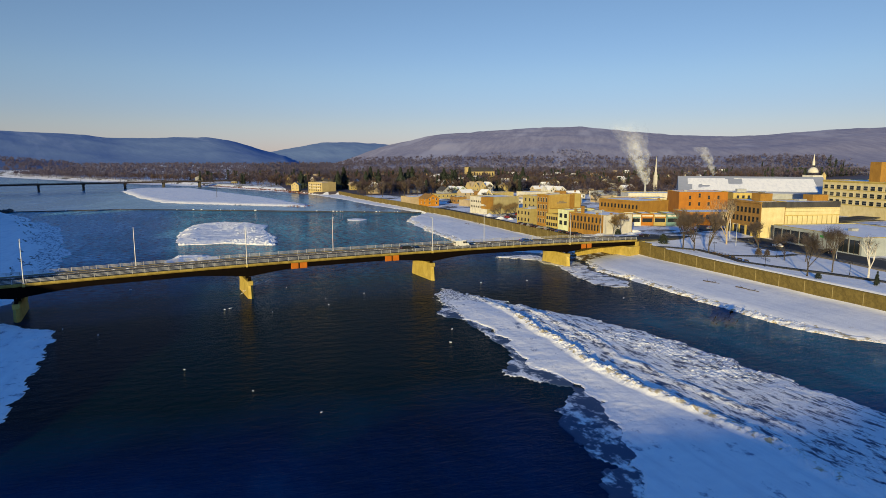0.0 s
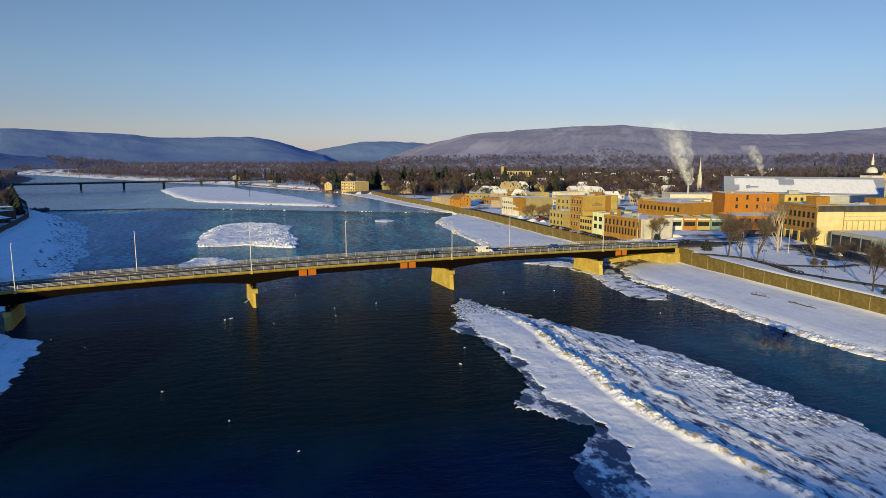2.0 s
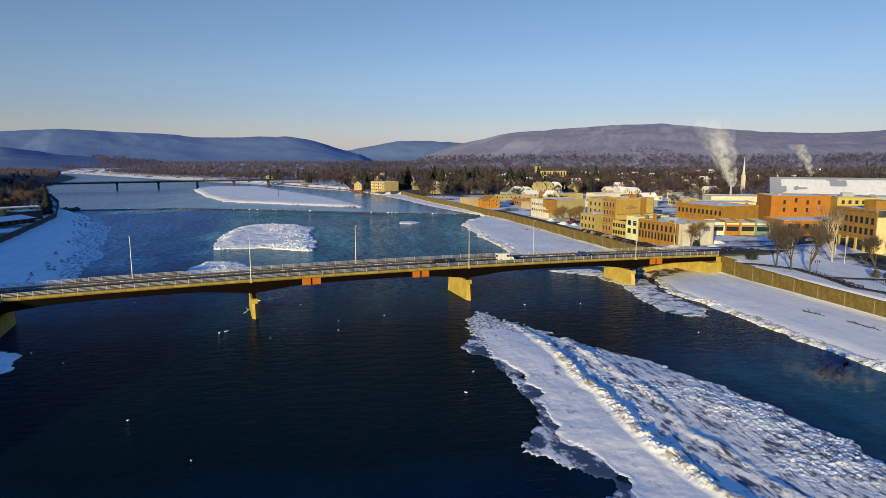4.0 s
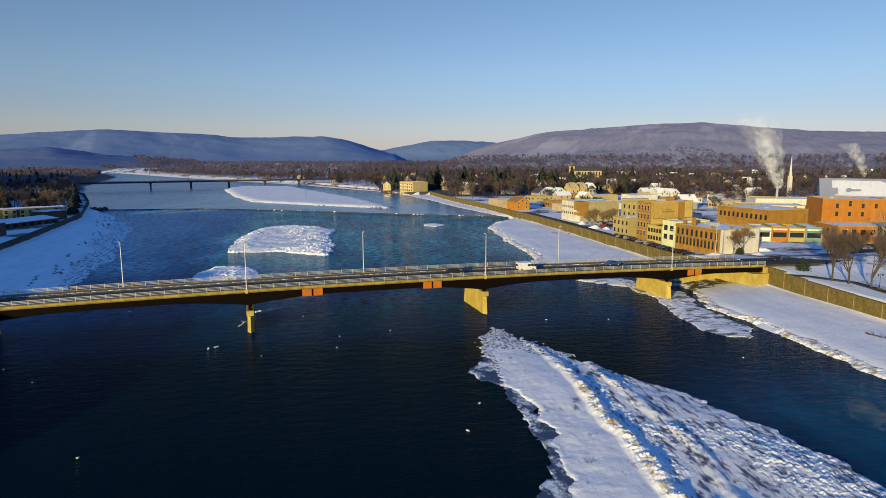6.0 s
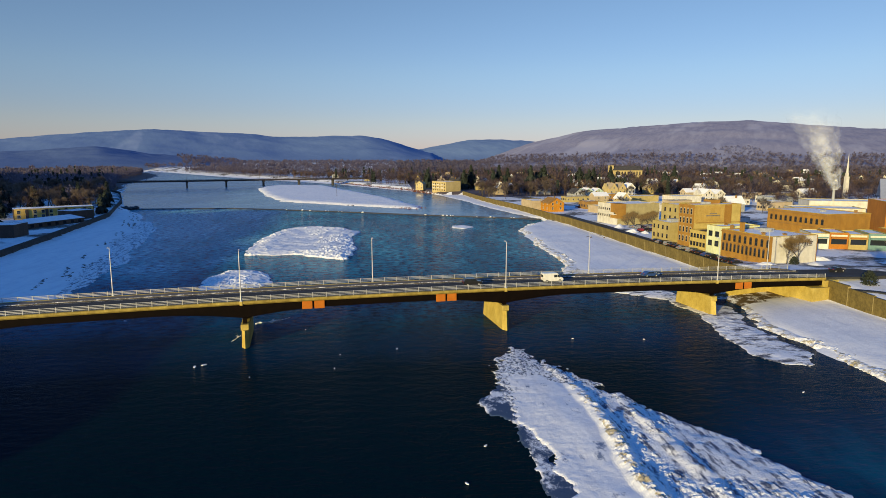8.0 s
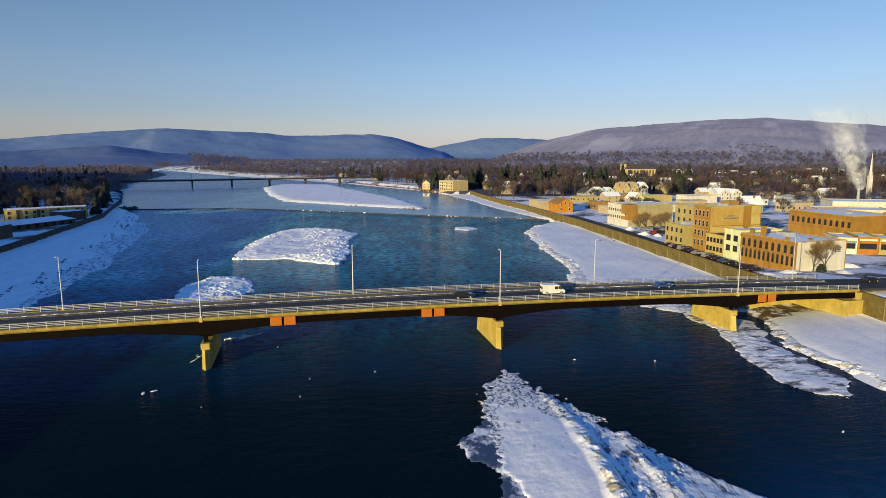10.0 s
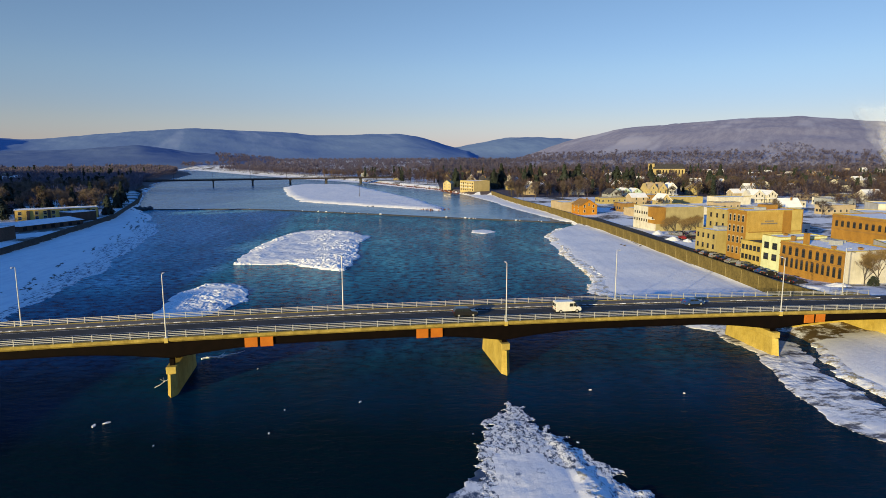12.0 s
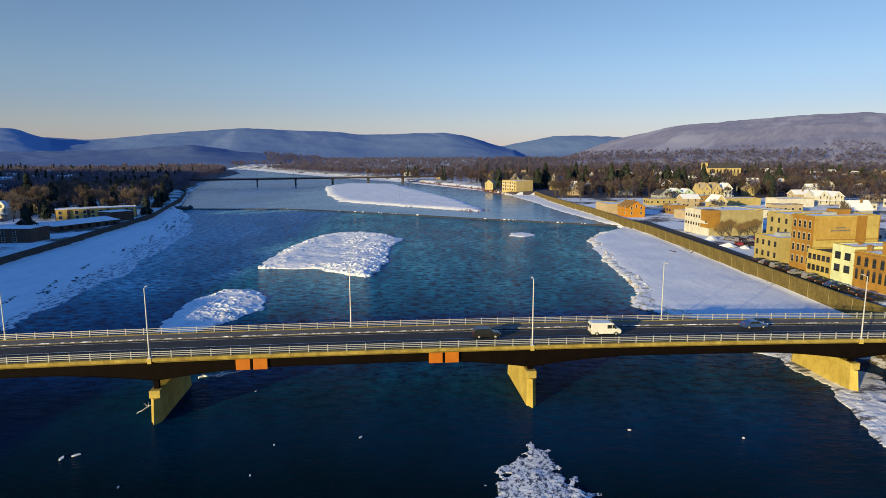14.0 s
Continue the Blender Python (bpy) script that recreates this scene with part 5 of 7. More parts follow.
for x in (-2, 108):
    bm = bmesh.new()
    vs = [bm.verts.new(c) for c in ((0 if x < 0 else 110, 0, 7), (0 if x < 0 else 110, 60, 7), (0 if x < 0 else 110, 30, 19.4))]
    bm.faces.new(vs)
    part("gable", bm, WHITE, ar)
for k in range(3):
    part("door", boxes((-0.12, 0.02, 8 + 16 * k, 12 + 16 * k, 0, 6)), BRICK_RED, ar, "tall rust-red door")
# low white sheds beside it
for sx, sy, w, d, h in ((225, 205, 42, 22, 6.5), (190, 168, 34, 20, 5.5)):
    b = flat_building("low white shed with snowy roof", (sx, sy), -20, w, d, 5.5, 5.5 + h + 3, WHITE, name="shed")


# ---- houses ----
def gabled_house(label, at, ang, w, d, eave, ridge, wall_mat, roof_mat=None, porch=True, z0=4.2, cross=False, name="house"):
    """A gabled house whose gable end faces local -y."""
    owner = empty(name, pose(at[0], at[1], z0, 0, 0, ang), label, "house", group="town houses")
    bm = bmesh.new()
    prism(bm, ((-w / 2, -1), (w / 2, -1), (w / 2, eave), (0, ridge), (-w / 2, eave)), 0, d)
    part("wall", fix_normals(bm), wall_mat, owner)
    o, t = 0.45, 0.22
    k = (ridge - eave) / (w / 2)
    for s in (-1, 1):
        bm = bmesh.new()
        prism(bm, ((0, ridge + 0.02), (s * (w / 2 + o), eave - k * o + 0.02), (s * (w / 2 + o), eave - k * o + t), (0, ridge + t)), -o, d + o)
        part("roof", fix_normals(bm), roof_mat or SNOW, owner)
    fm, pm = window_meshes(1.0, 1.6, TRIM_W)
    for z in np.arange(1.2, eave - 1.0, 3.0):
        for x in (-w * 0.27, w * 0.27):
            wd = share("window", fm, owner, pose(x, -0.03, z))
            share("pane", pm, wd, Matrix.Identity(4))
        for y in (d * 0.25, d * 0.7):
            wd = share("window", fm, owner, pose(-w / 2 - 0.03, y, z, 0, 0, -90))
            share("pane", pm, wd, Matrix.Identity(4))
    wd = share("window", fm, owner, pose(0, -0.03, eave - 0.2))
    share("pane", pm, wd, Matrix.Identity(4))
    if porch:
        bm = bmesh.new()
        prism(bm, ((-w / 2, 2.7), (w / 2, 2.7), (w / 2, 2.95), (-w / 2, 2.95)), -2.2, 0)
        part("porch_roof", fix_normals(bm), SNOW, owner)
        for x in (-w / 2 + 0.2, 0, w / 2 - 0.2):
            part("porch_post", boxes((x - 0.09, x + 0.09, -2.1, -1.9, -0.5, 2.7)), WHITE, owner)
    if cross:
        bm = bmesh.new()
        hw = d * 0.3
        prism(bm, ((-hw, 0), (hw, 0), (hw, eave), (0, ridge - 0.5), (-hw, eave)), 0, 2.5)
        wing = part("wing", fix_normals(bm), wall_mat, owner)
        wing.matrix_local = pose(-w / 2 - 2.4, d * 0.55, 0, 0, 0, -90) @ pose(0, 0, 0)
    chimney(owner, w * 0.2, d * 0.6, ridge - 1.2, 2.0, BRICK_BROWN, 0.8)
    return owner


gabled_house("orange painted gabled house beside the flood wall", (87.3, 268), 10, 11, 14, 5.5, 9.0, surface("golden_orange_siding", (0.42, 0.17, 0.012), (0.56, 0.24, 0.02), 0.5, 4.0, 0.8, relief=0.1, streak=0.3), BRICK_BROWN, porch=False)
b = flat_building("low beige flat-roofed building beside the flood wall", (74.2, 285), 10, 12, 20, 4.2, 10.2, TAN_SIDING)
gabled_house("mint green two-gabled house with snowy roof", (157, 409), 8, 8.4, 12, 5.4, 8.6, MINT, cross=True)
gabled_house("mint green house with snowy roof", (167, 411), 8, 8.4, 12, 5.2, 8.2, MINT)
gabled_house("cream victorian house with steep gables", (180.5, 409), 8, 8, 13, 8.0, 13.0, YELLOW_SIDING, TAN_SIDING, cross=True)
gabled_house("cream victorian house with steep gables", (189.5, 411), 8, 8, 13, 8.0, 13.0, YELLOW_SIDING, TAN_SIDING)
gabled_house("white tall house with snowy roof", (199, 413), 8, 7.6, 12, 8.5, 12.5, WHITE)
gabled_house("white gabled house with snowy roof", (245, 358), 10, 9.5, 13, 6.0, 9.8, WHITE, cross=True)
gabled_house("white gabled house with snowy roof", (256.5, 360), 10, 9, 13, 5.6, 9.0, WHITE)
b = flat_building("cream low commercial building with snowy roof", (205, 340), 8, 26, 16, 4.2, 9.5, WHITE)
b = flat_building("cream low commercial building with snowy roof", (170, 352), 8, 30, 14, 4.2, 8.8, BEIGE)
b = flat_building("low brown shop building with snowy roof", (112, 255), 10, 20, 14, 4.2, 8.6, TAN_SIDING)

low_looks = ((TAN_SIDING, "low tan commercial building with snowy roof"), (GREY_SIDING, "low grey commercial building with snowy roof"), (BRICK_BROWN, "low brown brick building with snowy roof"), (BEIGE, "low beige commercial building with snowy roof"), (WHITE, "low white commercial building with snowy roof"))
rng = random.Random(41)
lots = [(112, 255, 14), (170, 352, 18), (205, 340, 16), (163, 115, 24), (176, 135, 24), (225, 205, 26), (190, 168, 24), (96, 181, 26), (112, 190, 22), (245, 358, 14), (256, 360, 14), (240, 205, 10), (111, 122, 26), (125, 130, 24), (208, 215, 16)]
for k in range(400):
    x, y = rng.uniform(112, 330), rng.uniform(150, 385)
    if y < 150 + 0.3 * (x - 112) or (x > 230 and y < x * 1.05):
        continue
    w, d = rng.uniform(10, 24), rng.uniform(9, 15)
    if all((x + w / 2 - a - 6) ** 2 + (y + d / 2 - b2 - 6) ** 2 > (q + 13) ** 2 for a, b2, q in lots):
        lots.append((x, y, 12))
        if rng.random() < 0.5:
            mt, lb = rng.choice(((WHITE, 'white gabled house with snowy roof'), (TAN_SIDING, 'tan gabled house with snowy roof'), (GREY_SIDING, 'grey gabled house with snowy roof'), (YELLOW_SIDING, 'yellow gabled house with snowy roof')))
            gabled_house(lb, (x + w / 2, y), rng.choice((9, 99, -81)), rng.uniform(8, 11), rng.uniform(11, 15), rng.uniform(5, 6.5), rng.uniform(8.5, 10.5), mt, rng.choice((None, None, ROOF_DARK)))
            continue
        mt, lb = rng.choice(low_looks)
        h = rng.uniform(4.0, 6.2)
        b = flat_building(lb, (x, y), 9, w, d, 4.3, 4.3 + h, mt, parapet=0.2, coping=ROOF_DARK)
        windows(b, "S", (1.5, 1.4), 1, max(2, int(w / 4)), 1.2, 3, (2, w - 2), TRIM_W)
        windows(b, 'W', (1.5, 1.4), 1, 3, 1.2, 3, (2, d - 2), TRIM_D)
        roof_unit(b, w * 0.4, d * 0.4, h - 0.5)
        roof_unit(b, w * 0.7, d * 0.2, h - 0.5, 1.4, 1.2, 0.9)
    if len(lots) > 34:
        break

house_looks = ((WHITE, None, "white gabled house with snowy roof"), (TAN_SIDING, None, "tan gabled house with snowy roof"), (YELLOW_SIDING, ROOF_DARK, "yellow gabled house with dark roof"), (GREY_SIDING, None, "grey gabled house with snowy roof"), (WHITE, ROOF_DARK, "white gabled house with dark roof"), (BEIGE, TAN_SIDING, "beige gabled house with brown roof"))
rng = random.Random(12)
spots = []
for k in range(2500):
    y = 385 + 560 * rng.random() ** 1.4
    x = rng.uniform(float(line(WALL_R, y)) + 26, 120 + y * 0.95)
    if len(spots) >= 112:
        break
    if y < 440 and x < 290:
        continue
    if x > 170 and y < 330 + 0.4 * x:
        continue
    if all((x - a) ** 2 + (y - b) ** 2 > 21 ** 2 for a, b in spots) and not (300 < x < 400 and 735 < y < 830) and not (0 < x < 75 and 490 < y < 590):
        spots.append((x, y))
for k in range(500):
    y = rng.uniform(160, 900)
    x = float(line(WALL_L, y)) - rng.uniform(70, 420)
    if len(spots) >= 142:
        break
    if all((x - a) ** 2 + (y - b) ** 2 > 26 ** 2 for a, b in spots):
        spots.append((x, y))
for x, y in spots:
    wm, rm, lb = rng.choice(house_looks)
    gabled_house(lb, (x, y), rng.choice((8, -10, 98, -82)) + rng.uniform(-6, 6), rng.uniform(8, 11), rng.uniform(10, 14), rng.uniform(5.5, 7.5), rng.uniform(9, 12.5), wm, rm, porch=rng.random() < 0.5, z0=float(ground_height(np.array([x]), np.array([y]))[0]))

# yellow apartment block on the far river bend
b = flat_building("yellow three-storey apartment block by the river", (21, 539), -60, 26, 20, 3.6, 14.6, YELLOW_SIDING, name="apartment_building")
windows(b, "S", (1.3, 1.4), 3, 6, 1.2, 3.3, (2.5, 23.5), TRIM_D)
for z in (3.7, 7.0):
    for k in range(3):
        part("balcony", boxes((2.5 + 8 * k, 7.5 + 8 * k, -1.4, 0, z, z + 0.25), (2.5 + 8 * k, 7.5 + 8 * k, -1.4, -1.3, z + 0.25, z + 1.2)), WHITE, b)
gabled_house("cream gabled house beside the apartment block", (8, 566), -20, 9, 12, 6.0, 9.5, YELLOW_SIDING, TAN_SIDING, porch=False)
# stone church in the trees
b = flat_building("long yellow stone church with tall windows", (326, 800), 2, 48, 15, 9.0, 20, YELLOW_SIDING, name="church", category="church")
windows(b, "S", (1.8, 5.0), 1, 9, 4.0, 3, (5, 44), TRIM_D, True)
bm = bmesh.new()
prism(bm, ((0, 0), (15, 0), (7.5, 7)), 0, 48)
ob = part("pitched_roof", fix_normals(bm), ROOF_DARK, b)
ob.matrix_local = pose(48, 0, 11.05, 0, 0, 90)
part("tower", boxes((-5, 2, 3, 10, 0, 19)), YELLOW_SIDING, b)


def spire(at, z0, tower, top, w, mat, label):
    owner = empty("church_steeple", pose(at[0], at[1], z0), label, "church steeple")
    part("tower", boxes((-w, w, -w, w, 0, tower)), mat, owner)
    part("belfry", bevelled(-w * 0.75, w * 0.75, -w * 0.75, w * 0.75, tower, tower + w * 2.2, 0.2), mat, owner)
    bm = bmesh.new()
    tube(bm, (0, 0, tower + w * 2.2), (0, 0, top), w * 0.75, 0.05, 8)
    part("spire", bm, mat, owner)
    return owner


spire((353, 338), 5, 20, 39, 1.35, WHITE, "slender white church spire above the trees")
# domed hall
dm = empty("domed_hall", pose(532, 306, 9), "white domed civic hall with lantern spire", "civic building")
part("body", bevelled(-7, 7, -7, 7, 0, 15, 0.4), WHITE, dm)
bm = bmesh.new()
bmesh.ops.create_uvsphere(bm, u_segments=20, v_segments=10, radius=5.2)
for v in bm.verts:
    v.co.z = max(v.co.z, -1) * 1.0 + 18.5
dome = part("dome", bm, WHITE, dm, smooth=True)
bm = bmesh.new()
tube(bm, (0, 0, 25.5), (0, 0, 30), 1.4, 1.3, 8)
tube(bm, (0, 0, 30), (0, 0, 38), 1.1, 0.05, 8)
part("lantern", bm, WHITE, dm)
bm = bmesh.new()
tube(bm, (9, -6, 0), (9, -6, 15), 2.2, 2.2, 8)
tube(bm, (9, -6, 15), (9, -6, 18), 2.4, 0.3, 8)
part("turret", bm, YELLOW_SIDING, dm)

# ---- far bank apartments ----
# front wall brightened in colour to look lit by the low sun
b = flat_building("long low brick apartment building with sunlit front", (-249, 240), 32, 42, 12, 4.0, 10.4, BRICK_SHADE, surface("sunlit_gold_brick", (0.52, 0.33, 0.07), (0.74, 0.50, 0.13), 0.5, 5.0, 0.85, streak=0.3), coping=SNOW, parapet=0.08, name="apartment_building")
windows(b, "S", (1.6, 1.8), 2, 10, 0.8, 2.8, (2.5, 39.5), TRIM_W)
for k in range(4):
    part("entrance_bay", boxes((6 + 10 * k, 7.5 + 10 * k, -0.6, 0, 0, 6)), BRICK_SHADE, b)
b = flat_building("low brick building darkened for shade, with snowy roof", (-214, 236), 62, 14, 12, 4.0, 9.4, BRICK_SHADE, coping=SNOW, parapet=0.08, name="apartment_building")
b = flat_building("low brick apartment building darkened for shade, with snowy roof", (-243, 150), 4, 44, 13, 4.0, 10.2, BRICK_SHADE, coping=SNOW, parapet=0.08, name="apartment_building")
windows(b, "S", (1.4, 1.6), 2, 8, 0.8, 2.9, (3, 37), TRIM_W)
hs = empty("row_of_garages", pose(-214, 190, 4.0, 0, 0, 70), "long low building with snowy hipped roof", "building")
bm = boxes((0, 36, 0, 11, -0.5, 2.8))
part("wall", bm, BRICK_SHADE, hs)
bm = bmesh.new()
vs = [bm.verts.new(c) for c in ((-0.6, -0.6, 2.8), (36.6, -0.6, 2.8), (36.6, 11.6, 2.8), (-0.6, 11.6, 2.8), (4, 5.5, 4.9), (32, 5.5, 4.9))]
for f in ((0, 1, 5, 4), (1, 2, 5), (2, 3, 4, 5), (3, 0, 4), (0, 3, 2, 1)):
    bm.faces.new([vs[i] for i in f])
part("roof", bm, SNOW, hs)
for k in range(7):
    part("window", boxes((2 + 5 * k, 4 + 5 * k, -0.06, 0.02, 0.6, 2.2)), GLASS, hs)


# ---- streets ----
def ribbon(name, pts, w, z, mat, label, lift=0.12):
    """A street surface along a centre line."""
    bm = bmesh.new()
    n = len(pts)
    rows = []
    for k, (x, y) in enumerate(pts):
        a, b2 = Vector(pts[max(k - 1, 0)]), Vector(pts[min(k + 1, n - 1)])
        t = (b2 - a).normalized()
        nrm = Vector((-t.y, t.x)) * w / 2
        zz = (z if not callable(z) else z(x, y)) + lift
        rows.append([bm.verts.new((x + s * nrm.x, y + s * nrm.y, zz + dz)) for s, dz in ((1, -0.6), (1, 0), (-1, 0), (-1, -0.6))])
    for a, b2 in zip(rows, rows[1:]):
        for i in range(3):
            bm.faces.new((a[i], b2[i], b2[i + 1], a[i + 1]))
    ob = part(name, fix_normals(bm), mat, None)
    return tagged(ob, label, "street", kind="structure")


ribbon("road", [(91.5, 20.6), (104, 22.6), (120, 26), (150, 38), (200, 52), (300, 70)], 12, lambda x, y: float(np.interp(x, (91, 110, 150), (7.9, 7.2, 6.3))), ASPHALT, "dark asphalt street leading off the bridge")
ribbon("road", [(126, -120), (137, -60), (142, -40), (146, -8), (151, 16), (160, 46), (172, 62)], 12, 6.1, ASPHALT, "dark asphalt street beside the snowy park", 0.25)
ribbon("road", [(93, 52), (88, 90), (86, 130), (86, 175), (84, 205), (82, 240)], 6, 4.5, ASPHALT, "narrow back lane behind the flood wall", 0.3)
ribbon("path", [(94, 8), (100, 4), (106, -6), (104, -20), (100, -33), (103, -45), (108, -58), (112, -75), (112, -100)], 2.2, 5.95, ASPHALT, "dark cleared path curving through the snowy park", 0.2)
ribbon("path", [(104, -20), (112, -24), (121, -28), (131, -27)], 1.8, 5.95, ASPHALT, "dark cleared path crossing the snowy park", 0.2)
ribbon("pavement", [(130, -100), (129.5, -60), (134.5, -38), (138.5, -8), (143, 14), (147, 26)], 2.2, 6.1, SIDEWALK, "pale pavement beside the street", 0.22)


# ---- trees ----
def bare_tree_meshes(seed, h, spread_k=0.55, twigs=900, levels=5, twig_w=0.013):
    """Trunk with limbs, and a crown of fine twigs, for one leafless tree."""
    rng = random.Random(seed)
    wood, twig = bmesh.new(), bmesh.new()
    tips = []

    def grow(p, d, length, r, level):
        q = p + d * length
        tube(wood, p, q, r, r * 0.66, 6 if level < 2 else 4 if level < 3 else 3, cap=False)
        if level >= levels:
            tips.append((q, d, length))
            return
        for k in range(3 if level else 4):
            ax = Vector((rng.uniform(-1, 1), rng.uniform(-1, 1), rng.uniform(-0.2, 0.6)))
            nd = (d * (0.9 if k == 0 else 0.5) + ax * spread_k * (0.5 if k == 0 else 1.0) + Vector((0, 0, 0.3 if level == 0 else 0.2))).normalized()
            grow(q if k < 2 else p.lerp(q, rng.uniform(0.55, 0.95)), nd, length * rng.uniform(0.66, 0.9), r * 0.58, level + 1)

    grow(Vector((0, 0, -0.3)), Vector((0.02, 0.02, 1)).normalized(), h * 0.22, h * 0.016, 0)
    for k in range(twigs):
        q, d, ln = tips[k % len(tips)]
        a = q - d * ln * rng.uniform(0, 0.9)
        dd = (d + Vector((rng.uniform(-1, 1), rng.uniform(-1, 1), rng.uniform(-0.5, 0.9)))).normalized()
        b = a + dd * rng.uniform(0.05, 0.13) * h
        s = dd.orthogonal().normalized() * twig_w
        twig.faces.new([twig.verts.new(c) for c in (a - s, a + s, b)])
    return mesh_of("trunk", wood), mesh_of("crown", twig)


def tree_thing(name, label, m, parts, scale, group):
    ob = empty(name, m, label, "tree", group=group)
    ob.scale = (scale, scale, scale)
    for nm, me in parts:
        share(nm, me, ob, Matrix.Identity(4))
    return ob


bare = []
for k, (h, sp) in enumerate(((11, 0.55), (12, 0.45), (10, 0.6))):
    tm, cm = bare_tree_meshes(100 + k, h, sp, 4200)
    tm.materials.append(BARK)
    cm.materials.append(TWIG)
    bare.append((("trunk", tm), ("crown", cm)))
tm, cm = bare_tree_meshes(130, 16, 0.45, 1300)
tm.materials.append(TAN_SIDING)
cm.materials.append(TWIG)
tall_bare = (("trunk", tm), ("crown", cm))
tm, cm = bare_tree_meshes(140, 9, 0.4, 300, 3)
tm.materials.append(BIRCH)
cm.materials.append(TWIG)
birch = (("trunk", tm), ("crown", cm))


town_bare = []
for k, (h, sp) in enumerate(((11, 0.55), (12, 0.48), (10, 0.62), (12, 0.42))):
    tm, cm = bare_tree_meshes(160 + k, h, sp, 1900, 4, 0.028)
    tm.materials.append(BARK)
    cm.materials.append(TWIG)
    town_bare.append((("trunk", tm), ("crown", cm)))
tan_bare = []
for (tn, t_me), (cn, c_me) in bare:
    v_me = c_me.copy()
    v_me.materials.clear()
    v_me.materials.append(VINE)
    tan_bare.append(((tn, t_me), (cn, v_me)))


def conifer_mesh(seed, h, w, tiers=24, per=13):
    rng = random.Random(seed)
    bm = bmesh.new()
    tube(bm, (0, 0, -0.3), (0, 0, h * 0.95), h * 0.018, 0.02, 5, cap=False)
    for t in range(tiers):
        u = t / tiers
        r = w * (1 - u) ** 0.6 * rng.uniform(0.45, 1.2) * (0.7 if u < 0.12 else 1.0)
        for k in range(per):
            a = rng.uniform(0, 2 * math.pi)
            z = h * (0.08 + 0.9 * (u + rng.uniform(-0.04, 0.04)))
            rr = r * rng.uniform(0.55, 1.1)
            d = Vector((math.cos(a), math.sin(a), 0))
            s = Vector((-d.y, d.x, 0)) * (0.18 * w + 0.1 * rr)
            p = Vector((0, 0, z))
            tip = p + d * rr + Vector((0, 0, -rr * rng.uniform(0.15, 0.5)))
            mid = p + d * rr * 0.5 + Vector((0, 0, rng.uniform(-0.1, 0.15) * rr))
            bm.faces.new([bm.verts.new(c) for c in (p, mid - s, tip)])
            bm.faces.new([bm.verts.new(c) for c in (p, tip, mid + s)])
            bm.faces.new([bm.verts.new(c) for c in (mid - s * 0.9 + Vector((0, 0, 0.2)), mid + s * 0.9, tip + Vector((0, 0, -0.3 * rr)))])
    me = mesh_of("crown", bm)
    me.materials.append(PINE)
    return me


conifers = [conifer_mesh(200 + k, h, w) for k, (h, w) in enumerate(((19, 6.2), (16, 6.4), (14, 3.4)))]


def gz(x, y):
    return float(ground_height(np.array([x]), np.array([y]))[0])


rng = random.Random(77)
PARK = ((102, -2, 0, 1.75), (103.5, -6.5, 2, 1.85), (105, -12.5, 1, 1.5), (125, -16, 1, 1.15), (117, -35, 2, 1.2), (99.5, -59, 0, 1.5), (112, -57, 1, 1.4), (121, -40, 0, 1.1))
for x, y, k, s in PARK:
    tree_thing("park_tree", "bare leafless park tree standing in snow", pose(x, y, gz(x, y), 0, 0, rng.uniform(0, 360)), bare[k], s, "park trees")
tree_thing("park_tree", "tall pale bare tree beside the street", pose(129, 4, gz(129, 4), 0, 0, 40), tall_bare, 1.5, "park trees")
tree_thing("birch_tree", "white-barked birch with forked trunk", pose(114, -67, gz(114, -67), 0, 0, 200), birch, 2.2, "park trees")
tree_thing("conifer", "small dark green conifer in the snow", pose(105, -76, gz(105, -76)), (("crown", conifers[2]),), 0.3, "park trees")
tree_thing("street_tree", "bare tree against the white end wall", pose(108, 47.5, gz(108, 47.5), 0, 0, 70), tan_bare[2], 1.25, "park trees")
tree_thing("street_tree", "bare tree against the white end wall", pose(103.5, 46.5, gz(104, 46), 0, 0, 170), tan_bare[0], 0.9, "park trees")
for k in range(5):     # climbers trained flat over the olive wall
    a = 6.5 + 4.2 * k
    x, y = 96.5 + a * math.cos(radians(10)) + 0.045, 180.5 + a * math.sin(radians(10)) - 0.26
    ob = tree_thing("wall_vine", "bare tan climber spread flat over the olive wall", pose(x, y, gz(x, y) - 2.3, 0, 0, 10), tan_bare[k % 3], 1.0, "wall vines")
    ob.scale = (rng.uniform(1.4, 1.9), 0.035, rng.uniform(0.7, 1.0))
for k in range(26):     # bare trees between the houses and lots
    x, y = rng.uniform(125, 310), rng.uniform(205, 400)
    if (x > 215 and y < x * 1.1) or any((x - a - 8) ** 2 + (y - b2 - 6) ** 2 < 13 ** 2 for a, b2, q in lots):
        continue
    tree_thing("tree", "bare grey-brown tree between snowy lots", pose(x, y, gz(x, y), 0, 0, rng.uniform(0, 360)), town_bare[k % 4], rng.uniform(0.9, 1.4), "town trees")


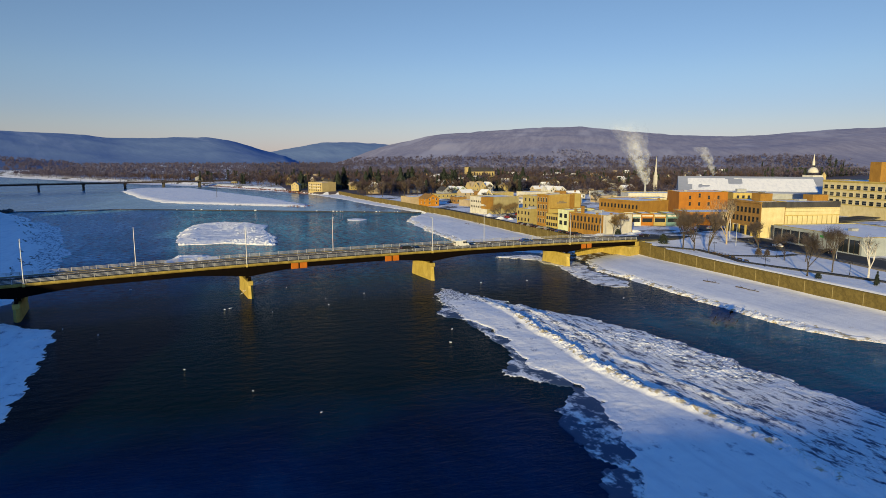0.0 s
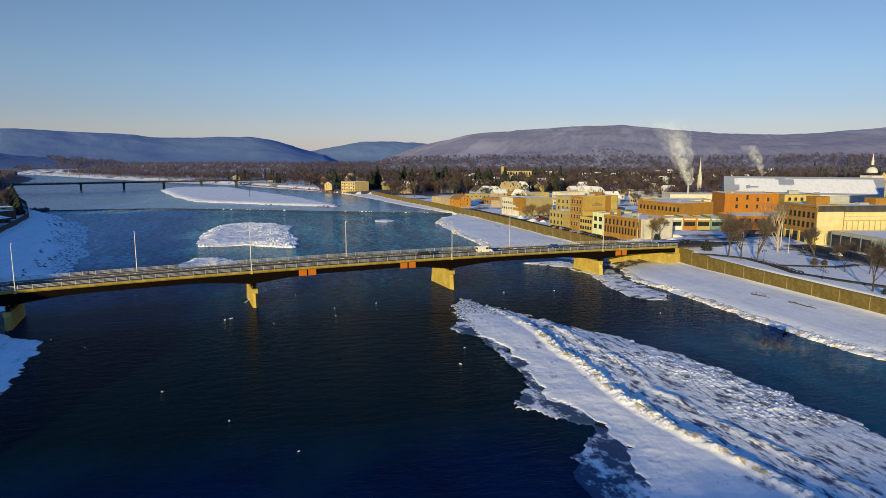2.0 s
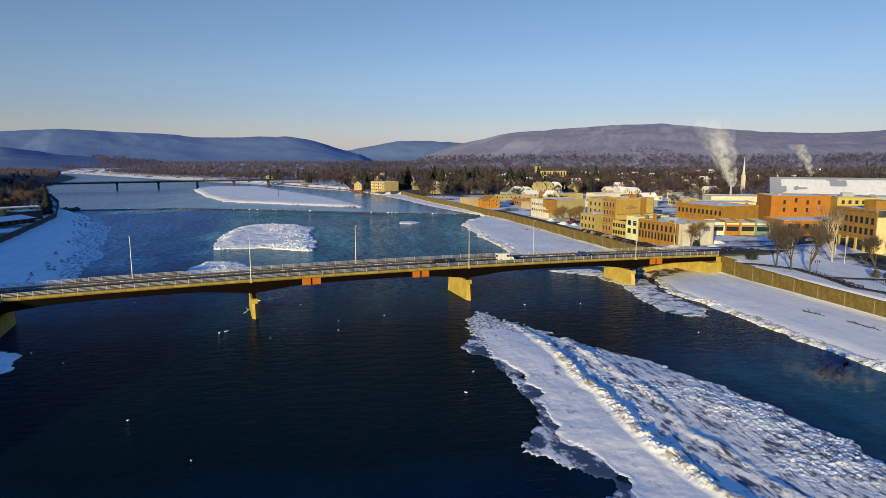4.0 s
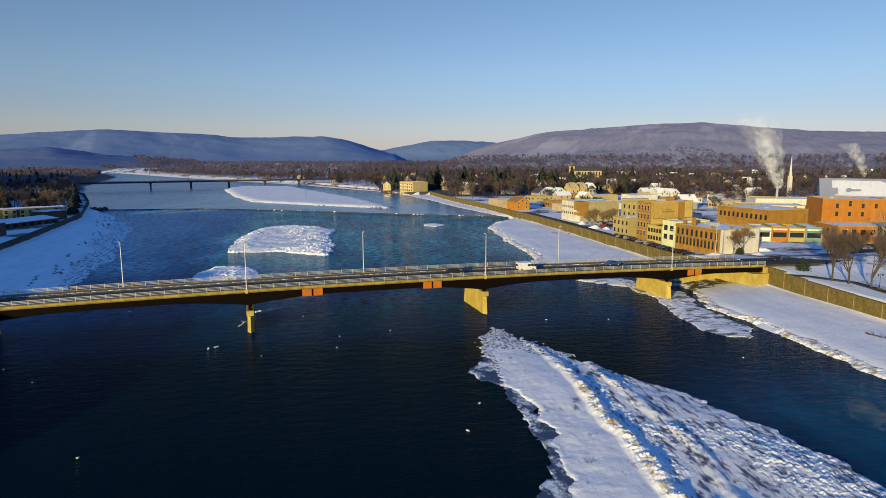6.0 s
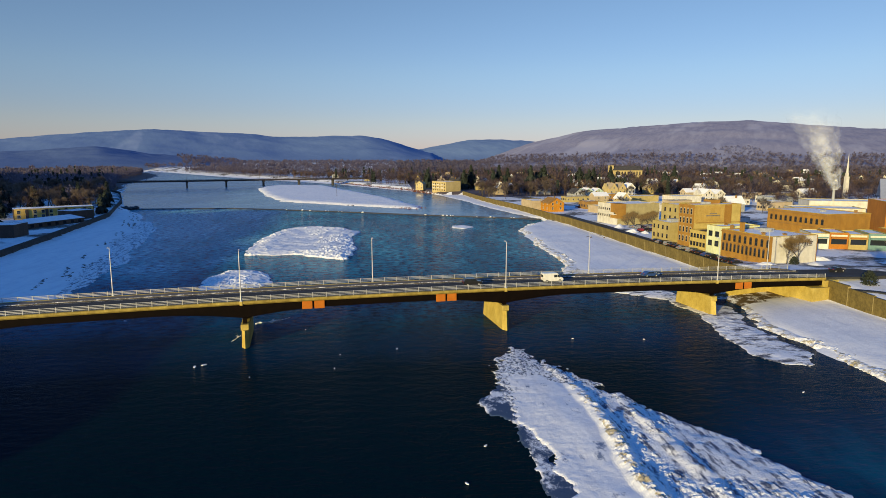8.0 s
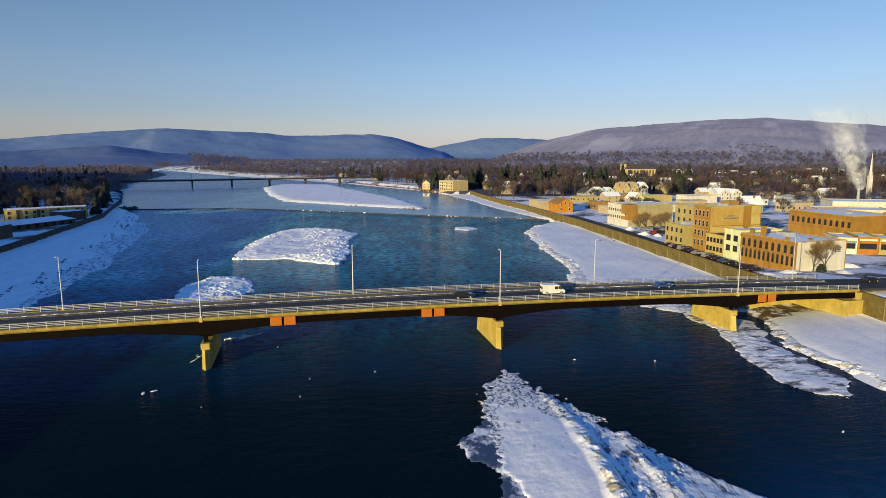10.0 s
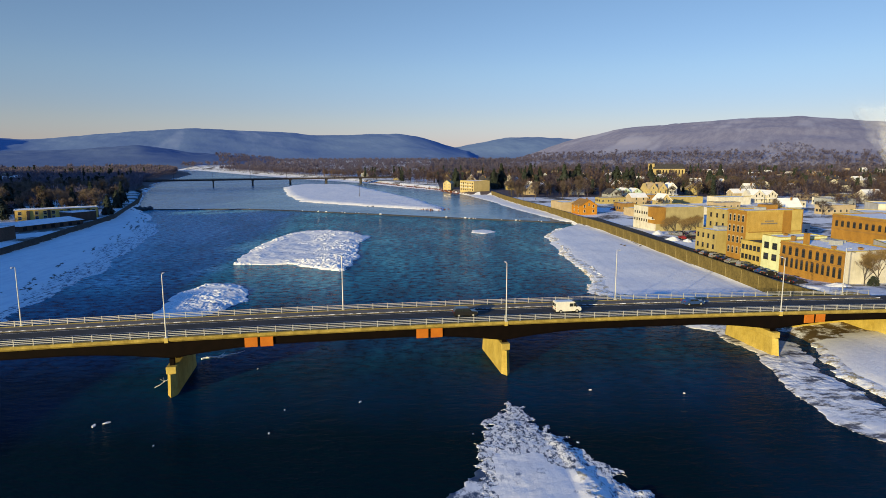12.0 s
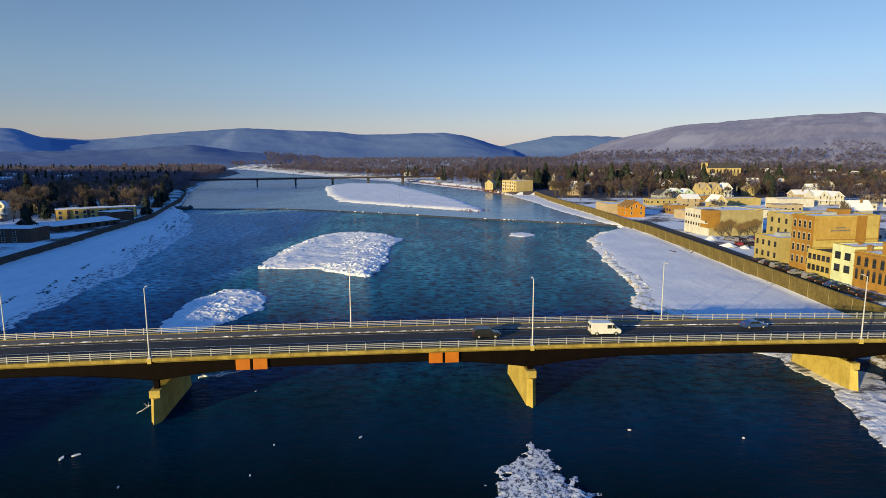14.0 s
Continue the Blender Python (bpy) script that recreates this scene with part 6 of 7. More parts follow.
def shrub(at, r, seed, mat, label):
    rg = random.Random(seed)
    owner = empty("shrub", pose(at[0], at[1], gz(*at)), label, "shrub")
    bm = bmesh.new()
    for k in range(800):
        a, e, q = rg.uniform(0, 6.28), rg.uniform(-0.5, 1.5), r * rg.uniform(0.5, 1.05)
        c = Vector((math.cos(a) * math.cos(e) * q, math.sin(a) * math.cos(e) * q, math.sin(e) * q * 1.5 + 0.3 * r))
        d = Vector((rg.uniform(-1, 1), rg.uniform(-1, 1), rg.uniform(-0.3, 1))).normalized() * r * 0.28
        s = d.orthogonal().normalized() * r * 0.12
        bm.faces.new([bm.verts.new(p) for p in (c - s, c + s, c + d)])
    part("foliage", bm, mat, owner)
    bm = bmesh.new()
    tube(bm, (0, 0, -0.2), (0, 0, r * 0.8), 0.08, 0.03, 5)
    part("stem", bm, BARK, owner)


shrub((104.5, 12.6), 2.0, 1, PINE, "round dark evergreen shrub in the snow")
shrub((99, -63), 0.9, 2, PINE, "small dark evergreen shrub in the snow")
shrub((119, -22), 1.2, 3, TWIG, "low reddish bare shrub in the snow")
shrub((121.5, -23.5), 1.0, 4, TWIG, "low reddish bare shrub in the snow")
shrub((106, 46.5), 1.4, 5, PINE, "dark evergreen shrub beside the wall")

def brush(name, label, n, spot, seed):
    """Low red-brown winter brush, thick stems and thin shoots, over a stretch of bank."""
    rg = random.Random(seed)
    vs, fs = [], []
    for k in range(n):
        x, y = spot(rg)
        z = max(gz(x, y), 0.4)
        h = rg.uniform(0.8, 1.9)
        for i in range(14):
            dx, dy, dz = rg.uniform(-0.7, 0.7), rg.uniform(-0.7, 0.7), h * rg.uniform(0.4, 1.0)
            m = len(vs)
            vs.extend(((x + dx * 0.3 - 0.12, y + dy * 0.3, z), (x + dx * 0.3 + 0.12, y + dy * 0.3, z), (x + dx, y + dy, z + dz)))
            fs.append((m, m + 1, m + 2))
    me = bpy.data.meshes.new(name)
    me.from_pydata(vs, [], fs)
    ob = new(name, me)
    finish(ob, BRUSH)
    return tagged(ob, label, "brush", kind="stuff")


BRUSH = surface("red_brown_brush", (0.10, 0.035, 0.02), (0.22, 0.085, 0.045), 0.3, 2.0, 1.0, relief=0.0)


def bank_spot(rg):
    y = rg.uniform(530, 690) if rg.random() < 0.6 else rg.uniform(700, 830)
    return float(line(WALL_R, y)) - rg.uniform(1, 8), y


brush("bank_brush", "red-brown brush on the snowy bank below the apartments", 420, bank_spot, 61)
brush("island_brush", "red-brown brush at the tip of the snowy island", 90, lambda rg: (-9 + rg.gauss(0, 4), 346 + rg.gauss(0, 3.5)), 62)

for k in range(120):     # broad bare crowns among the houses
    x, y = rng.uniform(60, 360), rng.uniform(395, 560)
    if any((x - a) ** 2 + (y - b2 - 5) ** 2 < 11 ** 2 for a, b2 in spots) or (140 < x < 225 and y < 432) or (x > 200 and y < 330 + 0.4 * x):
        continue
    tree_thing("tree", "broad bare brown tree among the houses", pose(x, y, gz(x, y), 0, 0, rng.uniform(0, 360)), town_bare[k % 4], rng.uniform(1.2, 1.9), "town trees")
# far bank trees
for k, (x, y, s) in enumerate(((-253, 372, 1.15), (-217, 280, 1.0), (-262, 250, 0.9), (-300, 262, 1.1), (-268, 300, 1.0), (-310, 220, 1.15), (-285, 330, 0.9), (-330, 280, 1.2), (-322, 180, 1.1), (-292, 300, 1.5), (-300, 288, 1.7), (-283, 285, 1.4), (-312, 305, 1.6), (-276, 312, 1.3), (-250, 300, 1.1), (-236, 330, 1.0), (-262, 345, 1.2), (-240, 205, 1.0))):
    tree_thing("conifer", "tall dark conifer on the far bank", pose(x, y, gz(x, y), 0, 0, 50 * k), (("crown", conifers[k % 2]),), s * 0.82, "far bank trees")
for k in range(150):
    y = rng.uniform(60, 500) if k < 30 else rng.uniform(250, 480)
    x = float(line(WALL_L, y)) - (rng.uniform(14, 130) if k < 30 else rng.uniform(12, 110))
    if (-265 < x < -200 and 185 < y < 278) or (-246 < x < -175 and 140 < y < 172):
        continue
    tree_thing("tree", "large bare brown tree on the far bank", pose(x, y, gz(x, y), 0, 0, rng.uniform(0, 360)), town_bare[k % 4], rng.uniform(1.3, 2.0), "far bank trees")


# far woods: thousands of small ragged crowns
def soup(name, label, tris, mat, category="woods"):
    """One mesh of loose triangles, (n, 3, 3)."""
    n = len(tris)
    me = bpy.data.meshes.new(name)
    me.vertices.add(n * 3)
    me.vertices.foreach_set("co", np.ascontiguousarray(tris, dtype=np.float32).ravel())
    me.loops.add(n * 3)
    me.loops.foreach_set("vertex_index", np.arange(n * 3, dtype=np.int32))
    me.polygons.add(n)
    me.polygons.foreach_set("loop_start", np.arange(0, n * 3, 3, dtype=np.int32))
    me.update(calc_edges=True)
    ob = new(name, me)
    finish(ob, mat)
    return tagged(ob, label, category, kind="stuff")


def bare_crowns(P, count, rs, long, wide):
    """Leafless trees at P (x, y, z, height): a thin trunk and count shoots fanning out and up."""
    n = len(P)
    x, y, z, h = (P[:, k:k + 1] for k in range(4))
    w = h * rs.uniform(0.32, 0.52, (n, 1))
    a, cu, rr = rs.uniform(0, 6.283, (n, count)), rs.uniform(-0.95, 1, (n, count)), rs.random_sample((n, count)) ** 0.5
    su = np.sqrt(1 - cu * cu)
    c = np.stack([x + w * rr * su * np.cos(a), y + w * rr * su * np.sin(a), z + h * (0.60 + 0.34 * rr * cu)], -1)
    out = np.stack([su * np.cos(a), su * np.sin(a), 0.8 * cu + 0.35 * np.ones_like(a)], -1) + rs.uniform(-0.7, 0.7, (n, count, 3))
    ln = (h * rs.uniform(0.6, 1.3, (n, count)) * long)[..., None]
    side = np.stack([-np.sin(a), np.cos(a), rs.uniform(-0.3, 0.3, (n, count))], -1) * (h * wide)[..., None]
    t = np.stack([c - side - out * ln * 0.5, c + side - out * ln * 0.5, c + out * ln * 0.5], 2).reshape(-1, 3, 3)
    tw = h * 0.016
    trunk = np.stack([np.concatenate([x - tw, y, z], 1), np.concatenate([x + tw, y, z], 1), np.concatenate([x, y, z + h * 0.7], 1)], 1)
    return np.concatenate([t, trunk])


def pine_crowns(P, count, rs):
    n = len(P)
    x, y, z, h = (P[:, k:k + 1] for k in range(4))
    w = h * rs.uniform(0.2, 0.34, (n, 1))
    u, a = rs.random_sample((n, count)) ** 1.3, rs.uniform(0, 6.283, (n, count))
    r = w * (1 - u) ** 0.8 * rs.uniform(0.6, 1.15, (n, count)) + 0.2
    cz = z + h * (0.1 + 0.88 * u)
    dx, dy, e = np.cos(a), np.sin(a), 0.36 * w
    p = np.stack([x + dx * r * 0.1 - dy * e, y + dy * r * 0.1 + dx * e, cz + 0.07 * h], -1)
    q = np.stack([x + dx * r * 0.1 + dy * e, y + dy * r * 0.1 - dx * e, cz + 0.07 * h], -1)
    return np.stack([p, q, np.stack([x + dx * r, y + dy * r, cz - 0.05 * h], -1)], 2).reshape(-1, 3, 3)


woods_rs = np.random.RandomState(5)
house_at = np.array(spots)
decid, conif = [], []


def far_z(x, y):
    z = ground_height(x, y)
    r = np.hypot(x, y)
    for hl in HILLS:
        z = np.where((r > 1450) & (r > hl[1]) & (r < hl[2] + 200), np.maximum(z, hill_height(x, y, *hl)), z)
    return z


def sow(n, ylo, yhi, side, tall=1.0):
    """Scatters n trees over one side of the river, thick in some places and thin in others."""
    rs = woods_rs
    k = n * 6
    y = ylo + (yhi - ylo) * rs.random_sample(k) ** 1.3
    if side > 0:
        x = line(WALL_R, y) + 16 + rs.random_sample(k) ** 1.1 * (y * 1.5 + 160)
        ok = ~((y < 430) & (x < 330)) & ~((x > 150) & (y < 250 + 0.42 * x)) & ~((x > 8) & (x < 75) & (y > 490) & (y < 590)) & ~((x > 305) & (x < 395) & (y > 735) & (y < 825))
    else:
        x = line(WALL_L, y) - 14 - rs.random_sample(k) ** 1.2 * (y * 1.1 + 260)
        ok = ~((x > -275) & (y > 130) & (y < 285))
    for hx, hy in house_at:
        ok &= (x - hx) ** 2 + (y - hy) ** 2 > 11 ** 2
    ok &= (fractal(x, y, 75, 2, 24) > 0.42) | (rs.random_sample(k) < 0.4)
    z = far_z(x, y) - 0.3
    ok &= ~((np.hypot(x, y) > 1450) & ((side < 0) | (z > 45) | ((x < -0.36 * y) & (np.hypot(x, y) > 1850))))
    x, y, z = x[ok][:n], y[ok][:n], z[ok][:n]
    m = len(x)
    pine = (y < 1100) & (rs.random_sample(m) < 0.02 + 0.3 * (fractal(x, y, 60, 2, 4) > 0.67))
    h = np.where(pine, rs.uniform(10, 19, m), (rs.uniform(8.5, 14, m) + 6 * rs.random_sample(m) ** 2)) * tall
    P = np.stack([x, y, z, h], 1)
    conif.append(P[pine])
    decid.append(P[~pine])


sow(2000, 400, 800, 1)
sow(8200, 700, 2600, 1)
sow(1150, 90, 560, -1)
sow(3600, 450, 2400, -1)
x, y = woods_rs.uniform(265, 430, 900), woods_rs.uniform(285, 440, 900)     # trees behind the arena
ok = (y > 285 + 0.1 * (x - 265)) & ((x - 353) ** 2 + (y - 338) ** 2 > 6 ** 2)
for hx, hy in list(spots) + [(q[0] + 8, q[1] + 6) for q in lots]:
    ok &= (x - hx) ** 2 + (y - hy) ** 2 > 13 ** 2
x, y = x[ok][:260], y[ok][:260]
decid.append(np.stack([x, y, ground_height(x, y), woods_rs.uniform(8, 14, len(x))], 1))
y = woods_rs.uniform(900, 1500, 420)     # wooded point beyond the far bridge
x = line(WALL_R, y) + woods_rs.uniform(2, 60, 420)
decid.append(np.stack([x, y, ground_height(x, y), woods_rs.uniform(9, 15, 420)], 1))
y = woods_rs.uniform(520, 1700, 800)     # woods down to the water on the far bank
x = line(WALL_L, y) - woods_rs.random_sample(800) ** 1.5 * 70 - 2
decid.append(np.stack([x, y, ground_height(x, y), woods_rs.uniform(9, 16, 800)], 1))
decid, conif = np.concatenate(decid), np.concatenate(conif)
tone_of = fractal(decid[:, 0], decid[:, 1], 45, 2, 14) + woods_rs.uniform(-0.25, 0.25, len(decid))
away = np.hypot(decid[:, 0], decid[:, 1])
# haze painted by distance, starting sooner on the left bank
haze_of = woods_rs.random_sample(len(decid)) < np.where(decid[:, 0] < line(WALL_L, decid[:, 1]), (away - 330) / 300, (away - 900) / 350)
soup("far_woods", "bare woods tinted lilac-brown for distance haze", np.concatenate([bare_crowns(decid[haze_of & (away < 650)], 110, woods_rs, 0.12, 0.022), bare_crowns(decid[haze_of & (away >= 650) & (away < 1300)], 66, woods_rs, 0.13, 0.042), bare_crowns(decid[haze_of & (away >= 1300)], 38, woods_rs, 0.15, 0.08)]), TWIG_HAZE)
decid, tone_of, away = decid[~haze_of], tone_of[~haze_of], away[~haze_of]
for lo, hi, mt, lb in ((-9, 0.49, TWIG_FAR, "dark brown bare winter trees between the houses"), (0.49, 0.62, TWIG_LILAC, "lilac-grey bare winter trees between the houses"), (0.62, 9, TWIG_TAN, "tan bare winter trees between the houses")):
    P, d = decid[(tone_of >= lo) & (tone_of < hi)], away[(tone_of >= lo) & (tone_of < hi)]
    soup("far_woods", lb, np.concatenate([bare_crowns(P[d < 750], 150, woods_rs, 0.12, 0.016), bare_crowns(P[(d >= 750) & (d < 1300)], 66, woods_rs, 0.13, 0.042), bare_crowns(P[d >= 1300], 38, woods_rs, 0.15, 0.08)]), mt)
soup("far_conifers", "dark green conifers among the bare trees", pine_crowns(conif, 70, woods_rs), PINE)
# woods over the foot of the broad ridge, haze put into their colour
a, r = np.radians(woods_rs.uniform(8, 64, 9000)), 1400 + 650 * woods_rs.random_sample(9000) ** 1.3
x, y = r * np.sin(a), r * np.cos(a)
ok = fractal(x, y, 150, 3, 34) + 0.12 * woods_rs.random_sample(len(x)) > 0.44 + 0.18 * (r - 1400) / 650
x, y = x[ok], y[ok]
soup("hill_woods", "bare woods tinted for haze over the foot of the broad ridge", bare_crowns(np.stack([x, y, far_z(x, y) - 2.5, woods_rs.uniform(8, 12, len(x))], 1), 14, woods_rs, 0.24, 0.10), HILL_TREES)
# tree group of dark pines on the right bank
for k, (x, y, s) in enumerate(((128, 520, 1.6), (136, 528, 1.4), (148, 540, 1.6), (178, 505, 1.75), (186, 498, 1.4), (90, 540, 1.5), (98, 550, 1.6), (60, 565, 1.5), (110, 560, 1.4), (212, 560, 1.6), (240, 580, 1.5), (160, 600, 1.6), (70, 580, 1.6), (290, 540, 1.4), (330, 600, 1.5), (20, 610, 1.5), (256, 470, 1.2))):
    tree_thing("conifer", "tall dark pine among the houses", pose(x, y, gz(x, y), 0, 0, 40 * k), (("crown", conifers[k % 2]),), s * 0.95, "town pines")


# ---- vehicles ----
def paint(name, c, rough=0.3):
    m, nt, b = nodes_of(name)
    n = noise_node(nt, 1.5, 4)
    nt.links.new(ramp(nt, n, ((0.3, tuple(v * 0.82 for v in c)), (0.7, c))), b.inputs["Base Color"])
    b.inputs["Roughness"].default_value = rough
    b.inputs["Coat Weight"].default_value = 0.4
    return m


CAR_WHITE, CAR_BLACK, CAR_BLUE = paint("white_car_paint", (0.78, 0.77, 0.74)), paint("black_car_paint", (0.02, 0.02, 0.022)), paint("blue_car_paint", (0.03, 0.07, 0.22))
CAR_GREY, CAR_RED, RUBBER = paint("grey_car_paint", (0.25, 0.26, 0.28)), paint("red_car_paint", (0.30, 0.03, 0.02)), surface("tyre_rubber", (0.012, 0.012, 0.012), (0.03, 0.03, 0.03), 2, 9, 0.9)
LAMP_CLEAR = window_glass("lamp_glass", (0.6, 0.6, 0.55))
LAMP_RED = window_glass("tail_lamp_glass", (0.35, 0.01, 0.01))


def vehicle(name, label, m, profile, glass, width, wheels, mat, wheel_r=0.34, category="car", group="vehicles"):
    """profile: side outline (x, z); glass: side window outlines; wheels: x of the axles."""
    owner = empty(name, m, label, category, group=group)
    bm = bmesh.new()
    prism(bm, profile, -width / 2, width / 2)
    fix_normals(bm)
    bmesh.ops.bevel(bm, geom=list(bm.edges), offset=0.07, segments=2, affect="EDGES")
    part("body", bm, mat, owner, smooth=False)
    for g in glass:
        for s in (-1, 1):
            bm = bmesh.new()
            y0 = s * (width / 2 - 0.01)
            prism(bm, g, min(y0, y0 + s * 0.025), max(y0, y0 + s * 0.025))
            part("side_window", fix_normals(bm), GLASS, owner)
    for x in wheels:
        for s in (-1, 1):
            bm = bmesh.new()
            tube(bm, (x, s * (width / 2 - 0.2), wheel_r), (x, s * (width / 2 + 0.02), wheel_r), wheel_r, wheel_r, 16)
            wh = part("wheel", bm, RUBBER, owner)
            bm = bmesh.new()
            tube(bm, (x, s * (width / 2 + 0.0), wheel_r), (x, s * (width / 2 + 0.035), wheel_r), wheel_r * 0.6, wheel_r * 0.55, 12)
            part("rim", bm, ALUMINIUM, wh)
    x0, x1 = min(p[0] for p in profile), max(p[0] for p in profile)
    for s in (-1, 1):
        part("headlight", boxes((x1 - 0.06, x1 + 0.02, s * width * 0.36 - 0.14, s * width * 0.36 + 0.14, 0.72, 0.9)), LAMP_CLEAR, owner)
        part("tail_light", boxes((x0 - 0.02, x0 + 0.06, s * width * 0.4 - 0.1, s * width * 0.4 + 0.1, 0.8, 1.1)), LAMP_RED, owner)
    return owner


VAN = ((-2.7, 0.35), (2.65, 0.35), (2.75, 0.75), (2.55, 1.12), (1.95, 1.28), (1.35, 2.12), (1.0, 2.3), (-2.55, 2.36), (-2.72, 2.2))
van = vehicle("van", "white high-roofed panel van on the bridge roadway", BR @ pose(14.6, 5.7, b_z(14.6) - 0.21), VAN,
              (((0.15, 1.3), (0.95, 1.3), (0.95, 1.95), (0.15, 1.95)), ((1.05, 1.3), (1.85, 1.32), (1.35, 1.98), (1.05, 2.0))), 1.98, (-1.7, 1.75), CAR_WHITE, 0.36, "van")
bm = bmesh.new()
vs = [bm.verts.new(c) for c in ((1.99, -0.85, 1.32), (1.99, 0.85, 1.32), (1.42, 0.8, 2.08), (1.42, -0.8, 2.08))]
bm.faces.new(vs)
part("windscreen", bm, GLASS, van)
part("rear_window", boxes((-2.76, -2.7, -0.75, -0.1, 1.35, 1.95), (-2.76, -2.7, 0.1, 0.75, 1.35, 1.95)), GLASS, van)
part("mirror", boxes((1.45, 1.6, -1.2, -0.99, 1.25, 1.6)), BLACK, van)
part("bumper", bevelled(-2.82, -2.65, -0.95, 0.95, 0.35, 0.62, 0.04), BLACK, van)
SUV = ((-2.3, 0.32), (2.3, 0.32), (2.4, 0.7), (2.2, 1.0), (1.2, 1.1), (0.55, 1.72), (-1.9, 1.76), (-2.35, 1.1))
SUV_GLASS = (((-1.9, 1.12), (-0.75, 1.12), (-0.75, 1.6), (-1.75, 1.6)), ((-0.65, 1.12), (1.0, 1.12), (0.5, 1.6), (-0.65, 1.6)))
SEDAN = ((-2.3, 0.3), (2.25, 0.3), (2.35, 0.62), (2.1, 0.85), (1.15, 0.95), (0.45, 1.42), (-0.9, 1.44), (-1.6, 1.02), (-2.3, 0.95))
SEDAN_GLASS = (((-1.35, 0.98), (-0.3, 0.98), (-0.3, 1.34), (-0.85, 1.34)), ((-0.2, 0.98), (0.95, 0.98), (0.4, 1.34), (-0.2, 1.34)))
vehicle("car", "black sport utility car on the bridge roadway", BR @ pose(-6.5, 5.6, b_z(-6.5) - 0.21), SUV, SUV_GLASS, 1.85, (-1.4, 1.45), CAR_BLACK)
vehicle("car", "blue saloon car on the bridge roadway", BR @ pose(44, 8.2, b_z(44) - 0.21), SEDAN, SEDAN_GLASS, 1.8, (-1.35, 1.4), CAR_BLUE)

rng = random.Random(31)
park_cols = ((CAR_BLACK, "black"), (CAR_BLACK, "black"), (CAR_BLACK, "black"), (CAR_BLACK, "black"), (CAR_GREY, "grey"), (CAR_GREY, "grey"), (CAR_BLACK, "black"), (CAR_GREY, "grey"), (CAR_BLUE, "blue"), (CAR_WHITE, "white"), (CAR_RED, "dark red"))
first = {}


def parked(x, y, ang, z):
    mat_, word = rng.choice(park_cols)
    suv = rng.random() < 0.4
    key = (word, suv)
    if key not in first:
        first[key] = vehicle("car", "parked %s %s beside snow" % (word, "sport utility car" if suv else "saloon car"), pose(x, y, z, 0, 0, ang), SUV if suv else SEDAN, SUV_GLASS if suv else SEDAN_GLASS, 1.8, (-1.38, 1.42), mat_, group="parked cars")
    else:
        copy_thing(first[key], pose(x, y, z, 0, 0, ang))


for k in range(17):
    y = 54 + k * 3.5
    if k in (3, 9):
        continue
    parked(90.3 - 0.05 * (y - 54), y, 12 + rng.uniform(-4, 4), 4.82)
for k in range(9):
    parked(98 + 3.4 * k, 152 + 0.6 * k, 95 + rng.uniform(-4, 4), gz(98 + 3.4 * k, 152) + 0.05)
for k in range(8):
    parked(100 + 3.6 * k, 168 + 0.6 * k, 95 + rng.uniform(-4, 4), gz(100 + 3.6 * k, 168) + 0.05)
for k in range(12):
    parked(112 + 5.2 * k, 300 + rng.uniform(-3, 3) + k, 100 + rng.uniform(-6, 6), gz(112 + 5.2 * k, 300) + 0.05)
for x, y, a in ((139, -12, 78), (141, 2, 78), (147, -6, 78), (143.5, -30, 78), (144, 40, 20), (133, 31, 20), (160, 47, 20), (104, 24.5, 12)):
    parked(x, y, a, 6.36 if x > 130 and y < 30 else float(np.interp(x, (91, 110, 150), (8.03, 7.33, 6.43))))


# ---- park furniture ----
def park_lamp(x, y):
    owner = empty("park_lamp", pose(x, y, gz(x, y)), "black iron park lamp with two lanterns", "lamp post", group="park lamps")
    bm = bmesh.new()
    tube(bm, (0, 0, 0), (0, 0, 0.8), 0.14, 0.09, 8)
    tube(bm, (0, 0, 0.8), (0, 0, 4.2), 0.07, 0.05, 8)
    part("post", bm, BLACK, owner)
    bm = bmesh.new()
    tube(bm, (-0.7, 0, 3.9), (0.7, 0, 3.9), 0.035, 0.035, 6)
    part("arm", bm, BLACK, owner)
    for s in (-1, 1):
        bm = bmesh.new()
        tube(bm, (s * 0.7, 0, 3.3), (s * 0.7, 0, 3.85), 0.1, 0.2, 8)
        part("lantern", bm, BLACK, owner)


for x, y in ((100, -43), (107, -13), (119, -30), (113, -62)):
    park_lamp(x, y)


def iron_fence(pts, label):
    owner = empty("iron_fence", pose(0, 0, 0), label, "fence")
    for (x0, y0), (x1, y1) in zip(pts, pts[1:]):
        a, b = Vector((x0, y0, gz(x0, y0))), Vector((x1, y1, gz(x1, y1)))
        for z in (0.25, 0.95):
            bm = bmesh.new()
            tube(bm, a + Vector((0, 0, z)), b + Vector((0, 0, z)), 0.03, 0.03, 5)
            part("rail", bm, BLACK, owner)
        n = max(2, int((b - a).length / 1.6))
        for k in range(n + 1):
            p = a.lerp(b, k / n)
            bm = bmesh.new()
            tube(bm, p, p + Vector((0, 0, 1.1)), 0.045, 0.045, 5)
            part("post", bm, BLACK, owner)
        bm = bmesh.new()
        m = int((b - a).length / 0.3)
        for k in range(m):
            p = a.lerp(b, (k + 0.5) / m)
            tube(bm, p + Vector((0, 0, 0.25)), p + Vector((0, 0, 0.95)), 0.012, 0.012, 3, cap=False)
        part("balusters", bm, BLACK, owner)


iron_fence(((106.5, -8), (105.5, -16), (103.5, -25), (100.5, -31)), "low black iron fence along the snowy park path")
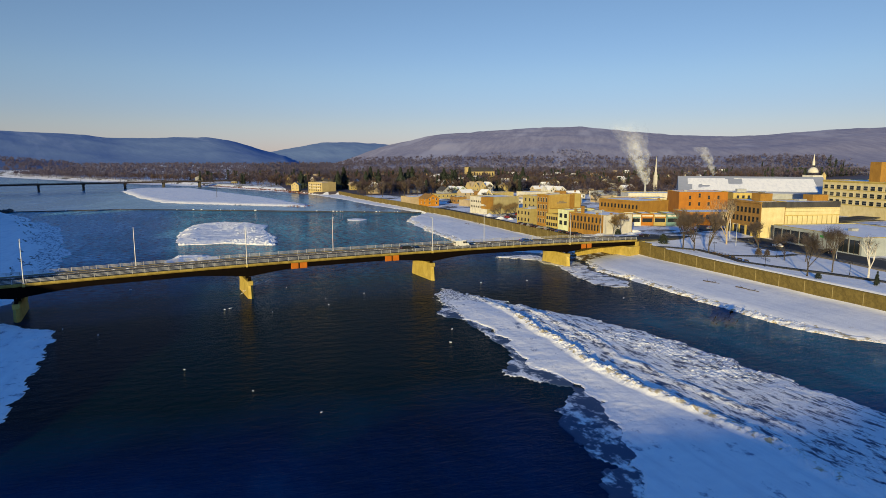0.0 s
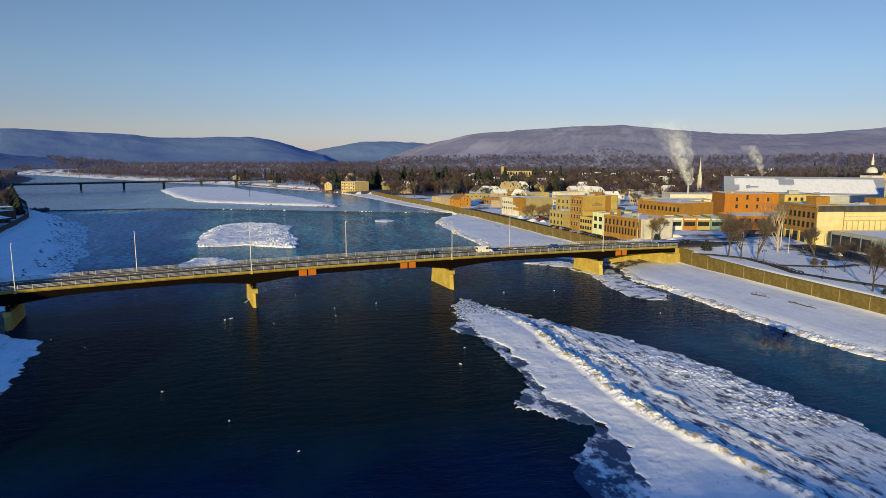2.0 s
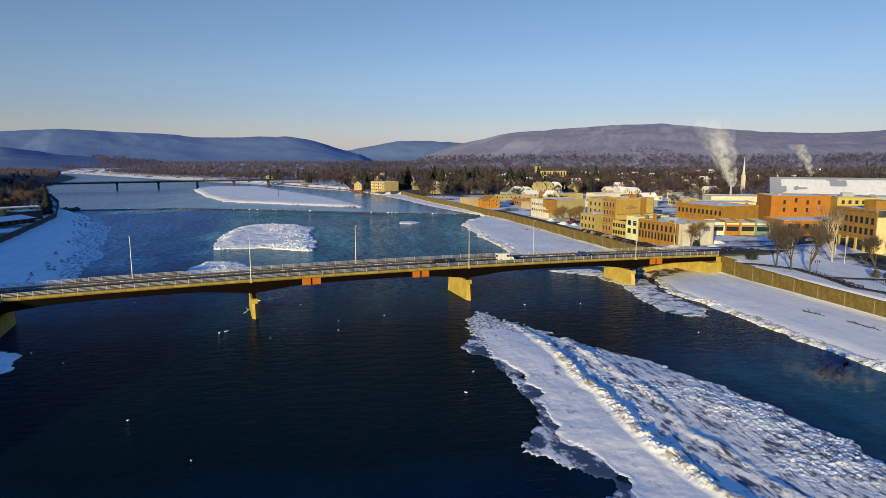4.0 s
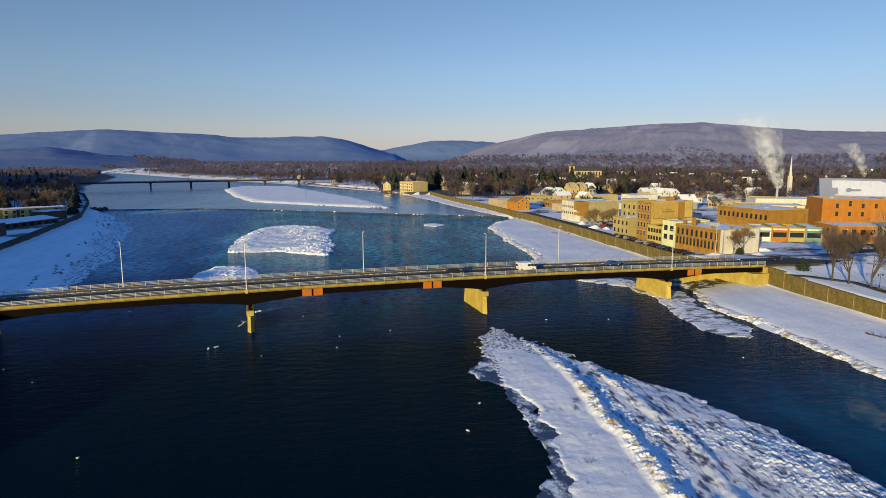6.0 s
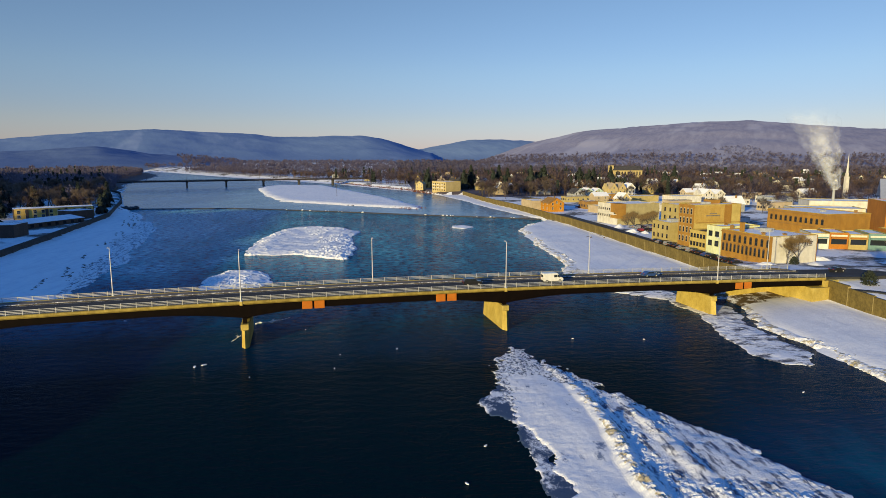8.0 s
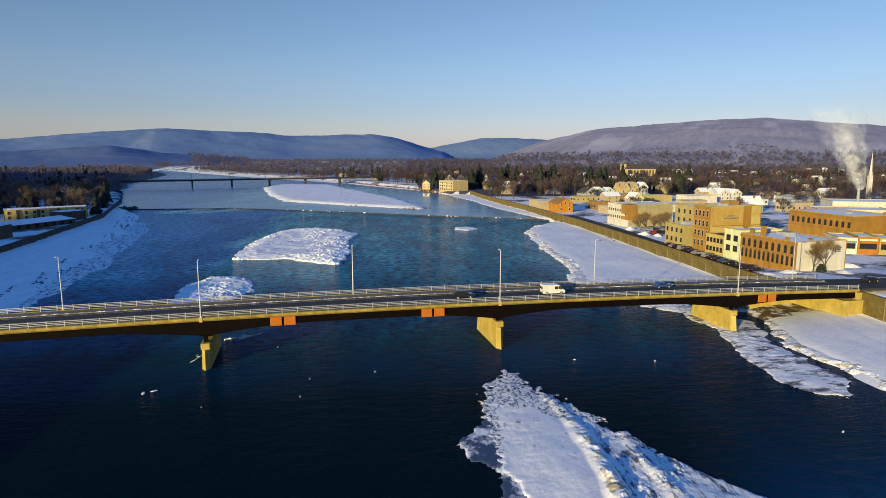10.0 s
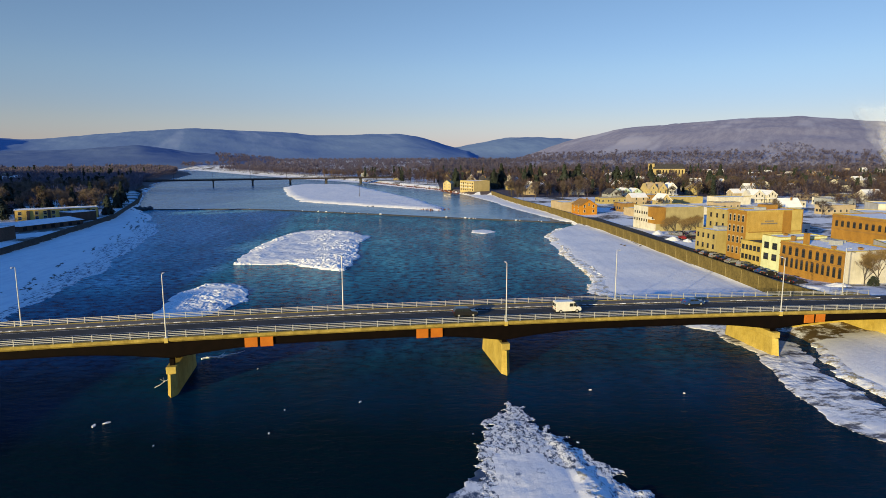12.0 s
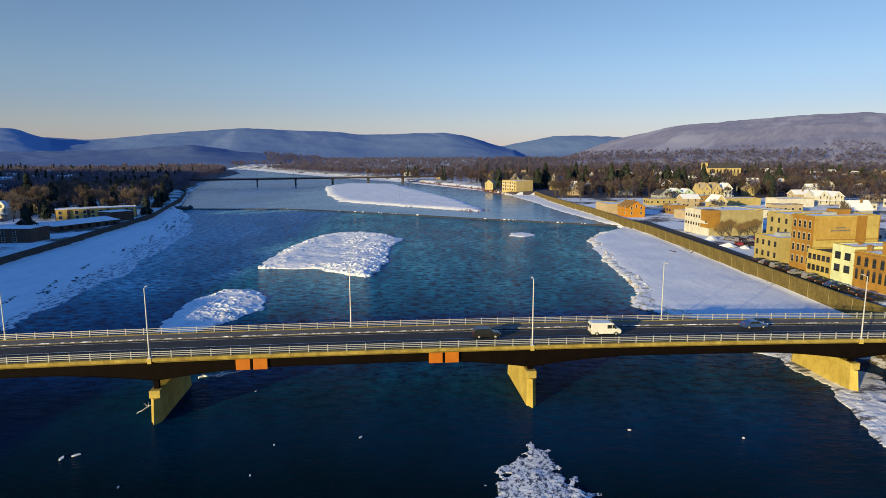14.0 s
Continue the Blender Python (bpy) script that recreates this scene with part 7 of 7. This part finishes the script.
iron_fence(((113, -27), (111, -32), (108.5, -37)), "low black iron fence in the snowy park")
for k in range(6):
    x, y = 101.5 + 0.5 * k, -34 + 3.5 * k
    ow = empty("park_bench", pose(x, y, gz(x, y), 0, 0, 98), "dark wooden park bench dusted with snow", "bench", group="park benches")
    part("seat", boxes((-0.8, 0.8, -0.22, 0.22, 0.42, 0.48)), TRIM_D, ow)
    part("backrest", boxes((-0.8, 0.8, 0.2, 0.26, 0.55, 0.95)), TRIM_D, ow)
    for sx in (-0.7, 0.7):
        part("leg", boxes((sx - 0.04, sx + 0.04, -0.2, 0.24, -0.2, 0.55)), BLACK, ow)

# utility and street poles in the town
for x, y, h in ((139, 33, 10), (128, -2, 9), (146, 20, 11), (135, -40, 9), (140, 14, 9)):
    ow = empty("street_lamp", pose(x, y, 6.1), "tall grey street lamp beside the road", "street lamp", group="town lamps")
    bm = bmesh.new()
    tube(bm, (0, 0, 0), (0, 0, h), 0.12, 0.07, 8)
    part("pole", bm, GALVANISED, ow)
    bm = bmesh.new()
    tube(bm, (0, 0, h - 0.3), (-1.4, 0, h), 0.05, 0.04, 6)
    part("arm", bm, GALVANISED, ow)
    part("lamp_head", bevelled(-1.9, -1.3, -0.15, 0.15, h - 0.05, h + 0.12, 0.04), GALVANISED, ow)

ow = empty("utility_pole", pose(-79, 476, 1.6), "thin dark pole standing on the snowy island", "utility pole")
bm = bmesh.new()
tube(bm, (0, 0, -0.5), (0, 0, 12.5), 0.22, 0.14, 8)
part("pole", bm, BARK, ow)
part("crossarm", boxes((-0.9, 0.9, -0.08, 0.08, 11.6, 11.8)), BARK, ow)

# boiler chimney and steam
st = empty("chimney_stack", pose(240, 205, 5), "slender grey boiler chimney beside the arena", "chimney")
bm = bmesh.new()
tube(bm, (0, 0, 0), (0, 0, 17), 0.9, 0.7, 12)
part("flue", bm, GREY_SIDING, st)


def steam_material(name="white_steam", dense=0.45, top=50, size=0.11):
    m, nt, b = nodes_of(name)
    out = nt.nodes["Material Output"]
    tr, df, mx = nt.nodes.new("ShaderNodeBsdfTransparent"), nt.nodes.new("ShaderNodeBsdfDiffuse"), nt.nodes.new("ShaderNodeMixShader")
    df.inputs[0].default_value = (0.80, 0.84, 0.92, 1)
    n = noise_node(nt, size, 6, rough=0.65)
    tc = nt.nodes.new("ShaderNodeTexCoord")
    sp = nt.nodes.new("ShaderNodeSeparateXYZ")
    nt.links.new(tc.outputs["Object"], sp.inputs[0])
    fade = nt.nodes.new("ShaderNodeMapRange")
    fade.inputs[1].default_value, fade.inputs[2].default_value, fade.inputs[3].default_value, fade.inputs[4].default_value = 0, top, dense, 0.0
    nt.links.new(sp.outputs[2], fade.inputs[0])
    mr = nt.nodes.new("ShaderNodeMapRange")
    mr.inputs[1].default_value, mr.inputs[2].default_value = 0.42, 0.66
    nt.links.new(n, mr.inputs[0])
    mul = nt.nodes.new("ShaderNodeMath")
    mul.operation = "MULTIPLY"
    nt.links.new(mr.outputs[0], mul.inputs[0])
    nt.links.new(fade.outputs[0], mul.inputs[1])
    nt.links.new(mul.outputs[0], mx.inputs[0])
    nt.links.new(tr.outputs[0], mx.inputs[1])
    nt.links.new(df.outputs[0], mx.inputs[2])
    nt.links.new(mx.outputs[0], out.inputs[0])
    return m


STEAM = steam_material()


def plume(at, h, r0, r1, lean, seed, label, mat=STEAM, name="steam_plume"):
    n, k = 40, 20
    Z, A = np.meshgrid(np.linspace(0, 1, n), np.linspace(0, 2 * np.pi, k), indexing="ij")
    R = (r0 + (r1 - r0) * Z ** 0.8) * (0.55 + 0.9 * fractal(A * 2 + 50, Z * 9 + seed, 1.0, 3, seed))
    cx = lean[0] * Z ** 1.4 + 2.2 * np.sin(Z * 6 + seed) * Z * h / 50
    cy = lean[1] * Z ** 1.4
    ob = new(name, grid_mesh(name, cx + R * np.cos(A), cy + R * np.sin(A), Z * h))
    ob.matrix_world = pose(*at)
    finish(ob, mat)
    return tagged(ob, label, "steam", kind="stuff")


plume((240, 205, 21.5), 52, 1.8, 15, (-22, 6), 3, "white steam plume rising from a chimney")
plume((240, 205, 21.5), 44, 1.2, 8, (-18, 5), 8, "white steam plume rising from a chimney")
plume((420, 330, 24), 30, 0.8, 8, (-14, 6), 5, "thin white steam plume over the town")


# wisps of sea smoke drifting off the cold water
MIST = steam_material("thin_mist", 0.042, 4.0, 0.45)
rg = random.Random(17)
for x0, x1, y0, y1, n in ((40, 60, -125, -72, 6), (-10, 60, 235, 285, 12)):
    for k in range(n):
        plume((rg.uniform(x0, x1), rg.uniform(y0, y1), 0.1), rg.uniform(3, 5), 2.5, rg.uniform(3, 6), (rg.uniform(2, 6), rg.uniform(-2, 2)), rg.randint(1, 999), "faint wisp of mist rising off the river", MIST, "mist_wisp")


# more cars and ploughed snow in the lots between the riverside buildings
for k in range(9):
    x, y = 101 + 3.1 * (k % 5), 150.5 + 13 * (k // 5)
    parked(x, y, 100 + rng.uniform(-4, 4), gz(x, y) + 0.15)


def snow_mound(x, y, r, h, seed):
    X, Y = np.meshgrid(np.linspace(-1, 1, 22), np.linspace(-1, 1, 22))
    R = np.hypot(X, Y) * (0.8 + 0.5 * fractal(X + 7, Y, 0.7, 3, seed))
    Z = h * np.clip(1 - R, 0, 1) ** 0.7 * (0.6 + 0.8 * fractal(X, Y + 3, 0.35, 3, seed + 2)) - 0.08
    me = grid_mesh("snow_mound", X * r, Y * r * 0.6, Z)
    me.materials.append(SNOW)
    ob = new("snow_mound", me)
    ob.matrix_world = pose(x, y, gz(x, y) + 0.1, 0, 0, rng.uniform(0, 180))
    return tagged(ob, "mound of ploughed snow beside the parked cars", "snow mound", group="snow mounds")


for k, (x, y, r, h) in enumerate(((92, 148, 4, 1.6), (97, 144, 3, 1.3), (94, 170, 4.5, 1.8), (118, 158, 5, 1.9), (112, 145, 3.5, 1.4), (96.5, 46.5, 3.5, 1.0), (112, 44, 4, 1.1), (125, 60, 4.5, 1.5), (132, 74, 4, 1.2), (139, 44, 3.5, 1.1), (150, 108, 5, 1.8), (140, 130, 6, 2.0))):
    snow_mound(x, y, r, h, k)
